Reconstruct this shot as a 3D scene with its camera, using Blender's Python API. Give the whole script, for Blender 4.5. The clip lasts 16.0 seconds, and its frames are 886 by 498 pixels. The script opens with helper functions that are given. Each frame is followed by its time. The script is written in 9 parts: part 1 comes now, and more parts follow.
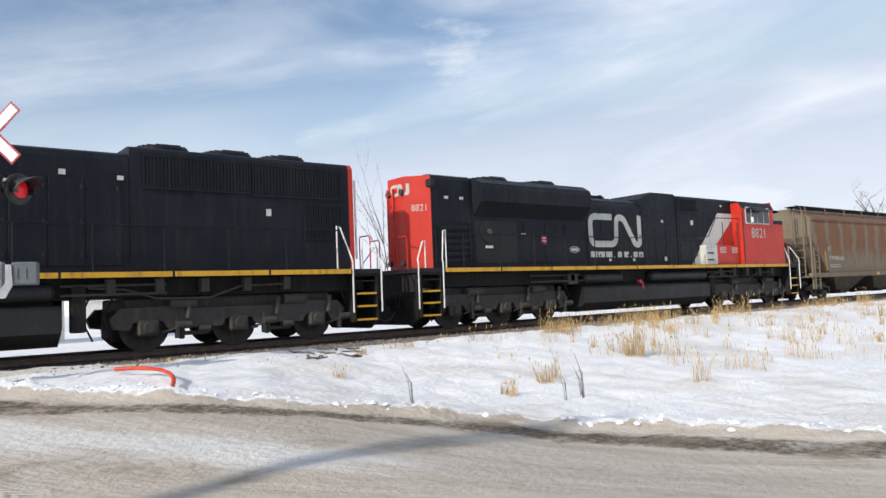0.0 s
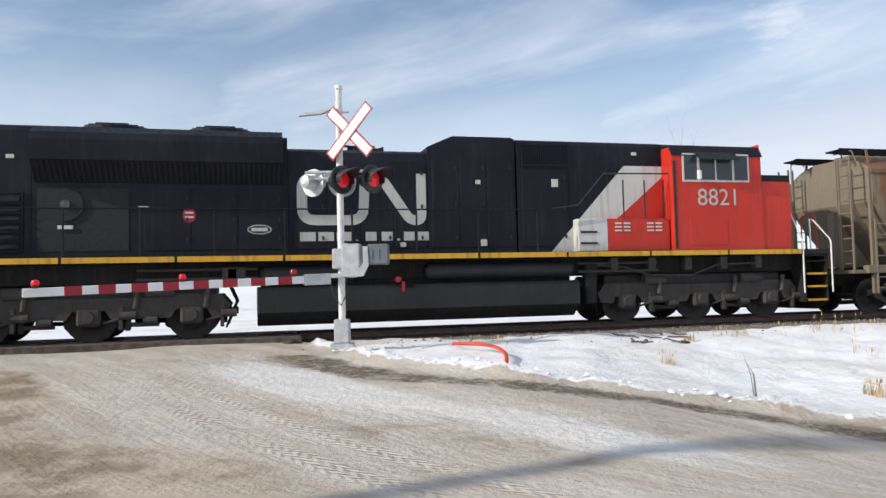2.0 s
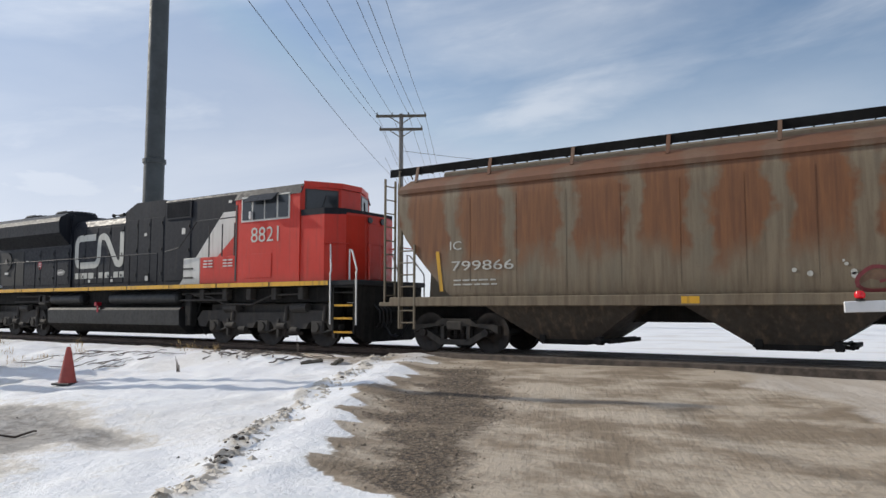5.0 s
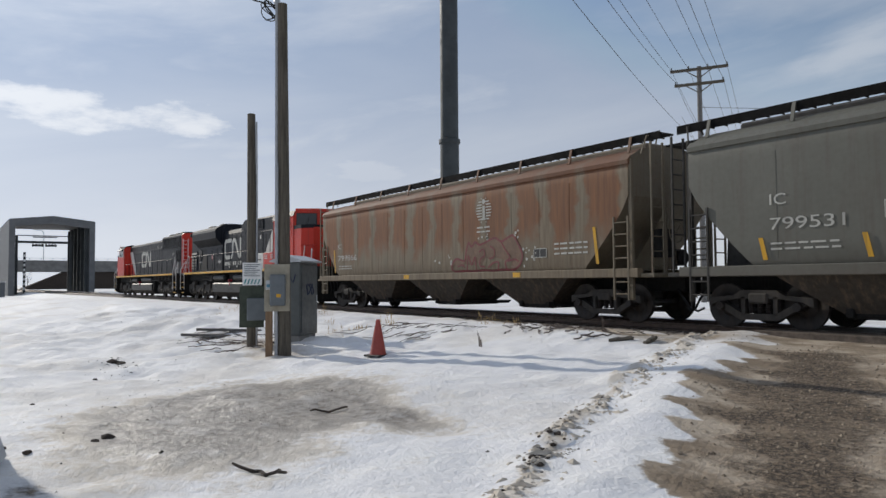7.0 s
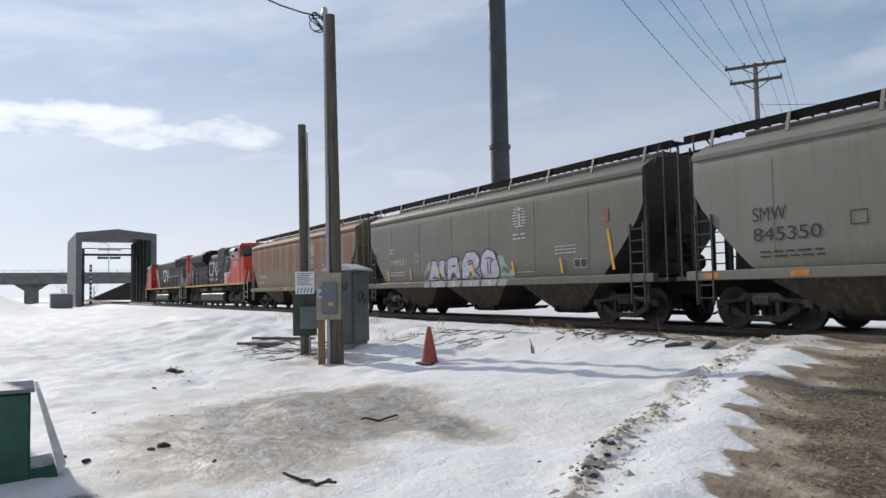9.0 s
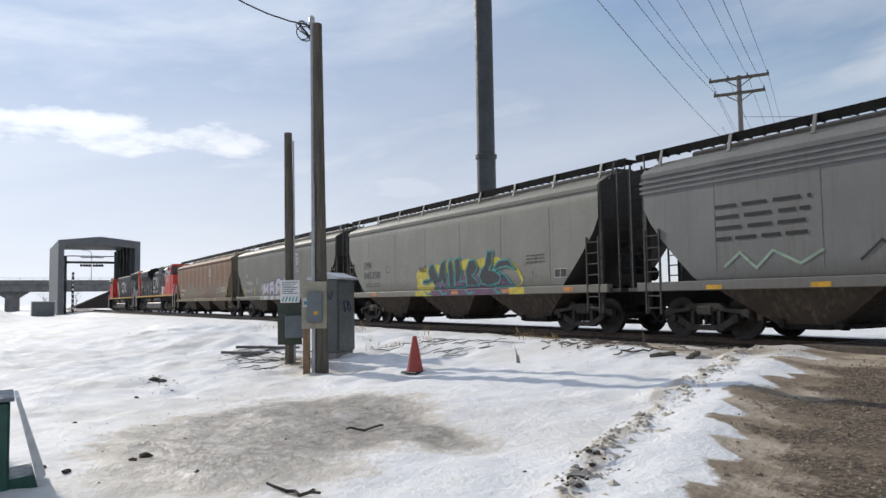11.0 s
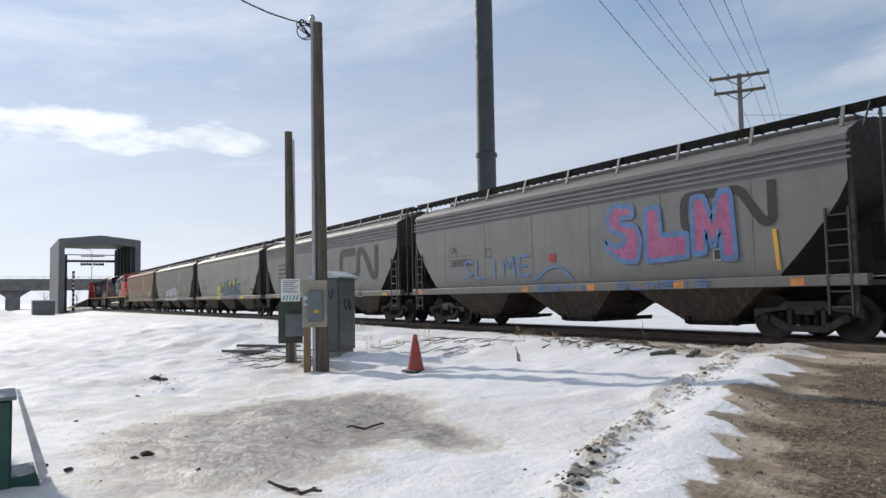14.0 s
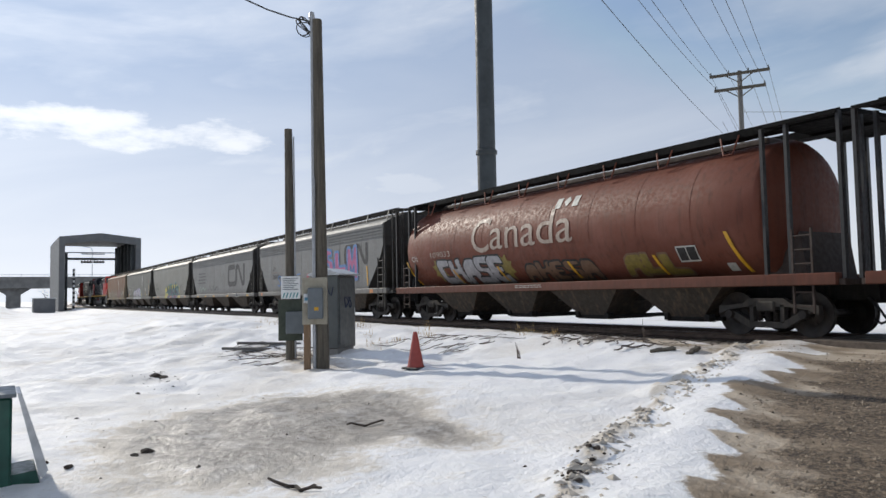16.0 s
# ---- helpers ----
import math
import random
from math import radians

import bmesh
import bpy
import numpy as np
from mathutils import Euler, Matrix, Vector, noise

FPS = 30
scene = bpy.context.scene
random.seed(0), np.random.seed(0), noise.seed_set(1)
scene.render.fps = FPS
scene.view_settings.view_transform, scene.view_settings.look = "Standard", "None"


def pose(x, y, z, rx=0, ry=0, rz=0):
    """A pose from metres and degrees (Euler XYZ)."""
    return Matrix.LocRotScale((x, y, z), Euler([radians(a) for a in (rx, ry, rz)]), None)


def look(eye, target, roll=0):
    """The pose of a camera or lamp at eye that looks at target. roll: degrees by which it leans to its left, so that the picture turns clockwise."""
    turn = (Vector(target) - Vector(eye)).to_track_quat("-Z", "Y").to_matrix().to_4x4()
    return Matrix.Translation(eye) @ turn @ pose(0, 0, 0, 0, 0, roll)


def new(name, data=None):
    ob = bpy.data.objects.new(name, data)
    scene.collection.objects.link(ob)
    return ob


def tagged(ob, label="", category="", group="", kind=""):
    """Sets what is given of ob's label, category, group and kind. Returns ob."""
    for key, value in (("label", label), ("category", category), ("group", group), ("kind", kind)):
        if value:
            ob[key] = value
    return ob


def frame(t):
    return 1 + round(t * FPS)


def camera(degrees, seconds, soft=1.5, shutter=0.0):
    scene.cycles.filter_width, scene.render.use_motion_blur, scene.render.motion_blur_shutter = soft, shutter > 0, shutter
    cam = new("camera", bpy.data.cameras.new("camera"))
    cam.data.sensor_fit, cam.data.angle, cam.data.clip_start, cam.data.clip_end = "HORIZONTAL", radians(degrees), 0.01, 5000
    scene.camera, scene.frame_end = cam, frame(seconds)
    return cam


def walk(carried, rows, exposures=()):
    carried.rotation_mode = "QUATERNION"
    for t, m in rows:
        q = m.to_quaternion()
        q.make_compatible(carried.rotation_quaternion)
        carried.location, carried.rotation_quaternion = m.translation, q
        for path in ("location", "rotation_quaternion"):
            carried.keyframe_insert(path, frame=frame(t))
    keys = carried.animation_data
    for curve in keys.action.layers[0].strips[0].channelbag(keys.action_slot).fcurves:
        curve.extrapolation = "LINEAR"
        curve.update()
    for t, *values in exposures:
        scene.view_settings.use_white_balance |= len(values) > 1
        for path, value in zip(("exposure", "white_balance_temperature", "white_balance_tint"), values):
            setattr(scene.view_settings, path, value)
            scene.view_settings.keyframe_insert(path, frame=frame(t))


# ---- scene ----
LENS_SECONDS = 16.0
cam = camera(61.9, LENS_SECONDS, soft=1.5)
PATH = [
    (0, (3.692, -3.298, 0.986), (4.926, -1.729, 1.111), -2.36),
    (0.5, (3.662, -3.324, 0.978), (4.855, -1.726, 1.129), -2.24),
    (1, (3.656, -3.288, 0.972), (4.729, -1.608, 1.132), -2.64),
    (1.5, (3.626, -3.177, 0.969), (4.375, -1.328, 1.108), -2.12),
    (2, (3.518, -2.955, 0.981), (4.022, -1.023, 1.086), -1.39),
    (2.5, (3.319, -2.714, 1.014), (3.640, -0.743, 1.126), -2.84),
    (3, (3.155, -2.335, 1.017), (3.094, -0.339, 1.141), -1.58),
    (3.5, (2.607, -1.927, 0.991), (2.214, 0.031, 1.087), -0.61),
    (3.7, (2.482, -1.736, 0.988), (2.015, 0.204, 1.123), -0.99),
    (5.8, (0.477, -0.545, 1.030), (-0.957, 0.848, 1.115), 1.17),
    (6, (0.340, -0.433, 0.998), (-1.146, 0.903, 1.072), 1.17),
    (6.5, (0.146, -0.242, 1.012), (-1.418, 1.000, 1.104), -0.18),
    (7, (0.044, -0.085, 1.013), (-1.611, 1.034, 1.103), -0.38),
    (7.5, (0.015, -0.025, 1.010), (-1.700, 0.998, 1.119), 0.06),
    (8, (-0.016, -0.008, 1.017), (-1.736, 1.005, 1.138), -0.42),
    (8.5, (-0.020, 0.001, 1.011), (-1.745, 1.006, 1.128), -0.83),
    (9, (-0.007, 0.004, 1.018), (-1.737, 1.003, 1.127), -1.14),
    (9.5, (-0.010, 0.001, 1.018), (-1.732, 1.013, 1.130), -1.14),
    (10, (-0.004, 0.003, 1.021), (-1.718, 1.027, 1.143), -1.00),
    (12.5, (-0.020, 0.004, 1.014), (-1.727, 1.037, 1.150), -0.93),
    (13, (-0.005, 0.003, 1.021), (-1.714, 1.033, 1.154), -0.89),
    (13.5, (-0.023, 0.006, 1.017), (-1.733, 1.035, 1.147), -0.91),
    (14, (0.003, -0.007, 1.020), (-1.707, 1.024, 1.149), -0.98),
    (14.5, (-0.000, -0.005, 1.019), (-1.710, 1.025, 1.148), -0.99),
    (15, (0.005, -0.005, 1.022), (-1.705, 1.025, 1.150), -1.05),
    (15.5, (-0.013, 0.001, 1.014), (-1.725, 1.027, 1.140), -1.05),
    (16, (0.002, 0.000, 1.016), (-1.708, 1.030, 1.138), -1.04),
]
walk(cam, [(t, look(eye, target, roll)) for t, eye, target, roll in PATH],
     exposures=[(0, -0.06), (0.5, -0.15), (1.2, -0.08), (2.0, 0.0), (3.2, 0.05), (5.8, -0.50), (7.0, -0.66), (8.0, -0.74), (9.3, -0.40), (10.0, -0.38), (16, -0.38)])

# how far the train has rolled along the track, metres
ROLLED = [
    (0, 0.00),
    (0.5, -4.83),
    (1, -9.77),
    (1.5, -14.83),
    (2, -19.64),
    (2.5, -24.38),
    (3, -28.95),
    (3.5, -33.76),
    (3.7, -35.86),
    (5.8, -57.63),
    (6, -59.56),
    (6.5, -64.55),
    (7, -69.50),
    (7.5, -74.38),
    (8, -79.06),
    (8.5, -84.18),
    (9, -89.11),
    (9.5, -94.01),
    (10, -98.65),
    (12.5, -122.85),
    (13, -127.88),
    (13.5, -133.09),
    (14, -138.04),
    (14.5, -142.97),
    (15, -147.65),
    (15.5, -152.75),
    (16, -157.70),
]
TRACK = 15.25          # the track's centre line, y

# ---- light ----
SUN = Vector((-1.0, -0.197, 0.53)).normalized()
sun_data = bpy.data.lights.new("sun", "SUN")
sun_data.energy, sun_data.angle, sun_data.color = 4.0, radians(0.6), (1.0, 0.93, 0.82)
sun = new("sun", sun_data)
sun.matrix_world = look((0, 0, 60), tuple(Vector((0, 0, 60)) - SUN))

world = bpy.data.worlds.new("sky")
scene.world = world
world.use_nodes = True


def sky_nodes():
    nt = world.node_tree
    n, l = nt.nodes, nt.links
    n.clear()
    out = n.new("ShaderNodeOutputWorld")
    bg = n.new("ShaderNodeBackground")
    bg.inputs["Strength"].default_value = 0.16
    sky = n.new("ShaderNodeTexSky")
    sky.sky_type, sky.sun_disc = "NISHITA", False
    sky.sun_elevation, sky.sun_rotation = math.asin(SUN.z), math.atan2(SUN.x, SUN.y)
    sky.air_density, sky.dust_density, sky.ozone_density = 1.0, 1.2, 1.6
    tc = n.new("ShaderNodeTexCoord")
    sep = n.new("ShaderNodeSeparateXYZ")
    l.new(tc.outputs["Generated"], sep.inputs[0])

    def calc(op, a, b=None, c=None):
        m = n.new("ShaderNodeMath")
        m.operation = op
        for i, v in enumerate((a, b, c)):
            if v is None:
                continue
            if isinstance(v, (int, float)):
                m.inputs[i].default_value = v
            else:
                l.new(v, m.inputs[i])
        return m.outputs[0]

    def ramp(v, a, b):
        m = n.new("ShaderNodeMapRange")
        m.interpolation_type = "SMOOTHSTEP"
        l.new(v, m.inputs["Value"])
        m.inputs["From Min"].default_value, m.inputs["From Max"].default_value = a, b
        return m.outputs[0]

    # thin wisps drawn out level, by bearing and height
    az = calc("ARCTAN2", calc("MULTIPLY", sep.outputs["X"], -1.0), sep.outputs["Y"])

    def noise_tex(scale, detail, rough, off, wide, tall, dist=0.0):
        c = n.new("ShaderNodeCombineXYZ")
        l.new(calc("MULTIPLY_ADD", az, wide, off), c.inputs[0])
        l.new(calc("MULTIPLY_ADD", sep.outputs["Z"], tall, calc("MULTIPLY", az, 0.12 * tall)), c.inputs[1])
        t = n.new("ShaderNodeTexNoise")
        t.inputs["Scale"].default_value, t.inputs["Detail"].default_value, t.inputs["Roughness"].default_value = scale, detail, rough
        t.inputs["Distortion"].default_value = dist
        l.new(c.outputs[0], t.inputs["Vector"])
        return t.outputs["Fac"]

    wisp = noise_tex(1.0, 6, 0.55, 3.7, 2.2, 9.0, 0.5)
    fine = noise_tex(1.0, 7, 0.6, 9.1, 6.0, 20.0, 0.4)
    veil = calc("ADD", calc("MULTIPLY", ramp(wisp, 0.30, 0.72), 0.40), calc("MULTIPLY", calc("MULTIPLY", ramp(fine, 0.40, 0.72), ramp(wisp, 0.38, 0.66)), 0.22))
    # a whiter stretch of sky down the line
    veil = calc("ADD", veil, calc("MULTIPLY", calc("MULTIPLY", ramp(az, -0.62, -1.05), ramp(az, -2.6, -1.6)), 0.34))
    comb2 = n.new("ShaderNodeCombineXYZ")
    l.new(calc("MULTIPLY", az, 9.0), comb2.inputs[0]), l.new(calc("MULTIPLY", sep.outputs["Z"], 26.0), comb2.inputs[1])
    curl = n.new("ShaderNodeTexNoise")
    curl.inputs["Scale"].default_value, curl.inputs["Detail"].default_value, curl.inputs["Roughness"].default_value = 1.0, 8.0, 0.6
    l.new(comb2.outputs[0], curl.inputs["Vector"])
    curl = curl.outputs["Fac"]

    def bank(a0, wide, z0, tall, lo, hi):
        """A lone cloud at a bearing and height, torn by noise."""
        u = calc("DIVIDE", calc("SUBTRACT", az, a0), wide)
        v = calc("DIVIDE", calc("SUBTRACT", sep.outputs["Z"], z0), tall)
        d = calc("ADD", calc("MULTIPLY", u, u), calc("MULTIPLY", v, v))
        d = calc("ADD", calc("SUBTRACT", 1.0, d), calc("MULTIPLY", calc("SUBTRACT", curl, 0.5), 3.6))
        return ramp(d, lo, hi)

    lone = calc("MAXIMUM", bank(1.43, 0.24, 0.208, 0.029, -0.2, 1.0), calc("MULTIPLY", bank(1.10, 0.17, 0.150, 0.024, -0.1, 1.1), 0.62))
    lone = calc("MAXIMUM", lone, calc("MULTIPLY", bank(1.42, 0.30, 0.108, 0.014, 0.0, 1.1), 0.6))
    lone = calc("MAXIMUM", lone, calc("MULTIPLY", bank(-0.69, 0.14, 0.31, 0.055, 0.1, 1.8), 0.72))
    cover = calc("MINIMUM", veil, 0.85)
    haze = calc("MULTIPLY", ramp(calc("ADD", sep.outputs["Z"], calc("MULTIPLY", calc("SUBTRACT", wisp, 0.5), 0.16)), 0.36, 0.0), 0.88)
    cover = calc("MAXIMUM", calc("MAXIMUM", cover, haze), lone)
    soft = n.new("ShaderNodeMix")
    soft.data_type, soft.blend_type = "RGBA", "DARKEN"
    soft.inputs["Factor"].default_value = 1.0
    l.new(sky.outputs[0], soft.inputs[6])
    soft.inputs[7].default_value = (2.75, 3.5, 4.85, 1)
    mix = n.new("ShaderNodeMix")
    mix.data_type = "RGBA"
    l.new(cover, mix.inputs["Factor"])
    l.new(soft.outputs[2], mix.inputs[6])
    mix.inputs[7].default_value = (6.3, 6.6, 7.1, 1)
    # brighter round the sun
    dot = calc("ADD", calc("ADD", calc("MULTIPLY", sep.outputs["X"], -0.870), calc("MULTIPLY", sep.outputs["Y"], -0.171)), calc("MULTIPLY", sep.outputs["Z"], 0.461))
    glare = calc("ADD", 0.97, calc("MULTIPLY", calc("POWER", calc("MAXIMUM", dot, 0.0), 5.0), 0.46))
    lift = n.new("ShaderNodeVectorMath")
    lift.operation = "SCALE"
    l.new(mix.outputs[2], lift.inputs[0])
    l.new(glare, lift.inputs["Scale"])
    l.new(lift.outputs[0], bg.inputs["Color"])
    l.new(bg.outputs[0], out.inputs["Surface"])


sky_nodes()


# ---- mesh helpers ----
class Shape:
    """Points and faces of one mesh."""

    def __init__(self):
        self.v, self.f = [], []

    def add(self, pts, faces):
        k = len(self.v)
        self.v += [tuple(p) for p in pts]
        self.f += [tuple(i + k for i in face) for face in faces]
        return self

    def box(self, x0, x1, y0, y1, z0, z1, m=None):
        p = [Vector((x, y, z)) for x in (x0, x1) for y in (y0, y1) for z in (z0, z1)]
        if m:
            p = [m @ q for q in p]
        return self.add(p, [(0, 1, 3, 2), (4, 6, 7, 5), (0, 4, 5, 1), (2, 3, 7, 6), (0, 2, 6, 4), (1, 5, 7, 3)])

    def soft_box(self, x0, x1, y0, y1, z0, z1, r=0.03, m=None):
        """A box with its edges cut off."""
        pts, idx = [], {}
        for i, x in enumerate((x0, x1)):
            for j, y in enumerate((y0, y1)):
                for k, z in enumerate((z0, z1)):
                    sx, sy, sz = (1 if i == 0 else -1), (1 if j == 0 else -1), (1 if k == 0 else -1)
                    for a, q in enumerate(((x, y + sy * r, z + sz * r), (x + sx * r, y, z + sz * r), (x + sx * r, y + sy * r, z))):
                        idx[i, j, k, a] = len(pts)
                        pts.append(Vector(q))
        if m:
            pts = [m @ q for q in pts]
        F = []
        for i in (0, 1):
            F.append([idx[i, j, k, 0] for j, k in ((0, 0), (0, 1), (1, 1), (1, 0))][:: 1 if i == 0 else -1])
            F.append([idx[j, i, k, 1] for j, k in ((0, 0), (1, 0), (1, 1), (0, 1))][:: 1 if i == 0 else -1])
            F.append([idx[j, k, i, 2] for j, k in ((0, 0), (0, 1), (1, 1), (1, 0))][:: 1 if i == 0 else -1])
        for a in (0, 1):
            for b in (0, 1):
                F.append([idx[0, a, b, 1], idx[1, a, b, 1], idx[1, a, b, 2], idx[0, a, b, 2]])
                F.append([idx[a, 0, b, 0], idx[a, 1, b, 0], idx[a, 1, b, 2], idx[a, 0, b, 2]])
                F.append([idx[a, b, 0, 0], idx[a, b, 1, 0], idx[a, b, 1, 1], idx[a, b, 0, 1]])
        for i in (0, 1):
            for j in (0, 1):
                for k in (0, 1):
                    F.append([idx[i, j, k, a] for a in range(3)])
        return self.add(pts, F)

    def prism(self, poly, a, b, axis="y", m=None):
        """A polygon of (x, z) drawn out along y from a to b, of (y, z) along x, or of (x, y) along z."""
        def put(p, h):
            q = {"y": (p[0], h, p[1]), "x": (h, p[0], p[1]), "z": (p[0], p[1], h)}[axis]
            return m @ Vector(q) if m else Vector(q)
        n = len(poly)
        pts = [put(p, a) for p in poly] + [put(p, b) for p in poly]
        F = [tuple(range(n)), tuple(range(2 * n - 1, n - 1, -1))]
        F += [(i, (i + 1) % n, n + (i + 1) % n, n + i) for i in range(n)]
        return self.add(pts, F)

    def rod(self, a, b, r0, r1=None, n=8, cap=True):
        a, b = Vector(a), Vector(b)
        r1 = r0 if r1 is None else r1
        d = (b - a).normalized()
        u = d.orthogonal().normalized()
        w = d.cross(u)
        pts = [c + (u * math.cos(q) + w * math.sin(q)) * r for c, r in ((a, r0), (b, r1)) for q in [2 * math.pi * i / n for i in range(n)]]
        F = [(i, (i + 1) % n, n + (i + 1) % n, n + i) for i in range(n)]
        if cap:
            F += [tuple(range(n - 1, -1, -1)), tuple(range(n, 2 * n))]
        return self.add(pts, F)

    def tube(self, pts, r, n=6):
        """A pipe along a row of points, in one skin."""
        pts = [Vector(p) for p in pts]
        rings, up = [], None
        for i, p in enumerate(pts):
            d = (pts[min(i + 1, len(pts) - 1)] - pts[max(i - 1, 0)]).normalized()
            if up is None:
                up = d.orthogonal().normalized()
            up = (up - d * up.dot(d)).normalized()
            w = d.cross(up)
            rr = r[i] if isinstance(r, (list, tuple)) else r
            rings.append([p + (up * math.cos(q) + w * math.sin(q)) * rr for q in [2 * math.pi * k / n for k in range(n)]])
        F = []
        for i in range(len(rings) - 1):
            F += [(i * n + k, i * n + (k + 1) % n, (i + 1) * n + (k + 1) % n, (i + 1) * n + k) for k in range(n)]
        F += [tuple(range(n - 1, -1, -1)), tuple(range((len(rings) - 1) * n, len(rings) * n))]
        return self.add([p for ring in rings for p in ring], F)

    def lathe(self, rows, n=16, m=None):
        """Turned about z: rows of (radius, height)."""
        pts = [Vector((r * math.cos(2 * math.pi * i / n), r * math.sin(2 * math.pi * i / n), z)) for r, z in rows for i in range(n)]
        if m:
            pts = [m @ p for p in pts]
        F = [(j * n + i, j * n + (i + 1) % n, (j + 1) * n + (i + 1) % n, (j + 1) * n + i) for j in range(len(rows) - 1) for i in range(n)]
        F += [tuple(range(n - 1, -1, -1)), tuple(range((len(rows) - 1) * n, len(rows) * n))]
        return self.add(pts, F)

    def mesh(self, name, smooth=False):
        me = bpy.data.meshes.new(name)
        me.from_pydata(self.v, [], self.f)
        bm = bmesh.new()
        bm.from_mesh(me)
        bmesh.ops.recalc_face_normals(bm, faces=bm.faces)
        bm.to_mesh(me)
        bm.free()
        if smooth:
            me.shade_smooth()
            me.set_sharp_from_angle(angle=radians(35))
        return me


def part(name, shape, material, parent=None, label="", smooth=False, kind=""):
    me = shape if isinstance(shape, bpy.types.Mesh) else shape.mesh(name, smooth)
    me.materials.append(material)
    ob = new(name, me)
    if parent:
        ob.parent = parent
    return tagged(ob, label, kind=kind)


def thing(name, label, category, group="", at=None, kind=""):
    ob = new(name)
    ob.empty_display_size = 0.3
    if at is not None:
        ob.matrix_basis = at
    return tagged(ob, label, category, group, kind)


def shared(ob, name, m, parent):
    """One more piece on the mesh of ob."""
    o = new(name, ob.data)
    o.parent = parent
    o.matrix_basis = m
    return o


# ---- materials ----
def material(name, build):
    mat = bpy.data.materials.new(name)
    mat.use_nodes = True
    nt = mat.node_tree
    bsdf = nt.nodes["Principled BSDF"]
    build(nt, bsdf)
    return mat


class Nodes:
    """Short names for the nodes of one material."""

    def __init__(self, nt, coords="Object"):
        self.nt, self.n, self.l = nt, nt.nodes, nt.links
        self.tc = self.n.new("ShaderNodeTexCoord").outputs[coords]

    def noise(self, scale, detail=4, rough=0.55, stretch=None, off=(0, 0, 0), vec=None):
        t = self.n.new("ShaderNodeTexNoise")
        t.inputs["Scale"].default_value, t.inputs["Detail"].default_value, t.inputs["Roughness"].default_value = scale, detail, rough
        src = vec or self.tc
        if stretch or any(off):
            mp = self.n.new("ShaderNodeMapping")
            mp.inputs["Scale"].default_value, mp.inputs["Location"].default_value = stretch or (1, 1, 1), off
            self.l.new(src, mp.inputs[0])
            src = mp.outputs[0]
        self.l.new(src, t.inputs["Vector"])
        return t.outputs["Fac"]

    def calc(self, op, a, b=0.0, c=None):
        m = self.n.new("ShaderNodeMath")
        m.operation = op
        for i, v in enumerate((a, b, c)):
            if v is None:
                continue
            if isinstance(v, (int, float)):
                m.inputs[i].default_value = v
            else:
                self.l.new(v, m.inputs[i])
        return m.outputs[0]

    def ramp(self, v, a, b, lo=0.0, hi=1.0):
        m = self.n.new("ShaderNodeMapRange")
        m.interpolation_type = "SMOOTHSTEP"
        self.l.new(v, m.inputs["Value"])
        for k, q in zip(("From Min", "From Max", "To Min", "To Max"), (a, b, lo, hi)):
            m.inputs[k].default_value = q
        return m.outputs[0]

    def mix(self, fac, a, b):
        m = self.n.new("ShaderNodeMix")
        m.data_type = "RGBA"
        for i, v in ((0, fac), (6, a), (7, b)):
            if isinstance(v, (int, float)):
                m.inputs[i].default_value = v
            elif isinstance(v, tuple):
                m.inputs[i].default_value = (*v, 1)
            else:
                self.l.new(v, m.inputs[i])
        return m.outputs[2]

    def axes(self):
        s = self.n.new("ShaderNodeSeparateXYZ")
        self.l.new(self.tc, s.inputs[0])
        return s.outputs

    def attribute(self, name):
        a = self.n.new("ShaderNodeAttribute")
        a.attribute_name = name
        return a.outputs["Fac"]

    def bump(self, bsdf, h, strength=0.3, distance=0.02):
        b = self.n.new("ShaderNodeBump")
        b.inputs["Strength"].default_value, b.inputs["Distance"].default_value = strength, distance
        self.l.new(h, b.inputs["Height"])
        self.l.new(b.outputs[0], bsdf.inputs["Normal"])

    def to(self, socket, bsdf, name):
        if isinstance(socket, (int, float)):
            bsdf.inputs[name].default_value = socket
        elif isinstance(socket, tuple):
            bsdf.inputs[name].default_value = (*socket, 1)
        else:
            self.l.new(socket, bsdf.inputs[name])


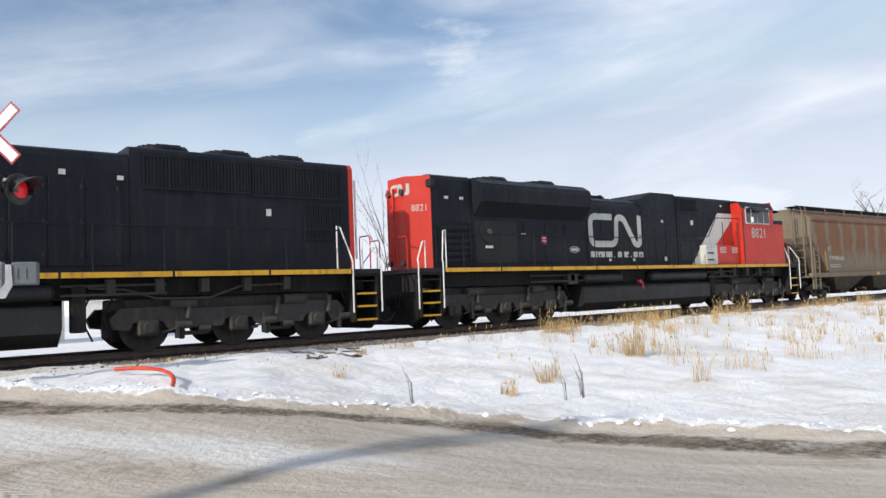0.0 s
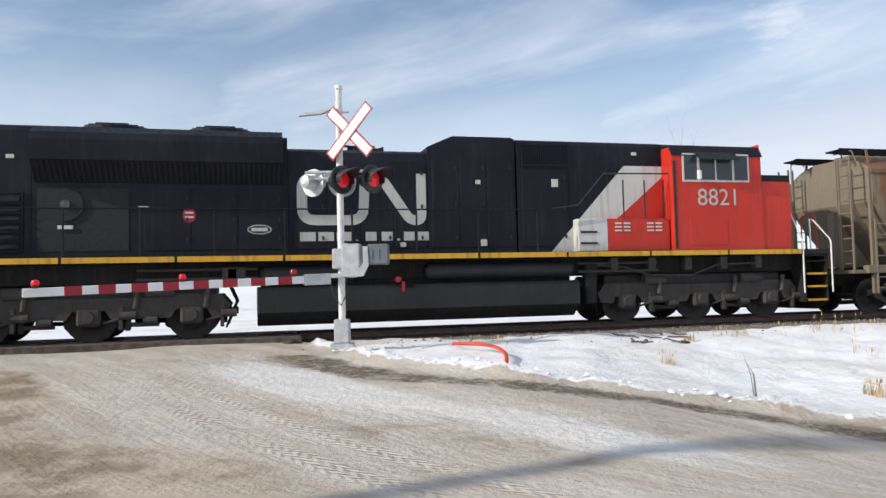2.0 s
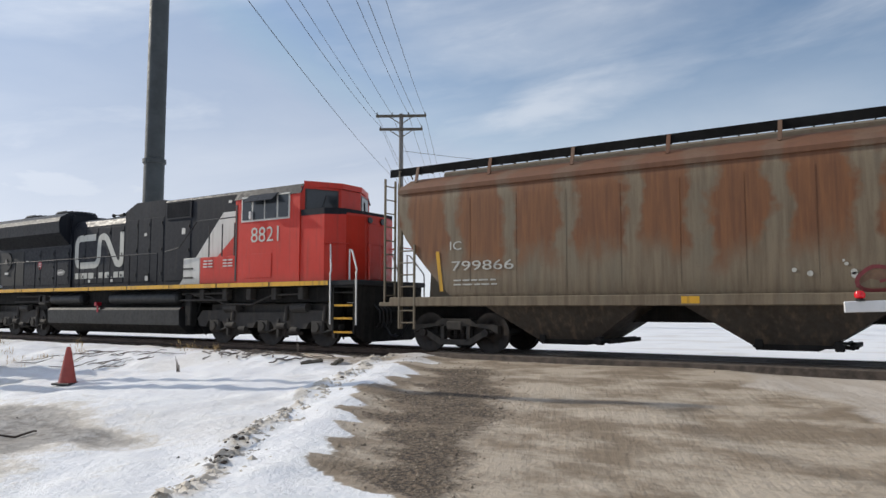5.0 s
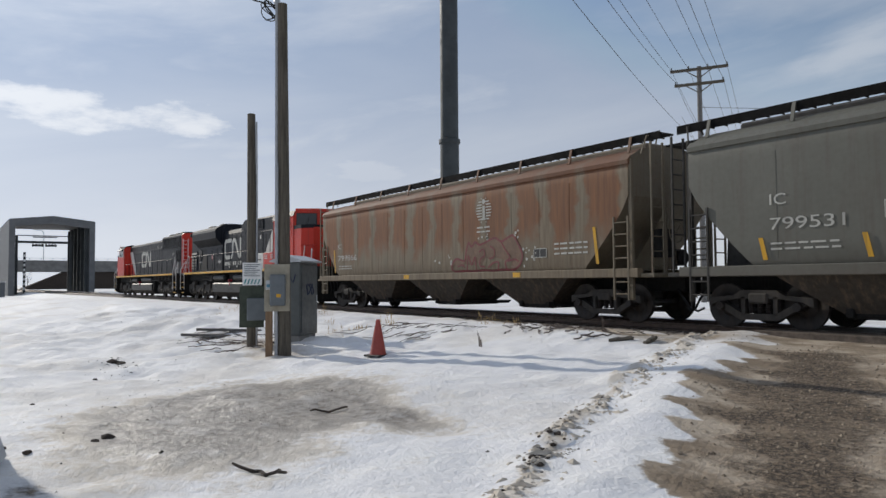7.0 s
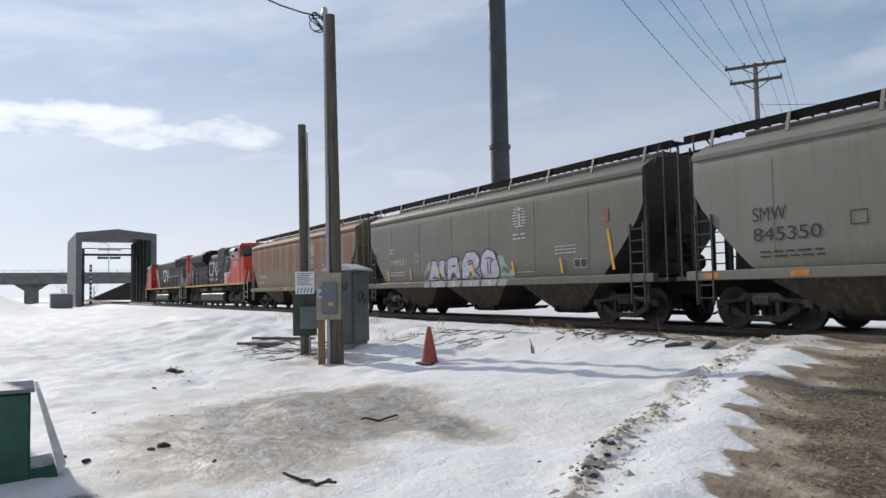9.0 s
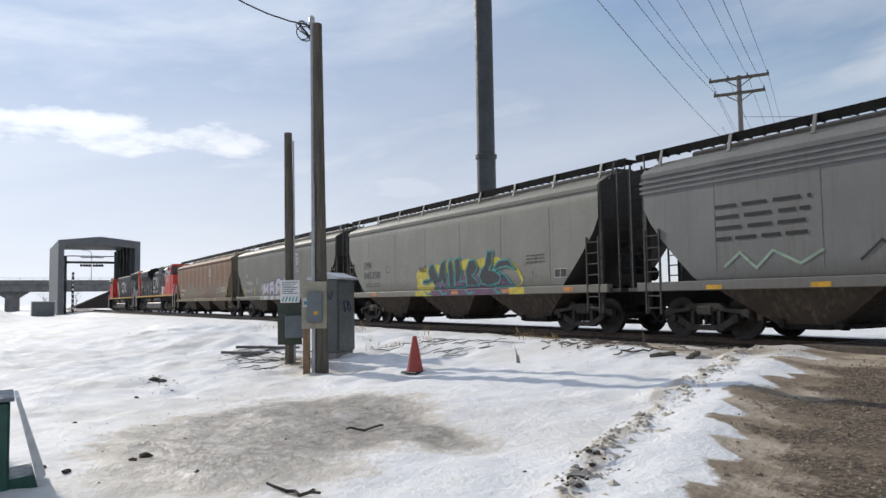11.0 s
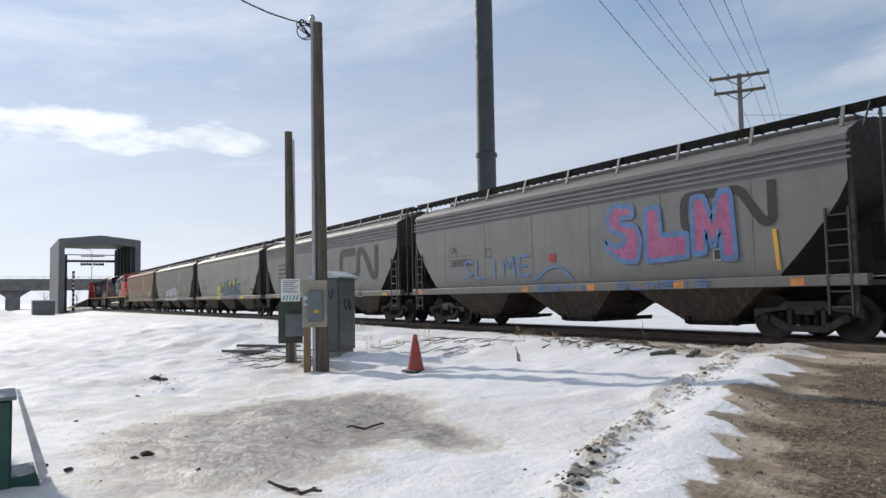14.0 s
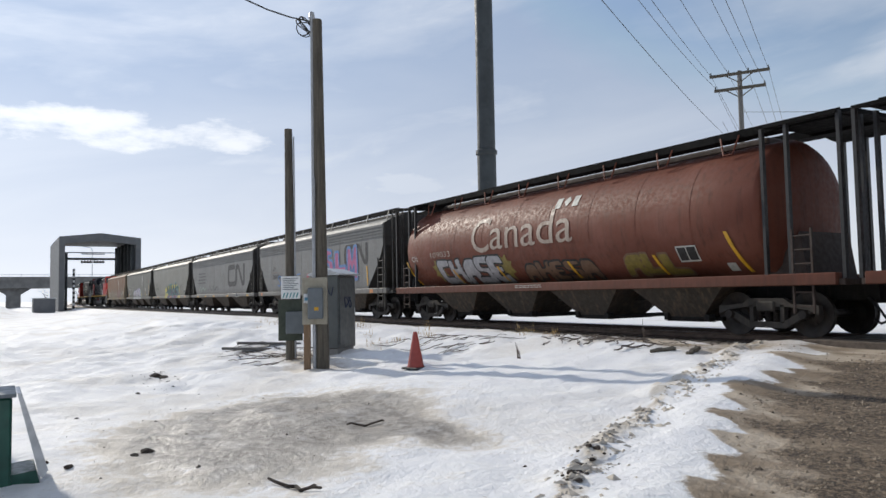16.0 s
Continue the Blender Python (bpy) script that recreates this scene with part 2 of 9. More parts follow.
def paint(name, base, dirt=(0.12, 0.09, 0.07), amount=0.5, rough=0.5, metal=0.0, fade=0.25, streak=1.0, dents=0.15, low=None, shine=0.5):
    """Weathered paint: a faded coat, run marks from above, specks of dirt; low: road grime below that height."""
    def build(nt, bsdf):
        q = Nodes(nt)
        wide = q.noise(0.7, 3, 0.6)
        runs = q.noise(5.0, 4, 0.6, (1.6, 1.6, 0.12))
        speck = q.noise(28, 3, 0.6)
        col = q.mix(q.ramp(wide, 0.35, 0.75, 0, fade), base, tuple(min(1, c * 1.35 + 0.03) for c in base))
        f = q.calc("MULTIPLY", q.ramp(runs, 0.46, 0.74), amount * streak)
        f = q.calc("MAXIMUM", f, q.calc("MULTIPLY", q.ramp(speck, 0.6, 0.78), amount * 0.8))
        if low is not None:
            z = q.calc("ADD", q.axes()[2], q.calc("MULTIPLY", runs, 0.8))
            f = q.calc("MAXIMUM", f, q.ramp(z, low + 0.75, low - 0.05, 0, min(0.85, amount + 0.25)))
        col = q.mix(f, col, dirt)
        q.to(col, bsdf, "Base Color")
        q.to(q.ramp(q.noise(9, 4), 0.3, 0.75, rough - 0.1, rough + 0.16), bsdf, "Roughness")
        q.to(metal, bsdf, "Metallic")
        q.to(shine, bsdf, "Specular IOR Level")
        q.bump(bsdf, q.calc("ADD", q.noise(1.3, 2), q.calc("MULTIPLY", speck, 0.06)), dents, 0.03)
    return material(name, build)


def plain(name, base, rough=0.6, metal=0.0, vary=0.2, scale=6.0, bump=0.1, stretch=None):
    def build(nt, bsdf):
        q = Nodes(nt)
        f = q.noise(scale, 5, 0.6, stretch)
        q.to(q.mix(q.ramp(f, 0.3, 0.7), tuple(c * (1 - vary) for c in base), tuple(min(1, c * (1 + vary)) for c in base)), bsdf, "Base Color")
        q.to(q.ramp(q.noise(scale * 3, 3), 0.3, 0.7, max(0.05, rough - 0.1), min(1, rough + 0.1)), bsdf, "Roughness")
        q.to(metal, bsdf, "Metallic")
        if bump:
            q.bump(bsdf, f, bump, 0.02)
    return material(name, build)


def glow(name, base, strength):
    def build(nt, bsdf):
        q = Nodes(nt)
        q.to(base, bsdf, "Base Color")
        q.to(base, bsdf, "Emission Color")
        q.to(strength, bsdf, "Emission Strength")
        q.to(0.25, bsdf, "Roughness")
    return material(name, build)


def rusty_hopper(nt, bsdf):
    """Tan paint gone to rust in the middle of each panel, bare streaks along the welds."""
    q = Nodes(nt)
    x, y, z = q.axes()
    warp = q.calc("MULTIPLY", q.calc("SUBTRACT", q.noise(0.9, 4, 0.6), 0.5), 0.9)
    ph = q.calc("ADD", q.calc("DIVIDE", x, 1.42), warp)
    panel = q.calc("ABSOLUTE", q.calc("SINE", q.calc("MULTIPLY", ph, math.pi)))
    height = q.calc("ADD", z, q.calc("MULTIPLY", q.calc("SUBTRACT", q.noise(1.1, 5, 0.65, (1, 1, 0.5)), 0.5), 1.8))
    up = q.ramp(height, 1.75, 2.6)
    rust = q.calc("MULTIPLY", q.ramp(panel, 0.22, 0.62), up)
    runs = q.noise(6, 5, 0.65, (1.5, 1.5, 0.1))
    tan = q.mix(q.ramp(runs, 0.35, 0.7), (0.205, 0.16, 0.105), (0.13, 0.097, 0.062))
    tan = q.mix(q.ramp(q.noise(2.2, 5, 0.6, (1, 1, 0.3)), 0.48, 0.72, 0, 0.6), tan, (0.16, 0.138, 0.098))
    brown = q.mix(q.ramp(runs, 0.3, 0.72), (0.125, 0.044, 0.016), (0.225, 0.090, 0.031))
    col = q.mix(q.calc("MULTIPLY", rust, 0.92), tan, brown)
    eave = q.ramp(q.calc("ADD", z, q.calc("MULTIPLY", runs, 0.3)), 3.85, 4.1)
    col = q.mix(q.calc("MULTIPLY", eave, 0.7), col, (0.15, 0.07, 0.04))
    q.to(q.mix(q.ramp(q.noise(30, 3), 0.58, 0.75, 0, 0.5), col, (0.08, 0.05, 0.035)), bsdf, "Base Color")
    q.to(0.72, bsdf, "Roughness")
    q.bump(bsdf, q.calc("ADD", q.noise(1.2, 2), q.calc("MULTIPLY", q.noise(25, 3), 0.1)), 0.2, 0.03)


def ground_nodes(nt, bsdf):
    """Snow, packed road ice, thawed gravel, tyre treads and a bare ice patch, by where the ground lies."""
    q = Nodes(nt)
    road, dirt, ice, ridge, brown, pale, across, stain = (q.attribute(a) for a in ("road", "dirt", "ice", "ridge", "brown", "pale", "across", "stain"))
    y = q.axes()[1]
    n_big, n_mid, n_fine, n_grit = q.noise(0.35, 5), q.noise(1.7, 6, 0.62), q.noise(9, 5, 0.65), q.noise(60, 4, 0.7)
    lane = q.n.new("ShaderNodeCombineXYZ")
    q.l.new(across, lane.inputs[0]), q.l.new(y, lane.inputs[1])
    streak = q.noise(2.2, 7, 0.66, (1.0, 0.13, 1), vec=lane.outputs[0])
    fine_streak = q.noise(13.0, 4, 0.6, (1.0, 0.05, 1), (3, 1, 0), vec=lane.outputs[0])
    patch = q.noise(0.9, 7, 0.66, (0.8, 1.2, 1), (4, 2, 0))
    snow = q.mix(q.ramp(n_mid, 0.35, 0.7), (0.84, 0.84, 0.85), (0.91, 0.905, 0.89))
    dusty = q.mix(q.ramp(n_fine, 0.4, 0.7), (0.55, 0.50, 0.43), (0.74, 0.71, 0.66))
    snow = q.mix(q.calc("MULTIPLY", q.ramp(n_big, 0.48, 0.66), 0.42), snow, dusty)
    snow = q.mix(q.ramp(q.calc("MULTIPLY", stain, q.calc("ADD", n_fine, 0.45)), 0.12, 0.80), snow, (0.36, 0.29, 0.205))
    # tyre treads: chevron ribs in a few wheel paths
    tread, rib = None, q.calc("SINE", q.calc("ADD", q.calc("MULTIPLY", y, 44.0), q.calc("MULTIPLY", q.calc("ABSOLUTE", q.calc("SUBTRACT", q.calc("FRACT", q.calc("MULTIPLY", across, 6.5)), 0.5)), 7.0)))
    for off, half in ((0.0, 0.15), (0.66, 0.11)):
        m = q.ramp(q.calc("ABSOLUTE", q.calc("SUBTRACT", across, off)), half + 0.03, half - 0.04)
        tread = m if tread is None else q.calc("MAXIMUM", tread, m)
    tread = q.calc("MULTIPLY", q.calc("MULTIPLY", tread, road), q.ramp(q.noise(0.8, 4, 0.6), 0.36, 0.56))
    pack = q.mix(q.ramp(streak, 0.34, 0.68), (0.57, 0.51, 0.44), (0.43, 0.36, 0.285))
    pack = q.mix(q.ramp(fine_streak, 0.45, 0.72, 0, 0.35), pack, (0.62, 0.58, 0.52))
    pack = q.mix(q.ramp(patch, 0.56, 0.68, 0, 0.7), pack, (0.31, 0.25, 0.18))
    frost = q.ramp(q.calc("ADD", pale, q.calc("MULTIPLY", q.calc("SUBTRACT", streak, 0.5), 1.5)), 0.35, 0.75)
    pack = q.mix(q.calc("MULTIPLY", frost, 0.85), pack, (0.72, 0.70, 0.665))
    mud = q.mix(q.ramp(patch, 0.40, 0.60), (0.24, 0.182, 0.122), (0.49, 0.41, 0.315))
    mud = q.mix(q.ramp(n_fine, 0.52, 0.75, 0, 0.4), mud, (0.36, 0.30, 0.225))
    edge = q.calc("MULTIPLY", q.calc("SUBTRACT", q.calc("ADD", n_mid, n_fine), 1.0), 0.55)
    brown_f = q.ramp(q.calc("ADD", brown, q.calc("MULTIPLY", q.calc("SUBTRACT", patch, 0.5), 1.6)), 0.30, 0.60)
    pack = q.mix(brown_f, pack, mud)
    clump = q.noise(19, 7, 0.78, off=(5, 3, 0))
    grit = q.mix(q.ramp(clump, 0.44, 0.60), (0.050, 0.036, 0.024), (0.245, 0.180, 0.118))
    grit = q.mix(q.ramp(n_grit, 0.55, 0.70, 0, 0.7), grit, (0.40, 0.33, 0.25))
    grit = q.mix(q.ramp(patch, 0.50, 0.66, 0, 0.6), grit, (0.36, 0.28, 0.195))
    bare = q.mix(q.ramp(n_fine, 0.35, 0.68), (0.24, 0.205, 0.165), (0.50, 0.455, 0.395))
    bare = q.mix(q.ramp(n_mid, 0.54, 0.70, 0, 0.6), bare, (0.60, 0.575, 0.54))
    col = q.mix(q.ramp(q.calc("ADD", ice, q.calc("MULTIPLY", edge, 1.4)), 0.14, 0.48, 0, 0.75), snow, (0.60, 0.53, 0.43))
    col = q.mix(q.ramp(q.calc("ADD", ice, edge), 0.38, 0.62), col, bare)
    col = q.mix(q.ramp(q.calc("ADD", road, edge), 0.40, 0.60), col, pack)
    dirt_f = q.ramp(q.calc("ADD", dirt, q.calc("MULTIPLY", edge, 1.5)), 0.28, 0.72)
    col = q.mix(dirt_f, col, grit)
    col = q.mix(q.calc("MULTIPLY", q.ramp(q.calc("ADD", ridge, edge), 0.50, 0.85), 0.7), col, (0.60, 0.53, 0.43))
    col = q.mix(q.ramp(q.noise(14, 4, 0.7), 0.65, 0.73, 0, 0.55), col, (0.30, 0.25, 0.19))
    col = q.mix(q.ramp(q.noise(40, 3, 0.7), 0.67, 0.75, 0, 0.45), col, (0.20, 0.16, 0.12))
    q.to(col, bsdf, "Base Color")
    q.to(q.mix(dirt_f, q.mix(q.ramp(ice, 0.4, 0.6), (0.75, 0.75, 0.75), (0.42, 0.42, 0.42)), (0.85, 0.85, 0.85)), bsdf, "Roughness")
    h = q.calc("ADD", q.calc("ADD", q.calc("MULTIPLY", n_mid, 0.6), q.calc("MULTIPLY", q.calc("MULTIPLY", fine_streak, 0.16), road)), q.calc("ADD", q.calc("MULTIPLY", n_fine, 0.40), q.calc("ADD", q.calc("MULTIPLY", n_grit, 0.07), q.calc("MULTIPLY", q.calc("MULTIPLY", clump, dirt_f), 0.45))))
    h = q.calc("ADD", h, q.calc("MULTIPLY", q.calc("MULTIPLY", rib, tread), 0.10))
    q.bump(bsdf, h, 0.75, 0.10)


M_GROUND = material("snowy_ground", ground_nodes)
M_BLACK = paint("black_paint", (0.0088, 0.0108, 0.0162), (0.040, 0.036, 0.033), 0.35, 0.5, fade=0.2, low=1.8, shine=0.16, dents=0.08)
M_RED = paint("red_paint", (0.50, 0.026, 0.012), (0.13, 0.035, 0.022), 0.35, 0.42, fade=0.3, low=1.8, shine=0.35, dents=0.06)
M_BAND = paint("light_grey_paint", (0.56, 0.55, 0.51), (0.2, 0.17, 0.13), 0.4, 0.5, low=1.8)
M_LETTER = paint("white_lettering", (0.47, 0.465, 0.42), (0.15, 0.14, 0.125), 0.4, 0.6)
M_FADED = paint("faded_white_lettering", (0.36, 0.29, 0.235), (0.15, 0.07, 0.05), 0.6, 0.6)
M_YELLOW = paint("yellow_paint", (0.62, 0.33, 0.012), (0.1, 0.07, 0.03), 0.5, 0.5)
M_GRIME = paint("underframe_grime", (0.015, 0.0145, 0.014), (0.045, 0.038, 0.032), 0.5, 0.85, shine=0.2)
M_TRUCK = paint("truck_grime", (0.050, 0.046, 0.042), (0.10, 0.083, 0.066), 0.55, 0.8, shine=0.3)
M_TANK = paint("tank_black", (0.014, 0.015, 0.0155), (0.04, 0.036, 0.032), 0.4, 0.5, shine=0.35)
M_GRILLE = plain("grille_dark", (0.009, 0.0095, 0.010), 0.7, 0.0, 0.4, 20)
M_STEEL = plain("worn_steel", (0.10, 0.09, 0.08), 0.5, 0.6, 0.4, 8)
M_WHEEL = paint("wheel_steel", (0.022, 0.018, 0.016), (0.06, 0.04, 0.028), 0.5, 0.6, 0.3)
M_RAILTOP = plain("rail_steel", (0.085, 0.060, 0.048), 0.45, 0.5, 0.3, 5)
M_WHITEPIPE = plain("white_handrail", (0.7, 0.69, 0.66), 0.5, 0, 0.12)
M_GLASS = plain("cab_glass", (0.03, 0.036, 0.042), 0.06, 0, 0.1, 3, 0)
M_IC = material("rusted_hopper_paint", rusty_hopper)
M_IC_END = paint("rust_brown_end", (0.165, 0.138, 0.096), (0.15, 0.085, 0.05), 0.4, 0.75)
M_GREY_A = paint("olive_grey_paint", (0.118, 0.117, 0.096), (0.10, 0.08, 0.062), 0.42, 0.6, fade=0.3, low=1.3)
M_GREY_B = paint("pale_grey_paint", (0.185, 0.182, 0.156), (0.15, 0.12, 0.085), 0.38, 0.6, fade=0.3, low=1.3)
M_GREY_C = paint("cool_grey_paint", (0.150, 0.151, 0.145), (0.12, 0.10, 0.08), 0.42, 0.6, fade=0.3, low=1.3)
M_CANADA = paint("brown_red_paint", (0.150, 0.050, 0.031), (0.07, 0.034, 0.024), 0.5, 0.58, fade=0.5, low=1.3, shine=0.2, dents=0.0)
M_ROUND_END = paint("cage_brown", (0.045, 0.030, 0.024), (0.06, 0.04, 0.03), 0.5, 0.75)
# end fittings of the grey cars: grime, plus their shade put into the dark base
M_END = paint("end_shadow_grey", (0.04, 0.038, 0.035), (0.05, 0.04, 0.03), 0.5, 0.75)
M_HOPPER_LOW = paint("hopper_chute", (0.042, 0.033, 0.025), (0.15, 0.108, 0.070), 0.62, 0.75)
M_GALV = plain("galvanised_steel", (0.50, 0.51, 0.52), 0.45, 0.45, 0.14, 7)
M_CONDUIT = plain("grey_conduit", (0.36, 0.37, 0.385), 0.5, 0.1, 0.12)
M_SIGNWHITE = plain("sign_white", (0.80, 0.80, 0.79), 0.45, 0, 0.06)
M_SIGNRED = plain("sign_red", (0.33, 0.008, 0.022), 0.4, 0, 0.12)
M_SIGNALBLACK = plain("signal_black", (0.015, 0.015, 0.016), 0.5, 0, 0.3)
M_LAMP = glow("red_lamp_lit", (0.55, 0.010, 0.018), 0.30)
M_LAMPDIM = glow("red_lamp_dim", (0.30, 0.012, 0.02), 0.10)
M_WOOD = plain("pole_wood", (0.100, 0.086, 0.066), 0.85, 0, 0.4, 5, 0.4, (5, 5, 0.25))
M_POST = plain("brown_timber", (0.21, 0.135, 0.08), 0.85, 0, 0.3, 5, 0.3, (5, 5, 0.3))
M_WOODGREY = plain("weathered_wood", (0.155, 0.148, 0.14), 0.9, 0, 0.45, 7, 0.4, (1, 6, 6))
M_CABINET = plain("cabinet_grey", (0.13, 0.148, 0.16), 0.5, 0.1, 0.12, 3)
M_CABINETBODY = plain("cabinet_body", (0.088, 0.096, 0.094), 0.5, 0.1, 0.14, 3)
M_PLY = plain("plywood_board", (0.33, 0.30, 0.235), 0.8, 0, 0.15, 4, 0.1)
M_CONE = plain("cone_orange", (0.34, 0.062, 0.048), 0.6, 0, 0.15, 5)
M_REDPIPE = plain("red_plastic_pipe", (0.60, 0.065, 0.025), 0.5, 0, 0.15)
M_STACK = plain("stack_grey", (0.036, 0.043, 0.046), 0.6, 0.0, 0.22, 0.6, 0.05)
M_PORTAL = plain("portal_grey", (0.12, 0.125, 0.13), 0.6, 0.0, 0.12, 0.8, 0.03)
M_CONCRETE = plain("concrete", (0.20, 0.195, 0.185), 0.85, 0, 0.2, 0.5, 0.1)
M_SILO = plain("silo_white", (0.74, 0.72, 0.64), 0.5, 0, 0.07, 1.5, 0.03)
M_BLUE = plain("blue_steel", (0.10, 0.24, 0.33), 0.5, 0.2, 0.2)
M_GREEN = plain("green_box", (0.012, 0.072, 0.052), 0.4, 0, 0.2)
M_BOARDGREEN = plain("board_green", (0.050, 0.062, 0.045), 0.7, 0, 0.2, 5)
M_STRAW = plain("dry_grass", (0.44, 0.30, 0.13), 0.8, 0, 0.35, 3, 0)
M_BARK = plain("bare_bark", (0.12, 0.095, 0.08), 0.9, 0, 0.3, 10, 0.2)
M_BALLAST = plain("ballast_stone", (0.205, 0.175, 0.15), 0.9, 0, 0.65, 16, 0.9)
M_TIE = plain("tie_wood", (0.05, 0.04, 0.033), 0.9, 0, 0.4, 8, 0.4)
M_PLANK = plain("crossing_plank", (0.09, 0.07, 0.055), 0.9, 0, 0.4, 6, 0.4)
M_SOIL = plain("dark_soil", (0.055, 0.042, 0.033), 0.95, 0, 0.4, 10, 0.5)
M_WIRE = plain("wire", (0.03, 0.03, 0.03), 0.6, 0.3, 0.2)
M_WALK = paint("walkway_black", (0.006, 0.006, 0.006), (0.02, 0.018, 0.016), 0.3, 0.9, shine=0.1)
M_TAN_PIECE = plain("dirty_snow", (0.55, 0.49, 0.41), 0.9, 0, 0.25, 9, 0.4)


# ---- the ground ----
def sm(a, b, v):
    t = np.clip((v - a) / (b - a), 0, 1)
    return t * t * (3 - 2 * t)


RIDGE_X, RIDGE_Y = (-1.0, -2.6, -4.2, -5.0, -5.8, -7.1, -8.3, -9.6), (-4.0, 0.5, 3.4, 4.7, 6.0, 8.7, 11.0, 13.6)
BANK_X, BANK_Y = (4.7, 5.6, 7.0, 8.8, 10.7, 12.2, 13.4, 16.5, 40.0), (10.9, 8.5, 6.9, 5.5, 4.3, 2.6, 0.4, -4.0, -30.0)


def ridge_at(y):
    return np.interp(y, RIDGE_Y, RIDGE_X)


def bank_at(y):
    return np.interp(y, BANK_Y[::-1], BANK_X[::-1])


def rest(x, y):
    """The ground's height without its roughness."""
    x, y = np.asarray(x, float), np.asarray(y, float)
    z = -0.55 + 0.5 * sm(1, 12.2, y)
    z = z - 0.38 * sm(6.5, 12, x) * sm(12.5, 6, y) - 0.20 * sm(-9, -15, x) * sm(12, 5, y)
    z = z + 0.28 * sm(-17, -30, x) * sm(11, 3, y)
    z = z - 0.02 * sm(12.0, 13.2, y) - 0.28 * sm(17.4, 20.5, y)
    return z


TABLES = {}


def lumps(x, y, scale, seed):
    """Smooth random heights on a grid of that spacing."""
    if seed not in TABLES:
        TABLES[seed] = np.random.RandomState(seed).rand(256, 256)
    table = TABLES[seed]
    u, v = x / scale, y / scale
    i, j = np.floor(u).astype(int), np.floor(v).astype(int)
    a, b = u - i, v - j
    a, b = a * a * (3 - 2 * a), b * b * (3 - 2 * b)
    at = lambda p, q: table[p % 256, q % 256]
    return (at(i, j) * (1 - a) + at(i + 1, j) * a) * (1 - b) + (at(i, j + 1) * (1 - a) + at(i + 1, j + 1) * a) * b - 0.5


def spread(lo, hi, step, far, growth=1.22):
    mid = list(np.arange(lo, hi + step / 2, step))
    a, b, d, e = [], [], step, step
    while (a[-1] if a else lo) > -far:
        d *= growth
        a.append((a[-1] if a else lo) - d)
    while (b[-1] if b else hi) < far:
        e *= growth
        b.append((b[-1] if b else hi) + e)
    return np.array(a[::-1] + mid + b)


def on_ground(x, y):
    return float(height(np.array([float(x)]), np.array([float(y)]))[0])


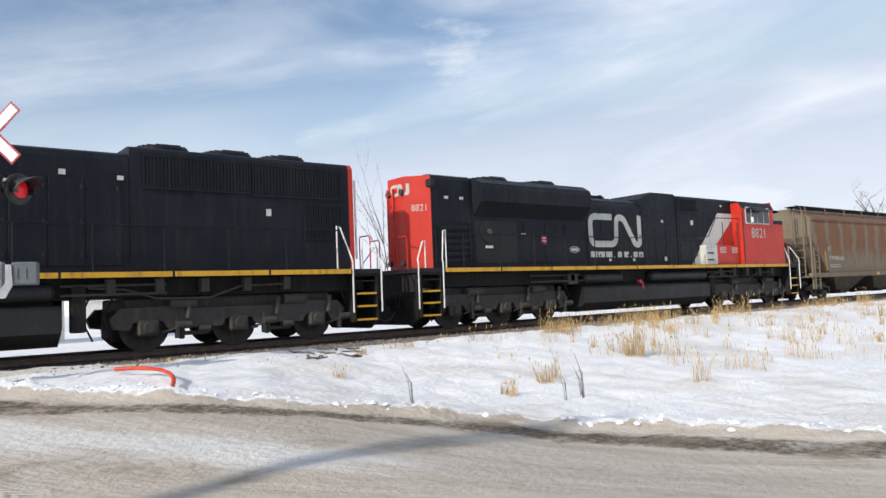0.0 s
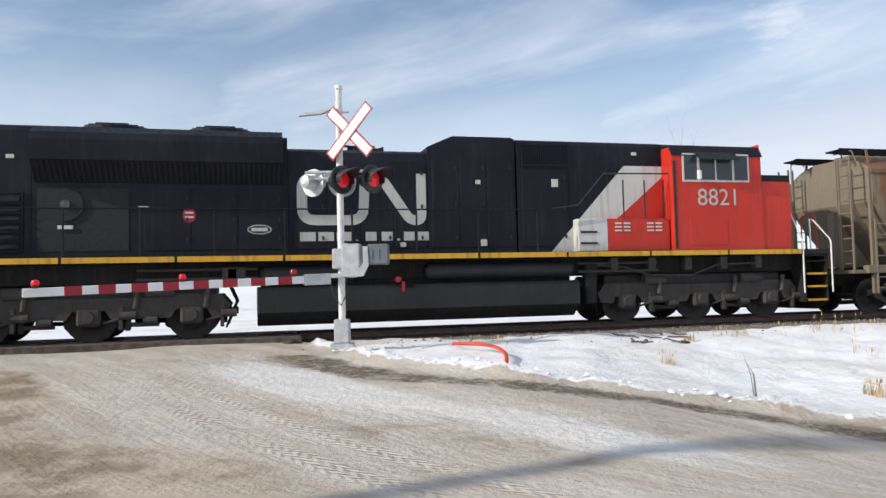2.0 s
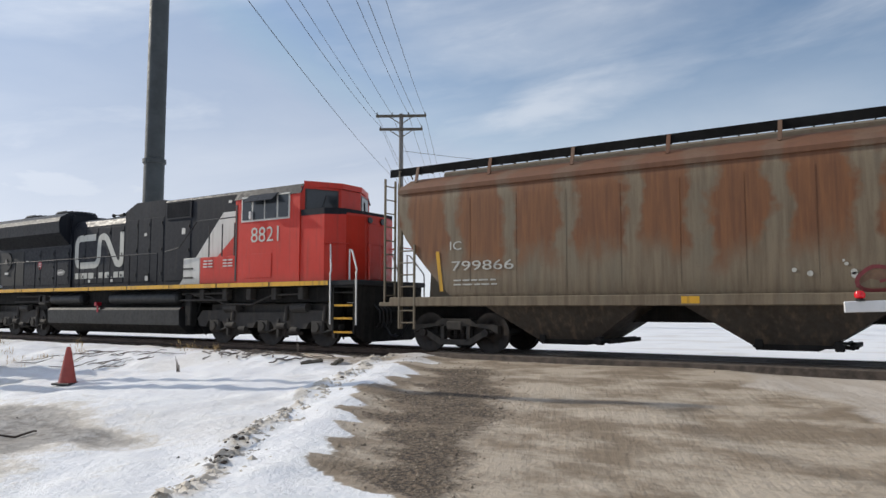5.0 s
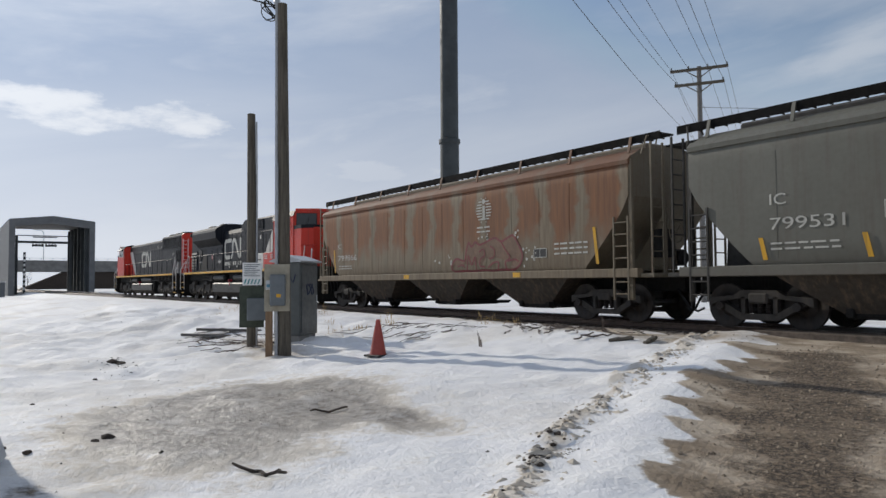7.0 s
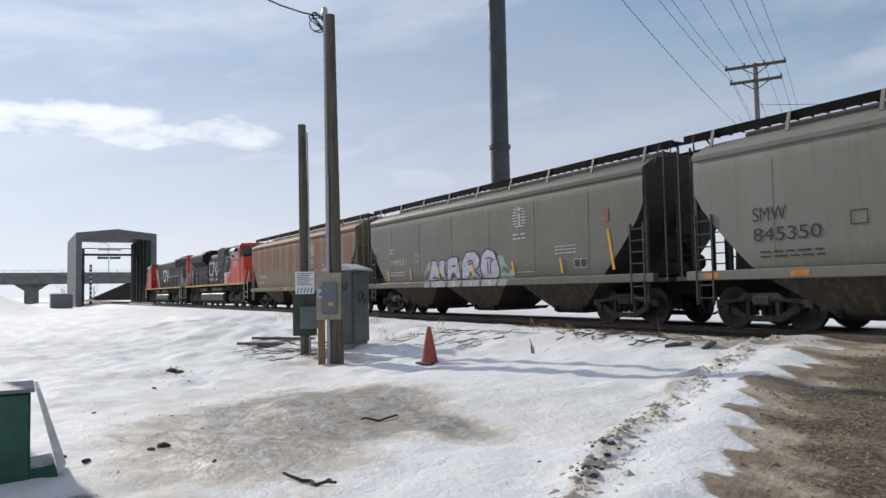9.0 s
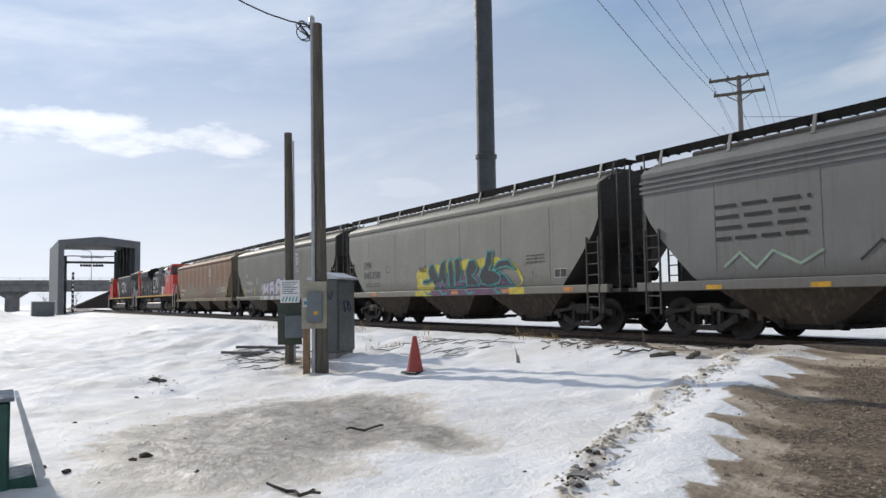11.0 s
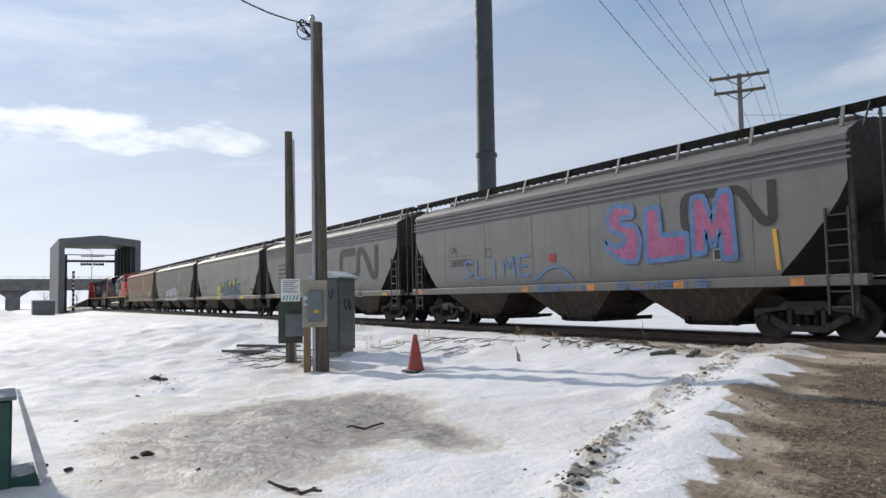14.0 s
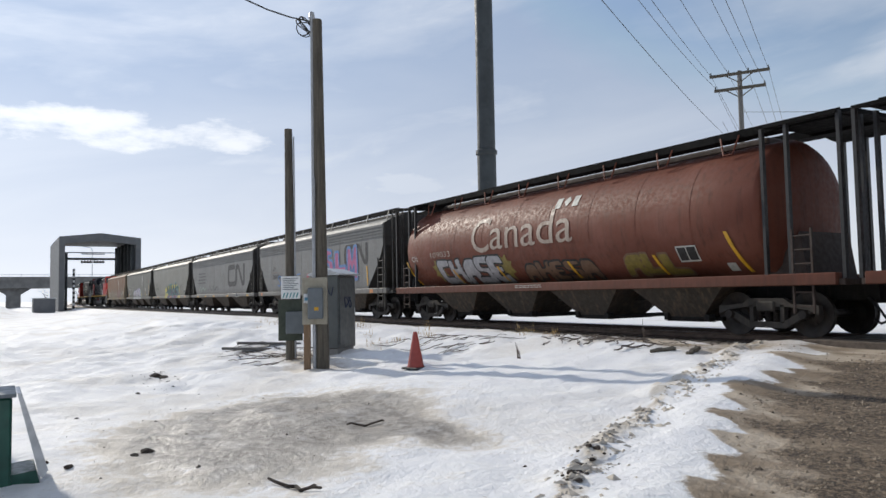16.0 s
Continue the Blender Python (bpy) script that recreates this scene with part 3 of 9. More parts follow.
def masks(x, y):
    left, right = x - ridge_at(y), bank_at(y) - x
    open_road = sm(-0.25, 0.35, left) * sm(-0.25, 0.3, right)
    open_road = open_road * sm(13.9, 13.2, y)
    drift = 0.44 * lumps(x * 0.15 + 0.1 * y, y, 0.33, 4) + 0.38 * lumps(x * 0.15 + 0.15 * y, y, 0.62, 45) + 0.36 * lumps(x * 0.25, y, 1.1, 44) + 0.30 * lumps(x * 0.8, y * 1.5, 1.3, 24)
    # snow blown in from the field over the road's edge
    snowy = sm(1.5, 0.7, left + 1.7 * drift - 1.4 * sm(4.5, 3.3, y)) * (y < 13.2)
    road = open_road * (1 - 0.95 * snowy)
    dirt = sm(0.9, 2.4, left + 1.7 * drift - 1.4 * sm(4.5, 3.3, y)) * sm(3.7, 2.1, left + 1.2 * lumps(x, y, 2.0, 9)) * sm(13.5, 9.0, y) * open_road
    along = right + 0.5 * lumps(x, y, 1.5, 5)
    dirt = np.maximum(dirt, 0.62 * sm(0.2, 0.7, along) * sm(1.9, 1.2, along) * open_road * (y < 9.8))
    ia, ib = (0.50 * (y - 2.9) - 0.87 * (x + 8.8)) / 3.0, (0.50 * (x + 8.8) + 0.87 * (y - 2.9)) / 1.9
    ice = np.exp(-(ia ** 2 + ib ** 2) ** 1.3) + 0.45 * lumps(x, y, 1.5, 27) * np.exp(-0.5 * (ia ** 2 + ib ** 2)) + 0.35 * lumps(x, y, 0.9, 17) * np.exp(-(((x + 9.7) / 4) ** 2 + ((y - 2.9) / 2.0) ** 2))
    ice = np.maximum(ice, 0.8 * np.exp(-(((x + 7.4) / 1.5) ** 2 + ((y - 4.1) / 0.5) ** 2)))
    ridge = np.exp(-((left + 0.05 + 0.5 * lumps(x, y, 0.9, 8)) / 0.19) ** 2) * (y < 13.4) * (y > -3)
    ridge = np.maximum(ridge, 0.95 * np.exp(-(((x + 10.3) / 2.6) ** 2 + ((y - 11.3) / 1.1) ** 2)) * (0.75 + 0.8 * lumps(x, y, 0.7, 20)))
    ridge = np.maximum(ridge, 0.9 * np.exp(-(((x + 19.0) / 2.2) ** 2 + ((y - 6.3) / 0.9) ** 2)) * (0.6 + 0.9 * lumps(x, y, 0.8, 22)))
    ridge = np.maximum(ridge, 0.85 * np.exp(-(((x + 15.5) / 1.6) ** 2 + ((y - 5.7) / 0.5) ** 2)))
    ridge = np.maximum(ridge, 0.8 * np.exp(-(((x - 5.6) / 1.6) ** 2 + ((y - 11.6) / 0.8) ** 2)))
    # thawed strip beside the rails
    strip = np.exp(-((y - 12.75 + 0.8 * lumps(x, y, 2.2, 11)) / 0.55) ** 2)
    dirt = np.maximum(dirt, (0.55 + 0.5 * lumps(x, y, 1.0, 19)) * strip * (x < 40) * (x > -40))
    dirt = np.maximum(dirt, 0.75 * np.exp(-(((x + 10.2) / 2.2) ** 2 + ((y - 10.9) / 0.5) ** 2)) * (0.7 + lumps(x, y, 0.5, 20)))
    dirt = np.maximum(dirt, 0.65 * np.exp(-(((x + 6.5) / 0.6) ** 2 + ((y - 0.45) / 0.2) ** 2)))
    return road, dirt, ice, ridge


LANE_X, LANE_Y = (15.0, 8.5, 5.7, 4.0, 3.1, 2.3, 1.4, 0.27, -0.7), (-8.0, -2.0, 1.0, 3.6, 5.3, 7.0, 9.0, 11.5, 13.6)


def lanes(x, y):
    """Where the wheel paths run, and the road's brown and icy stretches and the field's stains."""
    across = x - np.interp(y, LANE_Y, LANE_X)
    brown = sm(-0.3, -2.2, across + 1.8 * lumps(x, y, 1.8, 31)) * sm(13.9, 12.6, y)
    pale = np.exp(-(((across - 1.9) / 0.9) ** 2 + ((y - 7.4) / 2.4) ** 2)) + 0.7 * np.exp(-(((across - 2.8) / 1.0) ** 2 + ((y - 3.8) / 2.2) ** 2))
    stain = 1.1 * np.exp(-(((x + 9.8) / 2.8) ** 2 + ((y - 11.2) / 1.3) ** 2)) + 0.75 * np.exp(-(((x + 17.0) / 3.2) ** 2 + ((y - 6.6) / 0.9) ** 2))
    stain = stain + 0.35 * np.exp(-(((x + 12.0) / 4.5) ** 2 + ((y - 3.2) / 1.9) ** 2)) + 0.32 * np.exp(-((x - ridge_at(y) + 0.3) / 0.5) ** 2) * (y < 13)
    stain = stain + 0.6 * np.exp(-(((x - 7.4) / 2.2) ** 2 + ((y - 11.4) / 0.8) ** 2)) + 0.5 * np.exp(-((y - 12.4) / 0.7) ** 2)
    return brown, pale, across, stain * (0.75 + 0.9 * lumps(x, y, 1.0, 33))


def height(x, y):
    z = rest(x, y)
    road, dirt, ice, ridge = masks(x, y)
    left, right = x - ridge_at(y), bank_at(y) - x
    near = sm(60, 30, np.abs(x)) * sm(17.6, 17.0, y)
    soft_snow = (1 - np.clip(road + dirt, 0, 1)) * near
    z = z + near * (0.06 * lumps(x, y, 2.5, 1) + 0.055 * soft_snow * lumps(x, y, 1.1, 2) + 0.05 * soft_snow * lumps(x * 0.7 + y * 0.7, y - x, 0.45, 3) + 0.06 * soft_snow * lumps(x, y, 0.22, 18))
    heap = np.exp(-((left + 0.05 + 0.5 * lumps(x, y, 0.9, 8)) / 0.19) ** 2) * (y < 13.4) * (y > -3)
    z = z + heap * (0.06 + 0.17 * lumps(x, y, 0.26, 6) + 0.10 * lumps(x, y, 0.9, 16)) + 0.10 * np.exp(-((left - 0.7) / 0.5) ** 2) * near * (y < 12.5)
    z = z + 0.12 * np.exp(-((right + 0.12) / 0.24) ** 2) * (1 + 1.5 * lumps(x, y, 0.25, 7)) * (y < 11.3) * (y > -8)
    z = z + road * near * 0.03 * lumps(x * 0.35, y * 1.6, 0.35, 12)
    z = z - 0.05 * ice + 0.02 * ice * lumps(x, y, 0.2, 13)
    # drifts heaped over the field's far side and before the rails
    z = z + 0.30 * sm(-19, -27, x) * np.exp(-((y - 6.5) / 3.2) ** 2) * (1 + lumps(x, y, 1.6, 14))
    z = z + 0.16 * np.exp(-(((x + 12.0) / 3.0) ** 2 + ((y - 10.2) / 0.9) ** 2))
    off_road = 1 - sm(-10.2, -9.2, x) * sm(5.6, 4.7, x)
    z = z - 0.10 * sm(12.6, 13.3, y) * sm(17.4, 16.9, y) - 0.22 * sm(12.2, 12.9, y) * sm(17.4, 16.9, y) * off_road * (1 + 0.7 * lumps(x, y, 1.3, 23))
    z = z - 0.24 * sm(6.5, 10.5, x) * sm(11.3, 12.3, y) * sm(17.4, 16.9, y)
    # trampled crust over the field
    crust = sm(-11, -15, x) * sm(12.2, 11.4, y) * sm(-75, -40, x)
    z = z + crust * (0.13 * lumps(x, 1.6 * y, 1.5, 61) + 0.09 * lumps(x + 0.5 * y, y, 0.6, 62) + 0.05 * lumps(x, y, 0.3, 63))
    z = z + 3.4 * np.exp(-(((x + 118) / 16) ** 2 + ((y + 5.0) / 6.5) ** 2)) - 0.75 * sm(-45, -115, x) * sm(13.5, 9, y)
    return z


def make_ground():
    xs, ys = spread(-30.0, 27.0, 0.16, 3500.0), spread(-4.0, 13.4, 0.15, 3500.0)
    X, Y = np.meshgrid(xs, ys)
    Z = height(X.ravel(), Y.ravel())
    v = np.stack([X.ravel(), Y.ravel(), Z], 1)
    nx, ny = len(xs), len(ys)
    i = (np.arange(ny - 1)[:, None] * nx + np.arange(nx - 1)).ravel()
    f = np.stack([i, i + 1, i + nx + 1, i + nx], 1)
    me = bpy.data.meshes.new("ground")
    me.from_pydata(v.tolist(), [], f.tolist())
    for name, m in zip(("road", "dirt", "ice", "ridge"), masks(X.ravel(), Y.ravel())):
        me.attributes.new(name, "FLOAT", "POINT").data.foreach_set("value", np.asarray(m, float).ravel())
    for name, m in zip(("brown", "pale", "across", "stain"), lanes(X.ravel(), Y.ravel())):
        me.attributes.new(name, "FLOAT", "POINT").data.foreach_set("value", np.asarray(m, float).ravel())
    me.shade_smooth()
    me.materials.append(M_GROUND)
    tagged(new("ground", me), "snow field with an icy gravel road across it", "ground", kind="structure")


make_ground()


def make_track():
    bed = Shape()
    prof = [(-3.5, -0.58), (-2.5, -0.31), (-1.75, -0.19), (1.75, -0.19), (2.9, -0.6), (2.9, -0.8), (-3.5, -0.8)]
    bed.prism([(TRACK + a, b) for a, b in prof], -420, 420, "x")
    part("ballast", bed, M_BALLAST, None, "dark crushed stone bed under the rails", kind="structure")["category"] = "ballast"
    stones = Shape()
    rng = random.Random(5)
    for _ in range(4200):
        x = rng.uniform(-26, 46)
        y = TRACK - rng.choice((rng.uniform(0.9, 3.0), rng.uniform(1.2, 2.4)))
        if -9.2 < x < 4.2 and y < TRACK - 0.8:
            continue
        r = rng.uniform(0.025, 0.06)
        z = max(-0.20 - max(0, TRACK - 1.75 - y) * 0.17, -0.46) + r * 0.3
        a = rng.uniform(0, 3)
        p = [(x + r * math.cos(a + k * 2.1) * rng.uniform(0.7, 1.2), y + r * math.sin(a + k * 2.1), z - r * 0.4) for k in range(3)]
        stones.add(p + [(x + rng.uniform(-r, r) * 0.4, y, z + r * rng.uniform(0.6, 1))], [(0, 1, 3), (1, 2, 3), (2, 0, 3)])
    part("ballast_stones", stones, M_BALLAST, None, "loose grey and brown ballast stones", kind="stuff")["category"] = "stones"
    sec = [(-0.075, -0.17), (0.075, -0.17), (0.075, -0.155), (0.012, -0.13), (0.012, -0.045), (0.036, -0.03), (0.036, -0.004), (0.028, 0), (-0.028, 0), (-0.036, -0.004), (-0.036, -0.03), (-0.012, -0.045), (-0.012, -0.13), (-0.075, -0.155)]
    for side in (-0.7535, 0.7535):
        r = Shape().prism([(TRACK + side + a, b) for a, b in sec], -420, 420, "x")
        part("rail", r, M_RAILTOP, None, "worn steel rail of the railway track", kind="structure")["category"] = "rail"
    deck = thing("crossing_deck", "dark timber crossing planks between the rails", "crossing deck", kind="structure")
    for lo, hi, y0, y1 in ((-9.0, 4.6, -1.55, -1.2), (-9.0, 4.6, -1.18, -0.86), (-9.0, 4.6, -0.62, -0.22), (-9.0, 4.6, -0.2, 0.2), (-9.0, 4.6, 0.22, 0.62), (-9.0, 4.6, 0.86, 1.2)):
        part("plank", Shape().soft_box(lo, hi, TRACK + y0, TRACK + y1, -0.2, -0.012, 0.015), M_PLANK, deck)


make_track()


# ---- the crossing signal ----
def facing(at, aim):
    """A pose at a place whose -y axis points along aim, level."""
    return Matrix.Translation(at) @ Matrix.Rotation(math.atan2(aim[0], -aim[1]), 4, "Z")


def signal_head(parent, m, lit, back=False):
    """Round black target, hood and red lens that look along -y."""
    disc = Shape()
    disc.lathe([(0.02, -0.02), (0.25, -0.02), (0.255, 0.0), (0.255, 0.015), (0.23, 0.03), (0.03, 0.03)], 28, m @ Matrix.Rotation(math.pi / 2, 4, "X"))
    head = part("target", disc, M_GALV if back else M_SIGNALBLACK, parent, "round black lamp target" if not back else "grey back of a round lamp target")
    can = Shape().lathe([(0.05, -0.26), (0.11, -0.24), (0.14, -0.03), (0.14, -0.015)], 18, m @ Matrix.Rotation(math.pi / 2, 4, "X"))
    part("housing", can, M_GALV if back else M_SIGNALBLACK, head)
    lens = Shape().lathe([(0.14, 0.02), (0.14, 0.04), (0.10, 0.055), (0.05, 0.065), (0.01, 0.07)], 22, m @ Matrix.Rotation(math.pi / 2, 4, "X"))
    part("lens", lens, M_LAMP if lit else M_LAMPDIM, head, "glowing red lens" if lit else "red lens", smooth=True)
    hood = Shape()
    k = 14
    pts, F = [], []
    for r in (0.175, 0.165):
        for yy in (-0.02, 1.0):
            for i in range(k + 1):
                a = math.radians(-25 + 230 * i / k)
                reach = 0.05 + (0.40 * max(0.25, math.sin(max(0.0, min(math.pi, a))))) if yy > 0.5 else 0.02
                pts.append(m @ Vector((r * math.cos(a), -reach, r * math.sin(a) + 0.0)))
    for s in (0, 2):
        for i in range(k):
            F.append((s * (k + 1) + i, s * (k + 1) + i + 1, (s + 1) * (k + 1) + i + 1, (s + 1) * (k + 1) + i))
    for i in range(k):
        F.append((k + 1 + i, k + 2 + i, 3 * (k + 1) + i + 1, 3 * (k + 1) + i))
    hood.add(pts, F)
    part("hood", hood, M_SIGNALBLACK if not back else M_GALV, head)


def make_crossing_signal():
    X, Y = 5.08, 10.23
    g = on_ground(X, Y) - 0.03
    t = thing("crossing_signal", "white railway crossing signal with crossbuck, red lamps and lowered gate", "crossing signal", at=pose(X, Y, 0))
    aim = Vector((-0.30, -1.0, 0)).normalized()      # the way its face looks
    face = facing((0, 0, 0), aim)
    base = Shape().soft_box(-0.19, 0.19, -0.19, 0.19, g, g + 0.10, 0.015, face)
    base.soft_box(-0.13, 0.13, -0.13, 0.13, g + 0.10, g + 0.52, 0.02, face)
    part("base", base, M_GALV, t, "grey cast junction-box base")
    part("mast", Shape().rod((0, 0, g + 0.45), (0, 0, 4.63), 0.062, 0.058, 16).lathe([(0.075, 4.6), (0.07, 4.66), (0.02, 4.69)], 16), M_WHITEPIPE, t, "white tubular mast", smooth=True)
    # crossbuck: two red-edged white blades
    for k, sg in enumerate((1, -1)):
        m = facing((0, 0, 0), (-0.66, -0.75)) @ Matrix.Translation((0.30, -0.11 - 0.016 * k, 3.78)) @ Matrix.Rotation(sg * math.radians(45), 4, "Y")
        rim = part("crossbuck_blade", Shape().soft_box(-0.60, 0.60, -0.006, 0.006, -0.108, 0.108, 0.004, m), M_SIGNRED, t, "red-edged white crossbuck blade")
        part("blade_face", Shape().box(-0.568, 0.568, -0.0095, -0.0062, -0.076, 0.076, m), M_SIGNWHITE, rim)
    # small bell and bracket above
    arm = Shape().box(-0.62, 0.18, -0.02, 0.02, 4.17, 4.20, face).prism([(-0.72, 4.13), (-0.3, 4.16), (-0.12, 4.24), (-0.3, 4.22)], -0.05, 0.05, "y", face)
    part("top_bracket", arm, M_GALV, t, "grey sheet bracket near the mast head")
    # lamp arm
    part("lamp_arm", Shape().rod(face @ Vector((-0.62, -0.02, 3.10)), face @ Vector((0.52, -0.02, 3.10)), 0.028, n=10).rod(face @ Vector((-0.50, -0.02, 2.98)), face @ Vector((0.2, -0.02, 2.98)), 0.03, n=8), M_GALV, t)
    turn = Matrix.Rotation(radians(52), 4, "Z")
    signal_head(t, face @ Matrix.Translation((0.06, -0.17, 2.93)) @ turn, True)
    signal_head(t, face @ Matrix.Translation((0.60, -0.15, 2.93)) @ turn, True)
    signal_head(t, face @ Matrix.Translation((-0.50, 0.10, 2.93)) @ Matrix.Rotation(math.radians(150), 4, "Z"), False, True)
    signal_head(t, face @ Matrix.Translation((0.0, 0.24, 2.93)) @ Matrix.Rotation(math.radians(180), 4, "Z"), False, True)
    # gate machine
    gate = Shape().soft_box(0.02, 0.36, -0.16, 0.22, 1.22, 1.80, 0.03, face).soft_box(-0.14, 0.12, -0.14, 0.16, 1.36, 1.72, 0.02, face)
    gate.prism([(0.02, 1.22), (0.42, 1.22), (0.52, 1.42), (0.50, 1.74), (0.42, 1.74), (0.42, 1.45), (0.30, 1.30), (0.02, 1.30)], -0.22, -0.17, "y", face)
    part("gate_machine", gate, M_GALV, t, "pale grey gate machine housing")
    weight = Shape().soft_box(0.50, 0.86, -0.20, 0.06, 1.42, 1.78, 0.02, face).rod(face @ Vector((0.58, -0.205, 1.52)), face @ Vector((0.58, -0.205, 1.68)), 0.012).rod(face @ Vector((0.70, -0.205, 1.52)), face @ Vector((0.70, -0.205, 1.68)), 0.012)
    part("counterweight", weight, M_CABINET, t, "light blue-grey counterweight box")
    # lowered arm across the road
    a, b = Vector((-0.28, -0.30, 1.19)), Vector((-4.73, -1.44, 1.05))
    d = (b - a)
    L = d.length
    yaw = math.atan2(d.y, d.x)
    m = Matrix.Translation(a) @ Matrix.Rotation(yaw, 4, "Z") @ Matrix.Rotation(-math.asin(d.z / L), 4, "Y")
    bar = part("gate_arm", Shape().soft_box(0, L, -0.022, 0.022, -0.065, 0.065, 0.008, m), M_SIGNWHITE, t, "red and white striped gate arm, lowered")
    n = 9
    for i in range(n):
        x0 = 0.18 + (L - 0.5) * i / n
        part("red_stripe", Shape().box(x0, x0 + (L - 0.5) / n * 0.52, -0.0255, 0.0255, -0.0665, 0.0665, m), M_SIGNRED, bar)
    for x0, q in ((L - 0.17, M_LAMP), (L - 2.2, M_LAMP), (L - 4.0, M_LAMPDIM)):
        lamp = Shape().lathe([(0.035, 0.095), (0.055, 0.105), (0.06, 0.14), (0.045, 0.175), (0.015, 0.185)], 14, m @ Matrix.Translation((x0, 0, 0)))
        lamp = part("gate_lamp", lamp, q, bar, "small red lamp", smooth=True)
        part("lamp_foot", Shape().lathe([(0.05, 0.062), (0.05, 0.085), (0.03, 0.094)], 10, m @ Matrix.Translation((x0, 0, 0))), M_SIGNALBLACK, lamp)
    part("bracket", Shape().soft_box(-0.05, 0.42, -0.05, 0.05, -0.10, 0.09, 0.015, m).soft_box(-0.3, 0.3, -0.16, -0.10, 1.20, 1.28, 0.01, face), M_GALV, t)
    loose = [face @ Vector(p) for p in ((0.1, -0.18, 1.22), (0.14, -0.22, 0.95), (0.02, -0.2, 0.72), (-0.12, -0.16, 0.9), (-0.2, -0.14, 1.2))]
    part("cable", Shape().tube(loose, 0.012), M_WIRE, t)


make_crossing_signal()


# ---- poles, boxes and cone beside the track ----
def make_service_poles():
    x, y = -15.06, 6.0
    g = on_ground(x, y)
    t = thing("utility_pole", "tall weathered wooden pole with conduit and meter board", "utility pole", at=pose(x, y, 0))
    part("pole", Shape().rod((0, 0, g - 0.3), (-0.04, -0.05, 7.12), 0.155, 0.105, 14), M_WOOD, t, smooth=True)
    part("conduit", Shape().tube([(0.02, -0.19, g - 0.1), (0.02, -0.19, 3.4), (-0.06, -0.16, 3.7), (-0.10, -0.15, 7.1), (-0.12, -0.14, 7.22), (-0.10, -0.16, 7.30)], 0.04, 8), M_CONDUIT, t, "grey metal conduit")
    part("weatherhead", Shape().lathe([(0.05, 7.1), (0.075, 7.2), (0.06, 7.3), (0.02, 7.34)], 10, Matrix.Translation((-0.16, -0.13, 0))), M_GALV, t)
    for dx in (-0.33, 0.1):
        coil = [(-0.22 + dx * 0.5 + 0.05 * math.sin(a * 2.3), -0.26 + 0.16 * math.sin(a * 1.3 + dx), 7.0 - 0.17 * math.cos(a * (1 + 0.3 * dx))) for a in [k * 0.5 for k in range(24)]]
        part("wire_loop", Shape().tube(coil, 0.013, 5), M_WIRE, t)
    face = Matrix.Rotation(radians(62), 4, "Z")
    part("meter_board", Shape().soft_box(-0.40, 0.13, -0.20, -0.165, 0.42, 1.42, 0.006, face), M_PLY, t, "pale plywood meter board")
    part("support_post", Shape().soft_box(-0.38, -0.24, -0.16, -0.02, g - 0.1, 0.42, 0.01, face), M_POST, t, "brown square timber post")
    box = part("meter_box", Shape().soft_box(-0.27, 0.05, -0.34, -0.203, 0.54, 1.20, 0.02, face), M_CABINET, t, "light grey meter box")
    part("breaker", Shape().soft_box(-0.36, -0.23, -0.27, -0.203, 0.88, 1.08, 0.01, face), M_GALV, box)
    part("switch", Shape().soft_box(-0.34, -0.26, -0.29, -0.272, 0.93, 1.0, 0.004, face), M_BLUE, box)
    part("notice", Shape().box(-0.13, -0.04, -0.3435, -0.3405, 0.72, 0.79, face), M_YELLOW, box)

    x, y = -17.6, 6.2
    g = on_ground(x, y)
    t = thing("service_pole", "short wooden pole with a notice and a small box", "utility pole", at=pose(x, y, 0))
    part("pole", Shape().rod((0, 0, g - 0.3), (0.0, -0.05, 5.20), 0.135, 0.095, 12), M_WOOD, t, smooth=True)
    part("conduit", Shape().tube([(0.12, 0.06, g), (0.12, 0.06, 3.0), (0.09, 0.05, 5.0)], 0.022, 6), M_CONDUIT, t)
    loop = [(0.12 + 0.16 * math.sin(a), -0.05, 4.85 - 0.30 * (1 - math.cos(a)) * 0.9) for a in [k * 0.52 for k in range(13)]]
    part("wire_loop", Shape().tube(loop, 0.007, 5), M_WIRE, t)
    face = Matrix.Rotation(radians(68), 4, "Z")
    part("backing_board", Shape().soft_box(-0.30, 0.28, -0.17, -0.135, -0.05, 0.95, 0.006, face), M_BOARDGREEN, t, "dark green backing board")
    sign = part("notice_board", Shape().soft_box(-0.23, 0.23, -0.20, -0.172, 0.97, 1.52, 0.006, face), M_SIGNWHITE, t, "white notice with rows of print")
    for i in range(7):
        z = 1.47 - 0.045 * i
        part("print_line", Shape().box(-0.19, 0.18 - 0.05 * (i % 3), -0.2035, -0.2005, z - 0.009, z + 0.009, face), M_CABINET, sign)
    for i in range(5):
        part("scrawl", Shape().prism([(-0.20 + 0.08 * i, 1.0), (-0.17 + 0.08 * i, 1.0), (-0.13 + 0.08 * i, 1.12), (-0.16 + 0.08 * i, 1.12)], -0.2045, -0.2005, "y", face), M_TEAL, sign)
    part("box", Shape().soft_box(-0.12, 0.34, -0.33, -0.175, 0.12, 0.66, 0.02, face), M_CABINET, t, "grey junction box")

    # cabinet behind the poles
    x, y = -17.15, 7.15
    g = on_ground(x, y)
    m = pose(x, y, 0, 0, 0, 42)
    t = thing("equipment_cabinet", "grey sheet-metal signal cabinet with a pitched lid and scrawled tags", "cabinet", at=m)
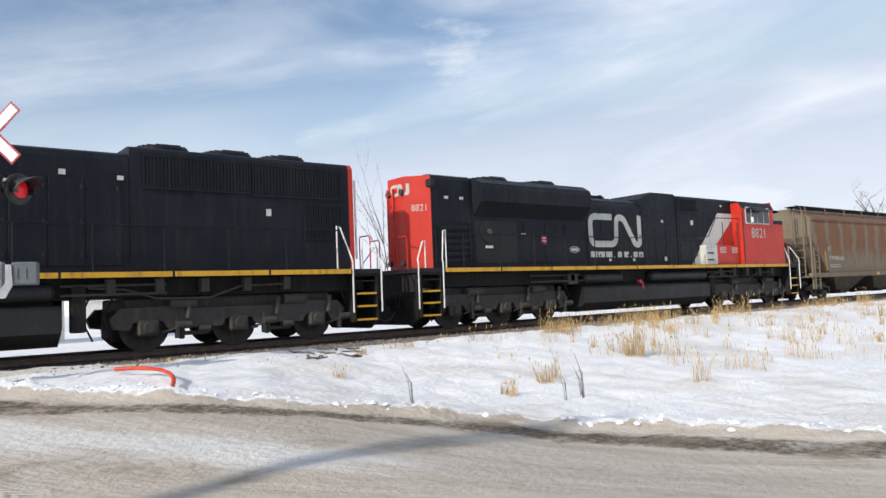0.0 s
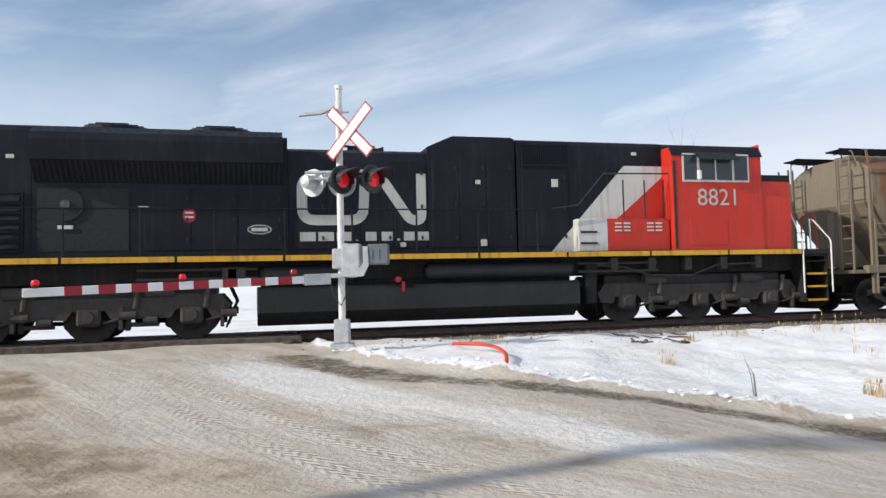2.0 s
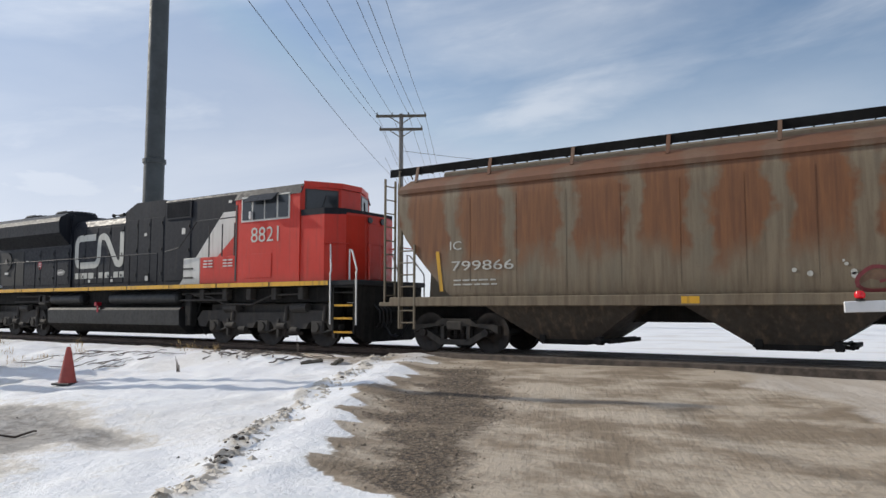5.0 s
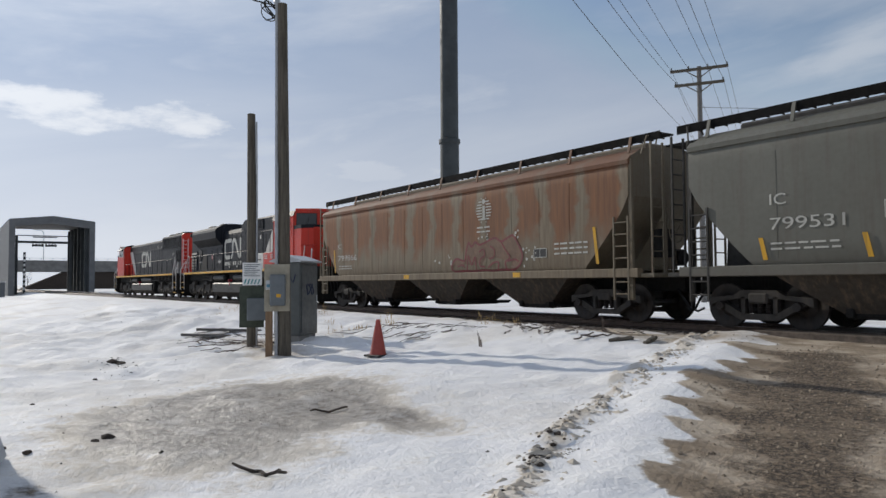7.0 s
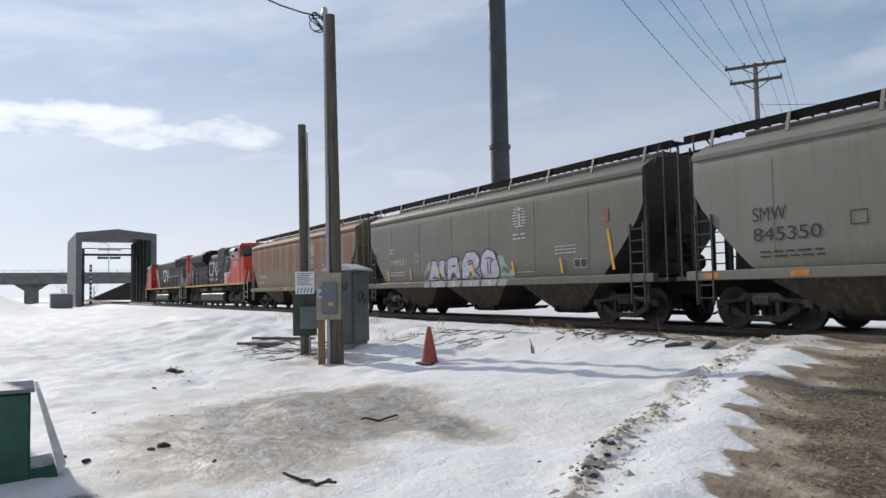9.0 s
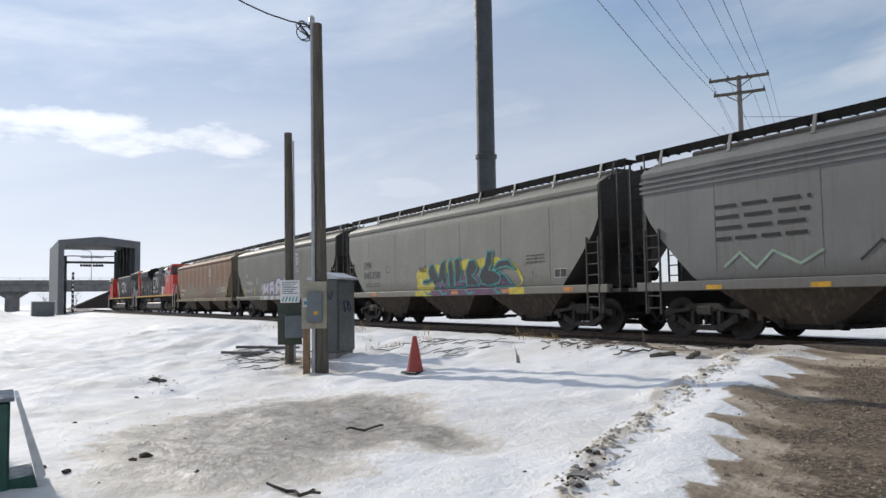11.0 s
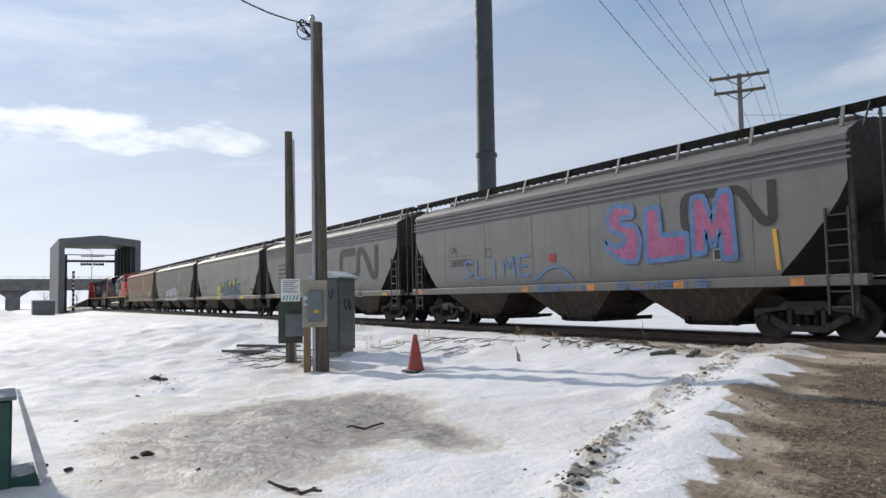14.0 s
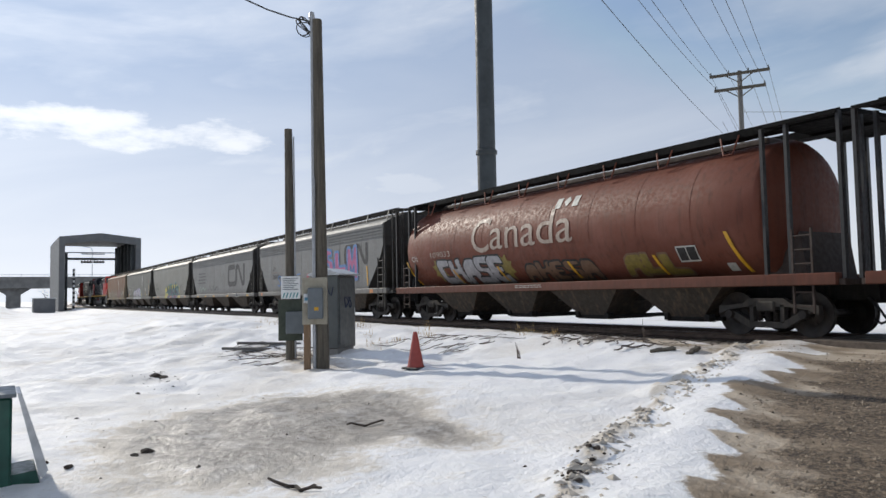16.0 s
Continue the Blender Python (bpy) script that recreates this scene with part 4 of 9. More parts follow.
    part("body", Shape().soft_box(-0.34, 0.34, -0.52, 0.52, g + 0.12, 1.52, 0.02), M_CABINETBODY, t)
    part("plinth", Shape().box(-0.3, 0.3, -0.48, 0.48, g - 0.2, g + 0.118), M_CONCRETE, t)
    part("lid", Shape().prism([(-0.42, 1.523), (0.42, 1.523), (0.42, 1.56), (0, 1.70), (-0.42, 1.56)], -0.60, 0.60, "y"), M_GALV, t)
    door = part("door", Shape().soft_box(0.342, 0.365, -0.45, 0.45, g + 0.2, 1.45, 0.006), M_CABINETBODY, t)
    part("handle", Shape().rod((0.39, 0.36, 0.55), (0.39, 0.36, 0.72), 0.014), M_GALV, door)
    tag = [(0.372, -0.02 + 0.20 * math.sin(a) * (1 + 0.3 * math.sin(2.2 * a)), 0.86 + 0.13 * math.cos(1.7 * a)) for a in [k * 0.35 for k in range(22)]]
    part("scrawl", Shape().tube(tag, 0.014, 4), M_SPRAYINK, t, "dark blue spray scrawl")
    tag = [(-0.28 + 0.05 * k, -0.527, 1.12 + 0.12 * math.sin(k * 2.0)) for k in range(11)]
    part("scrawl", Shape().tube(tag, 0.014, 4), M_SPRAYINK, t)


M_SPRAYINK = plain("spray_ink", (0.012, 0.02, 0.06), 0.6, 0, 0.2)


def make_cone(x, y, tall=0.70):
    g = on_ground(x, y)
    t = thing("traffic_cone", "faded orange traffic cone standing in the snow", "traffic cone", "traffic cones", pose(x, y, g, 0, 0, 20))
    part("base", Shape().soft_box(-0.20, 0.20, -0.20, 0.20, -0.01, 0.03, 0.012), M_SIGNALBLACK, t)
    part("cone", Shape().lathe([(0.165, 0.03), (0.155, 0.06), (0.045, tall - 0.04), (0.035, tall), (0.02, tall)], 20), M_CONE, t, smooth=True)


M_TEAL = plain("teal_spray", (0.02, 0.26, 0.27), 0.6, 0, 0.15)
make_service_poles()
make_cone(-12.55, 6.9)
make_cone(-17.4, 6.9)


def power_pole(x, y, top, yaw):
    g = on_ground(x, y)
    t = thing("power_pole", "weathered wooden power pole with two crossarms and insulators", "power pole", "power poles", pose(x, y, 0, 0, 0, yaw))
    part("pole", Shape().rod((0, 0, g - 0.5), (0, 0, top), 0.20, 0.14, 12), M_WOODGREY, t, smooth=True)
    for dz in (0.18, 1.12):
        w = 1.75 if dz < 1 else 1.5
        arm = part("crossarm", Shape().soft_box(-w, w, -0.20, -0.08, top - dz - 0.09, top - dz + 0.09, 0.01), M_WOOD, t)
        for s in (-1, 1):
            part("brace", Shape().rod((s * 0.8, -0.14, top - dz - 0.06), (s * 0.10, -0.14, top - dz - 0.52), 0.034, n=5), M_WOOD, arm)
        for k in (-w + 0.08, -0.62, 0.52, w - 0.08) if dz < 1 else (-w + 0.08, w - 0.08):
            part("insulator", Shape().lathe([(0.02, top - dz + 0.07), (0.06, top - dz + 0.12), (0.04, top - dz + 0.18), (0.055, top - dz + 0.22), (0.02, top - dz + 0.27)], 8, Matrix.Translation((k, -0.14, 0))), M_CABINET, arm)
    return t


P0, P1 = Vector((-29.2, 39.4, 14.58)), Vector((2.0, -12.0, 13.0))
line = P1 - P0
power_yaw = math.degrees(math.atan2(line.y, line.x)) + 90
power_pole(P0.x, P0.y, P0.z, power_yaw)
power_pole(P1.x, P1.y, P1.z, power_yaw)
power_pole(-15.0, -1.26, 12.9, 0)
for end, top in ((P0 - line * 1.15, 0),):
    power_pole(end.x, end.y, 14.9, power_yaw)


def make_wires():
    side = Vector((math.cos(radians(power_yaw)), math.sin(radians(power_yaw)), 0))
    for a, b, hang in ((P0, P1, 0.9), (P0 - line * 1.15, P0, 1.0)):
        for dz, k in ((0.1, -1.67), (0.1, -0.62), (0.1, 0.52), (0.1, 1.67), (0.9, -1.42), (0.9, 1.42)):
            pts = []
            for i in range(17):
                u = i / 16
                p = a.lerp(b, u) + side * k
                p.z += -dz - (hang + 0.5 * dz) * 4 * u * (1 - u)
                pts.append(p)
            tagged(part("overhead_wire", Shape().tube(pts, 0.0125, 5), M_WIRE, None, "thin dark overhead power wire"), category="wire", group="overhead wires")
    for a, b in ((P0, P1), (P0 - line * 1.15, P0)):
        pts = [a.lerp(b, i / 16) - side * (0.5 + 0.6 * i / 16) + Vector((0, 0, -4.5 + 1.4 * (i / 16) - 0.9 * 4 * (i / 16) * (1 - i / 16))) for i in range(17)]
        tagged(part("overhead_wire", Shape().tube(pts, 0.011, 5), M_WIRE, None, "lower dark cable strung between the poles"), category="wire", group="overhead wires")
    # the drop to the tall pole
    a, b = Vector((-15.2, 5.85, 7.10)), Vector((-15.0, -1.1, 12.6))
    pts = [a.lerp(b, i / 14) + Vector((0, 0, -1.45 * 4 * (i / 14) * (1 - i / 14))) for i in range(15)]
    tagged(part("service_wire", Shape().tube(pts, 0.017, 5), M_WIRE, None, "dark drop wire to the pole's weatherhead"), category="wire")
    a, b = P0 + Vector((0, 0, -2.6)), P0 + Vector((40, 26, -4.0))
    pts = [a.lerp(b, i / 12) + Vector((0, 0, -1.2 * 4 * (i / 12) * (1 - i / 12))) for i in range(13)]
    tagged(part("service_wire", Shape().tube(pts, 0.014, 5), M_WIRE, None, "thin dark service wire behind the pole"), category="wire")


make_wires()


# ---- far things ----
def make_stack():
    t = thing("steel_stack", "tall dark grey steel stack behind the track", "stack", at=pose(-65.3, 45.05, 0))
    part("shaft", Shape().lathe([(1.02, -0.6), (1.02, 15.9)], 28).lathe([(0.97, 16.5), (0.97, 46.0)], 28), M_STACK, t, smooth=True)
    part("flange", Shape().lathe([(1.02, 15.9), (1.16, 16.0), (1.16, 16.4), (0.97, 16.5)], 28), M_STACK, t, smooth=True)


def make_portal():
    x0, x1, yl, yr, h = -141.0, -166.0, 8.75, 21.8, 12.0
    t = thing("inspection_portal", "grey steel shed frame standing over the track, open at both ends", "portal", at=pose(0, 0, 0))
    g = -1.2
    part("side_wall", Shape().box(x1, x0, yl, yl + 0.9, g, h), M_PORTAL, t)
    part("side_wall", Shape().box(x1, x0, yr - 0.9, yr, g, h), M_PORTAL, t)
    mid = (yl + yr) / 2
    roof = Shape().prism([(yl, h + 0.01), (yr, h + 0.01), (mid, h + 0.75)], x1, x0, "x")
    part("roof", roof, M_PORTAL, t)
    part("lintel", Shape().prism([(yl + 0.9, h), (yr - 0.9, h), (yr - 0.9, h - 1.2), (mid, h - 0.55), (yl + 0.9, h - 1.2)], x0 - 0.8, x0 - 0.02, "x"), M_PORTAL, t)
    for k in range(6):
        xx = x0 - 1.5 - 4.2 * k
        part("column", Shape().box(xx - 0.3, xx + 0.3, yr - 1.5, yr - 0.92, g, h - 0.4), M_STACK, t)
    for yy in (10.0, 18.35):
        part("post", Shape().box(x0 - 5, x0 - 4.6, yy, yy + 0.4, g, 9.6), M_STACK, t)
    part("beam", Shape().box(x0 - 5, x0 - 4.6, 10.42, 18.33, 8.25, 8.65), M_STACK, t)
    part("top_beam", Shape().box(x0 - 5, x0 - 4.6, 10.42, 18.33, 9.5, 9.65).box(x0 - 4.9, x0 - 4.7, 12.6, 16.4, 9.25, 9.42), M_STACK, t)
    for k in range(8):
        y = 12.5 + 0.46 * k + (0.2 if k > 3 else 0)
        part("lamp", Shape().rod((x0 - 4.58, y + 0.16, 7.95), (x0 - 4.2, y + 0.16, 7.85), 0.2, 0.24, 10).box(x0 - 4.75, x0 - 4.65, y + 0.12, y + 0.2, 7.95, 8.24), M_SIGNALBLACK, t)
    for k in range(8):
        part("marker_band", Shape().box(x0 - 2.6, x0 - 2.4, 11.1, 11.4, 0.2 + 0.8 * k, 0.6 + 0.8 * k), M_SIGNWHITE, t)
    part("marker_post", Shape().box(x0 - 2.62, x0 - 2.58, 11.05, 11.45, g, 6.6), M_SIGNALBLACK, t)
    t2 = thing("equipment_hut", "low grey equipment hut beside the portal", "hut", at=pose(-125, 5.8, 0))
    part("body", Shape().soft_box(-2.2, 2.2, -1.45, 1.45, -1.5, 1.4, 0.05), M_PORTAL, t2)
    part("roof", Shape().box(-2.3, 2.3, -1.53, 1.53, 1.403, 1.54), M_GALV, t2)


def make_bridge():
    t = thing("road_bridge", "long concrete road bridge far behind the portal", "bridge", at=pose(0, 0, 0))
    X = -262.0
    part("deck", Shape().box(X - 12, X, -160, 260, 5.2, 8.0), M_CONCRETE, t)
    part("parapet", Shape().box(X + 0.02, X + 0.3, -160, 260, 7.4, 8.7), M_CONCRETE, t)
    for y in (-70, -33, 4, 41, 78, 115):
        part("pier", Shape().prism([(-2.0, -2), (2.0, -2), (2.0, 3.2), (5.0, 5.2), (-5.0, 5.2), (-2.0, 3.2)], X - 9, X - 2, "x", Matrix.Translation((0, y, 0))), M_CONCRETE, t)
    part("rail_fence", Shape().box(X + 0.1, X + 0.2, -160, 260, 9.35, 9.45), M_GALV, t)
    post = part("fence_post", Shape().box(X + 0.08, X + 0.22, -0.07, 0.07, 8.7, 9.4), M_GALV, t)
    post.matrix_basis = Matrix.Translation((0, -58, 0))
    for k in range(1, 60):
        shared(post, "fence_post", Matrix.Translation((0, -58 + 3.2 * k, 0)), t)
    part("abutment", Shape().prism([(16, -2), (60, -2), (60, 7.0), (34, 6.0)], X - 11, X - 1, "x"), M_SOIL, t)
    for y in (26, 84):
        lamp = thing("street_lamp", "slim grey street lamp on the bridge", "street lamp", "street lamps", pose(X - 2, y, 8))
        part("pole", Shape().tube([(0, 0, 0), (0, 0, 9.5), (0, -0.7, 10.2), (0, -2.2, 10.4)], 0.13, 6), M_GALV, lamp)
        part("head", Shape().soft_box(-0.2, 0.2, -3.0, -2.2, 10.3, 10.5, 0.04), M_GALV, lamp)


def make_silos():
    for x, y, r, h in ((7.74, 31.0, 1.0, 5.2), (6.55, 33.0, 1.0, 4.9), (9.9, 34.0, 1.0, 5.0)):
        t = thing("grain_silo", "white steel grain bin with a conical roof", "silo", "grain silos", pose(x, y, on_ground(x, y)))
        part("wall", Shape().lathe([(r, -0.1), (r, h * 0.5), (r + 0.02, h * 0.5), (r + 0.02, h * 0.5 + 0.04), (r, h * 0.5 + 0.04), (r, h)], 36), M_SILO, t, smooth=True)
        part("roof", Shape().lathe([(r + 0.05, h + 0.003), (r + 0.05, h + 0.04), (0.2, h + 0.62), (0.2, h + 0.72), (0.05, h + 0.75)], 36), M_SILO, t, smooth=True)
        part("ladder", Shape().box(-0.2, -0.16, -r - 0.12, -r - 0.06, 0.3, h).box(0.16, 0.2, -r - 0.12, -r - 0.06, 0.3, h), M_GALV, t)
    t = thing("elevator_leg", "slender blue steel elevator leg with a head house", "elevator leg", at=pose(5.5, 62, -0.4))
    for a in (-0.45, 0.45):
        part("leg", Shape().box(a - 0.16, a + 0.16, -0.3, 0.3, 0, 10.6), M_BLUE, t)
    for k in range(7):
        part("strut", Shape().box(-0.5, 0.5, -0.32, -0.28, 1.0 + 1.4 * k, 1.12 + 1.4 * k), M_BLUE, t)
    part("head", Shape().soft_box(-0.7, 0.7, -0.5, 0.5, 10.6, 11.5, 0.15).box(-1.2, 1.6, -0.6, 0.6, 10.0, 10.1), M_BLUE, t)


def bare_tree(x, y, tall, seed, slim=False):
    rng = random.Random(seed)
    g = on_ground(x, y)
    t = thing("bare_tree", "leafless slender sapling behind the track" if slim else "leafless tree with a spread of fine twigs", "tree", "bare trees", pose(x, y, g))
    trunk, twigs = Shape(), Shape()

    def grow(shape, p, d, length, r, depth):
        pts = [p]
        for k in range(4):
            d = (d + Vector((rng.uniform(-1, 1), rng.uniform(-1, 1), rng.uniform(-0.2, 0.6))) * (0.07 if slim else 0.14)).normalized()
            p = p + d * length / 4
            pts.append(p)
        shape.tube(pts, [r * (1 - 0.55 * k / 4) for k in range(5)], 5 if depth < 2 else 3)
        if depth < (3 if slim else 4):
            for k in range(3 if depth else (7 if slim else 5)):
                q = pts[rng.randint(1 if depth else 2, 4)]
                side = Vector((rng.uniform(-1, 1), rng.uniform(-1, 1), 0)).normalized()
                nd = (d * (1.5 if slim else 0.7) + side * rng.uniform(0.4, 0.8)).normalized()
                grow(twigs, q, nd, length * rng.uniform(0.42, 0.66), r * 0.42, depth + 1)
    grow(trunk, Vector((0, 0, -0.2)), Vector((0, 0, 1)), tall * (0.72 if slim else 0.5), tall * (0.007 if slim else 0.018), 0)
    part("trunk", trunk, M_BARK, t)
    part("crown", twigs, M_BARK, t, "fine bare twigs")


make_stack()
make_portal()
make_bridge()
make_silos()
bare_tree(37.3, 46.6, 10.6, 3, True)
bare_tree(38.4, 47.4, 7.0, 12, True)
bare_tree(118, 40, 17, 5)
bare_tree(124, 46, 15, 6)
bare_tree(-245, 20, 8, 8)
bare_tree(-240, 12, 7, 9)


def make_far_wood():
    wood = Shape()
    rng = random.Random(21)
    for k in range(2600):
        a = rng.uniform(-0.1, 1.0)
        x, y = 380 * math.cos(a) + rng.uniform(-40, 40) - 60, 380 * math.sin(a) + rng.uniform(-20, 20) + 60
        h = rng.uniform(2, 6.5)
        w = rng.uniform(0.05, 0.12)
        wood.add([(x - w, y, -1), (x + w, y, -1), (x + rng.uniform(-1.5, 1.5), y, h)], [(0, 1, 2)])
    tagged(part("far_brush", wood, M_BARK, None, "thin line of far bare brush", kind="stuff"), category="brush")
    t = thing("far_building", "low pale farm building far across the field", "building", at=pose(58, 190, -0.5))
    part("wall", Shape().box(-16, 16, -6, 6, 0, 4.5), M_SILO, t)
    part("roof", Shape().prism([(-6.6, 4.5), (6.6, 4.5), (0, 7)], -16.5, 16.5, "x"), M_GALV, t)


make_far_wood()


# ---- small things on the ground ----
def grass_tuft(x, y, r, tall, count, seed):
    rng = random.Random(seed)
    g = on_ground(x, y)
    s = Shape()
    for _ in range(count):
        a, d = rng.uniform(0, 6.28), r * math.sqrt(rng.random())
        p = Vector((d * math.cos(a), d * math.sin(a), -0.04))
        h = tall * rng.uniform(0.45, 1.1)
        lean = Vector((rng.gauss(0, 0.22), rng.gauss(0, 0.16), 0)) * h
        w = rng.uniform(0.003, 0.007)
        b = rng.uniform(0, 3.14)
        side = Vector((math.cos(b), math.sin(b), 0)) * w
        mid, tip = p + Vector((0, 0, h * 0.6)) + lean * 0.4, p + Vector((0, 0, h * rng.uniform(0.82, 1))) + lean * 1.25
        s.add([p - side, p + side, mid + side * 0.8, mid - side * 0.8, tip], [(0, 1, 2, 3), (3, 2, 4)])
        if rng.random() < 0.3:
            s.add([tip - side * 2.4, tip + side * 2.4, tip + Vector((0, 0, 0.09)) + lean * 0.15], [(0, 1, 2)])
    ob = part("grass_tuft", s, M_STRAW, None, "dry straw-coloured grass tuft in the snow")
    ob.matrix_basis = Matrix.Translation((x, y, g))
    tagged(ob, category="grass", group="dry grass tufts")


TUFTS = [(19.1, 10.9, 0.45, 0.5, 130), (18.4, 10.7, 0.3, 0.45, 80), (17.6, 7.5, 0.28, 0.75, 150), (22.3, 11.0, 0.55, 0.6, 160), (23.4, 11.2, 0.5, 0.5, 110), (21.4, 11.1, 0.3, 0.5, 70),
         (13.5, 6.3, 0.16, 0.45, 60), (14.1, 6.6, 0.12, 0.6, 22), (12.2, 5.9, 0.14, 0.3, 60), (15.8, 4.6, 0.2, 0.55, 30), (10.35, 8.3, 0.12, 0.22, 40), (12.0, 10.2, 0.12, 0.2, 40)]
for i, (x, y, r, h, c) in enumerate(TUFTS):
    grass_tuft(x, y, r, h, c, i)


def grass_field():
    rng = random.Random(77)
    s = Shape()

    def blades(x, y, r, tall, count):
        g = on_ground(x, y)
        for _ in range(count):
            a, d = rng.uniform(0, 6.28), r * math.sqrt(rng.random())
            p = Vector((x + d * math.cos(a), y + d * math.sin(a), g - 0.05))
            h = tall * rng.uniform(0.4, 1.1)
            lean = Vector((rng.gauss(0, 0.24), rng.gauss(0, 0.16), 0)) * h
            w, b = rng.uniform(0.003, 0.007), rng.uniform(0, 3.14)
            side = Vector((math.cos(b), math.sin(b), 0)) * w
            mid, tip = p + Vector((0, 0, h * 0.6)) + lean * 0.4, p + Vector((0, 0, h)) + lean * 1.25
            s.add([p - side, p + side, mid + side * 0.8, mid - side * 0.8, tip], [(0, 1, 2, 3), (3, 2, 4)])
            if rng.random() < 0.4:
                s.add([tip - side * 2.6, tip + side * 2.6, tip + Vector((0, 0, 0.10)) + lean * 0.15], [(0, 1, 2)])
    for i in range(190):
        x = rng.uniform(13.0, 40)
        y = rng.uniform(2.0, 11.6)
        if y < 9.4 - 0.50 * (x - 9) or (x < 15.5 and y > 8.5):
            continue
        blades(x, y, rng.uniform(0.05, 0.45), rng.uniform(0.2, 0.7), rng.randint(5, 40))
    for i in range(14):
        blades(rng.uniform(18, 40), rng.uniform(10.8, 12.0), rng.uniform(0.2, 0.5), rng.uniform(0.2, 0.5), rng.randint(20, 70))
    for i in range(16):
        blades(rng.uniform(6.5, 19), rng.uniform(10.4, 12.0), rng.uniform(0.1, 0.45), rng.uniform(0.05, 0.14), rng.randint(8, 24))
    for i in range(26):
        blades(rng.uniform(-34, -13), rng.uniform(7.5, 12.2), rng.uniform(0.1, 0.5), rng.uniform(0.08, 0.3), rng.randint(8, 30))
    tagged(part("dry_grass", s, M_STRAW, None, "scattered dry straw-coloured grass in the snow", kind="stuff"), category="grass")


grass_field()


def stalk(x, y, h, seed):
    r = random.Random(seed)
    g = on_ground(x, y)
    s = Shape()
    for k in range(3):
        s.tube([(0.02 * k, 0, -0.05), (0.02 * k - 0.05 * r.random(), 0, h * 0.55), (-0.12 * r.random() - 0.03, 0.03, h * (1 - 0.2 * k))], [0.006, 0.005, 0.003], 4)
    ob = part("dry_stalk", s, M_BARK, None, "thin dark dry weed stalk")
    ob.matrix_basis = Matrix.Translation((x, y, g))
    tagged(ob, category="weed", group="dry weed stalks")


for i, (x, y, h) in enumerate([(10.2, 5.9, 0.55), (12.9, 4.9, 0.75), (12.6, 5.0, 0.5), (-11.3, 8.4, 0.3), (-10.6, 11.0, 0.45), (-11.1, 8.3, 0.25), (13.2, 5.2, 0.5)]):
    stalk(x, y, h, i)

# bent red pipe in the snow
pts = []
A, B, C = Vector((6.95, 9.7, 0)), Vector((7.95, 9.0, 0)), Vector((7.0, 7.15, 0))
for k in range(17):
    u = k / 16
    p = A * (1 - u) ** 2 + B * 2 * u * (1 - u) + C * u * u
    pts.append((p.x, p.y, float(rest(p.x, p.y)) + 0.11 + 0.06 * math.sin(math.pi * u) - 0.04 * u))
tagged(part("red_pipe", Shape().tube(pts, 0.032, 8), M_REDPIPE, None, "bent red plastic pipe sticking out of the snow", smooth=True), category="pipe")


def stick(name, label, x, y, length, r, yaw, mat, seed, up=0.03):
    q = random.Random(seed)
    pts = []
    for k in range(7):
        u = (k / 6 - 0.5) * length
        a = math.radians(yaw)
        px, py = x + u * math.cos(a) + q.uniform(-1, 1) * length * 0.06, y + u * math.sin(a) + q.uniform(-1, 1) * length * 0.06
        pts.append((px, py, on_ground(px, py) + up * 0.4 + q.uniform(0, 0.03)))
    tagged(part(name, Shape().tube(pts, [r * (0.5 + 0.5 * math.sin(math.pi * (0.15 + 0.7 * k / 6))) for k in range(7)], 5), mat, None, label), category="stick", group=label)


stick("stick", "dark stick lying on the snow", -6.05, 2.15, 0.62, 0.017, 30, M_SOIL, 1)
stick("stick", "dark stick lying on the snow", -8.1, 3.75, 0.5, 0.015, 55, M_SOIL, 2)
stick("plank_scrap", "scrap of dark wood beside the crossing", -8.57, 10.05, 0.5, 0.05, 110, M_WOOD, 3)
stick("plank_scrap", "scrap of dark wood beside the crossing", -9.0, 9.8, 0.4, 0.045, 40, M_WOOD, 4)
rng = random.Random(9)
for i in range(44):
    stick("twig", "brown twig scattered on the snow", rng.uniform(-12.6, -9.6), rng.uniform(9.6, 11.6), rng.uniform(0.15, 0.7), rng.uniform(0.008, 0.018), rng.uniform(0, 180), M_BARK, 20 + i, 0.05)
for i in range(44):
    stick("twig", "brown twig scattered on the snow", rng.uniform(-21.5, -17.2), rng.uniform(5.2, 7.6), rng.uniform(0.25, 1.1), rng.uniform(0.006, 0.014), rng.uniform(20, 100), M_BARK, 50 + i, 0.05)
for i in range(30):
    stick("twig", "brown twig scattered on the snow", rng.uniform(-17, -13.5), rng.uniform(8.4, 10.2), rng.uniform(0.25, 0.9), rng.uniform(0.006, 0.013), rng.uniform(20, 100), M_BARK, 80 + i, 0.05)
for i in range(9):
    stick("twig", "brown twig scattered on the snow", rng.uniform(10.6, 12.2), rng.uniform(9.9, 11.2), rng.uniform(0.3, 0.6), 0.018, rng.uniform(0, 180), M_BARK, 160 + i, 0.04)
for k, (x, y, yaw) in enumerate(((-20.6, 6.2, 75), (-20.9, 6.7, 82))):
    ob = part("old_board", Shape().soft_box(-0.9, 0.9, -0.09, 0.09, -0.03, 0.04, 0.01), M_WOODGREY, None, "grey weathered board half sunk in snow")
    ob.matrix_basis = pose(x, y, on_ground(x, y) + 0.06, 0, 3, yaw)
    tagged(ob, category="board", group="old boards")


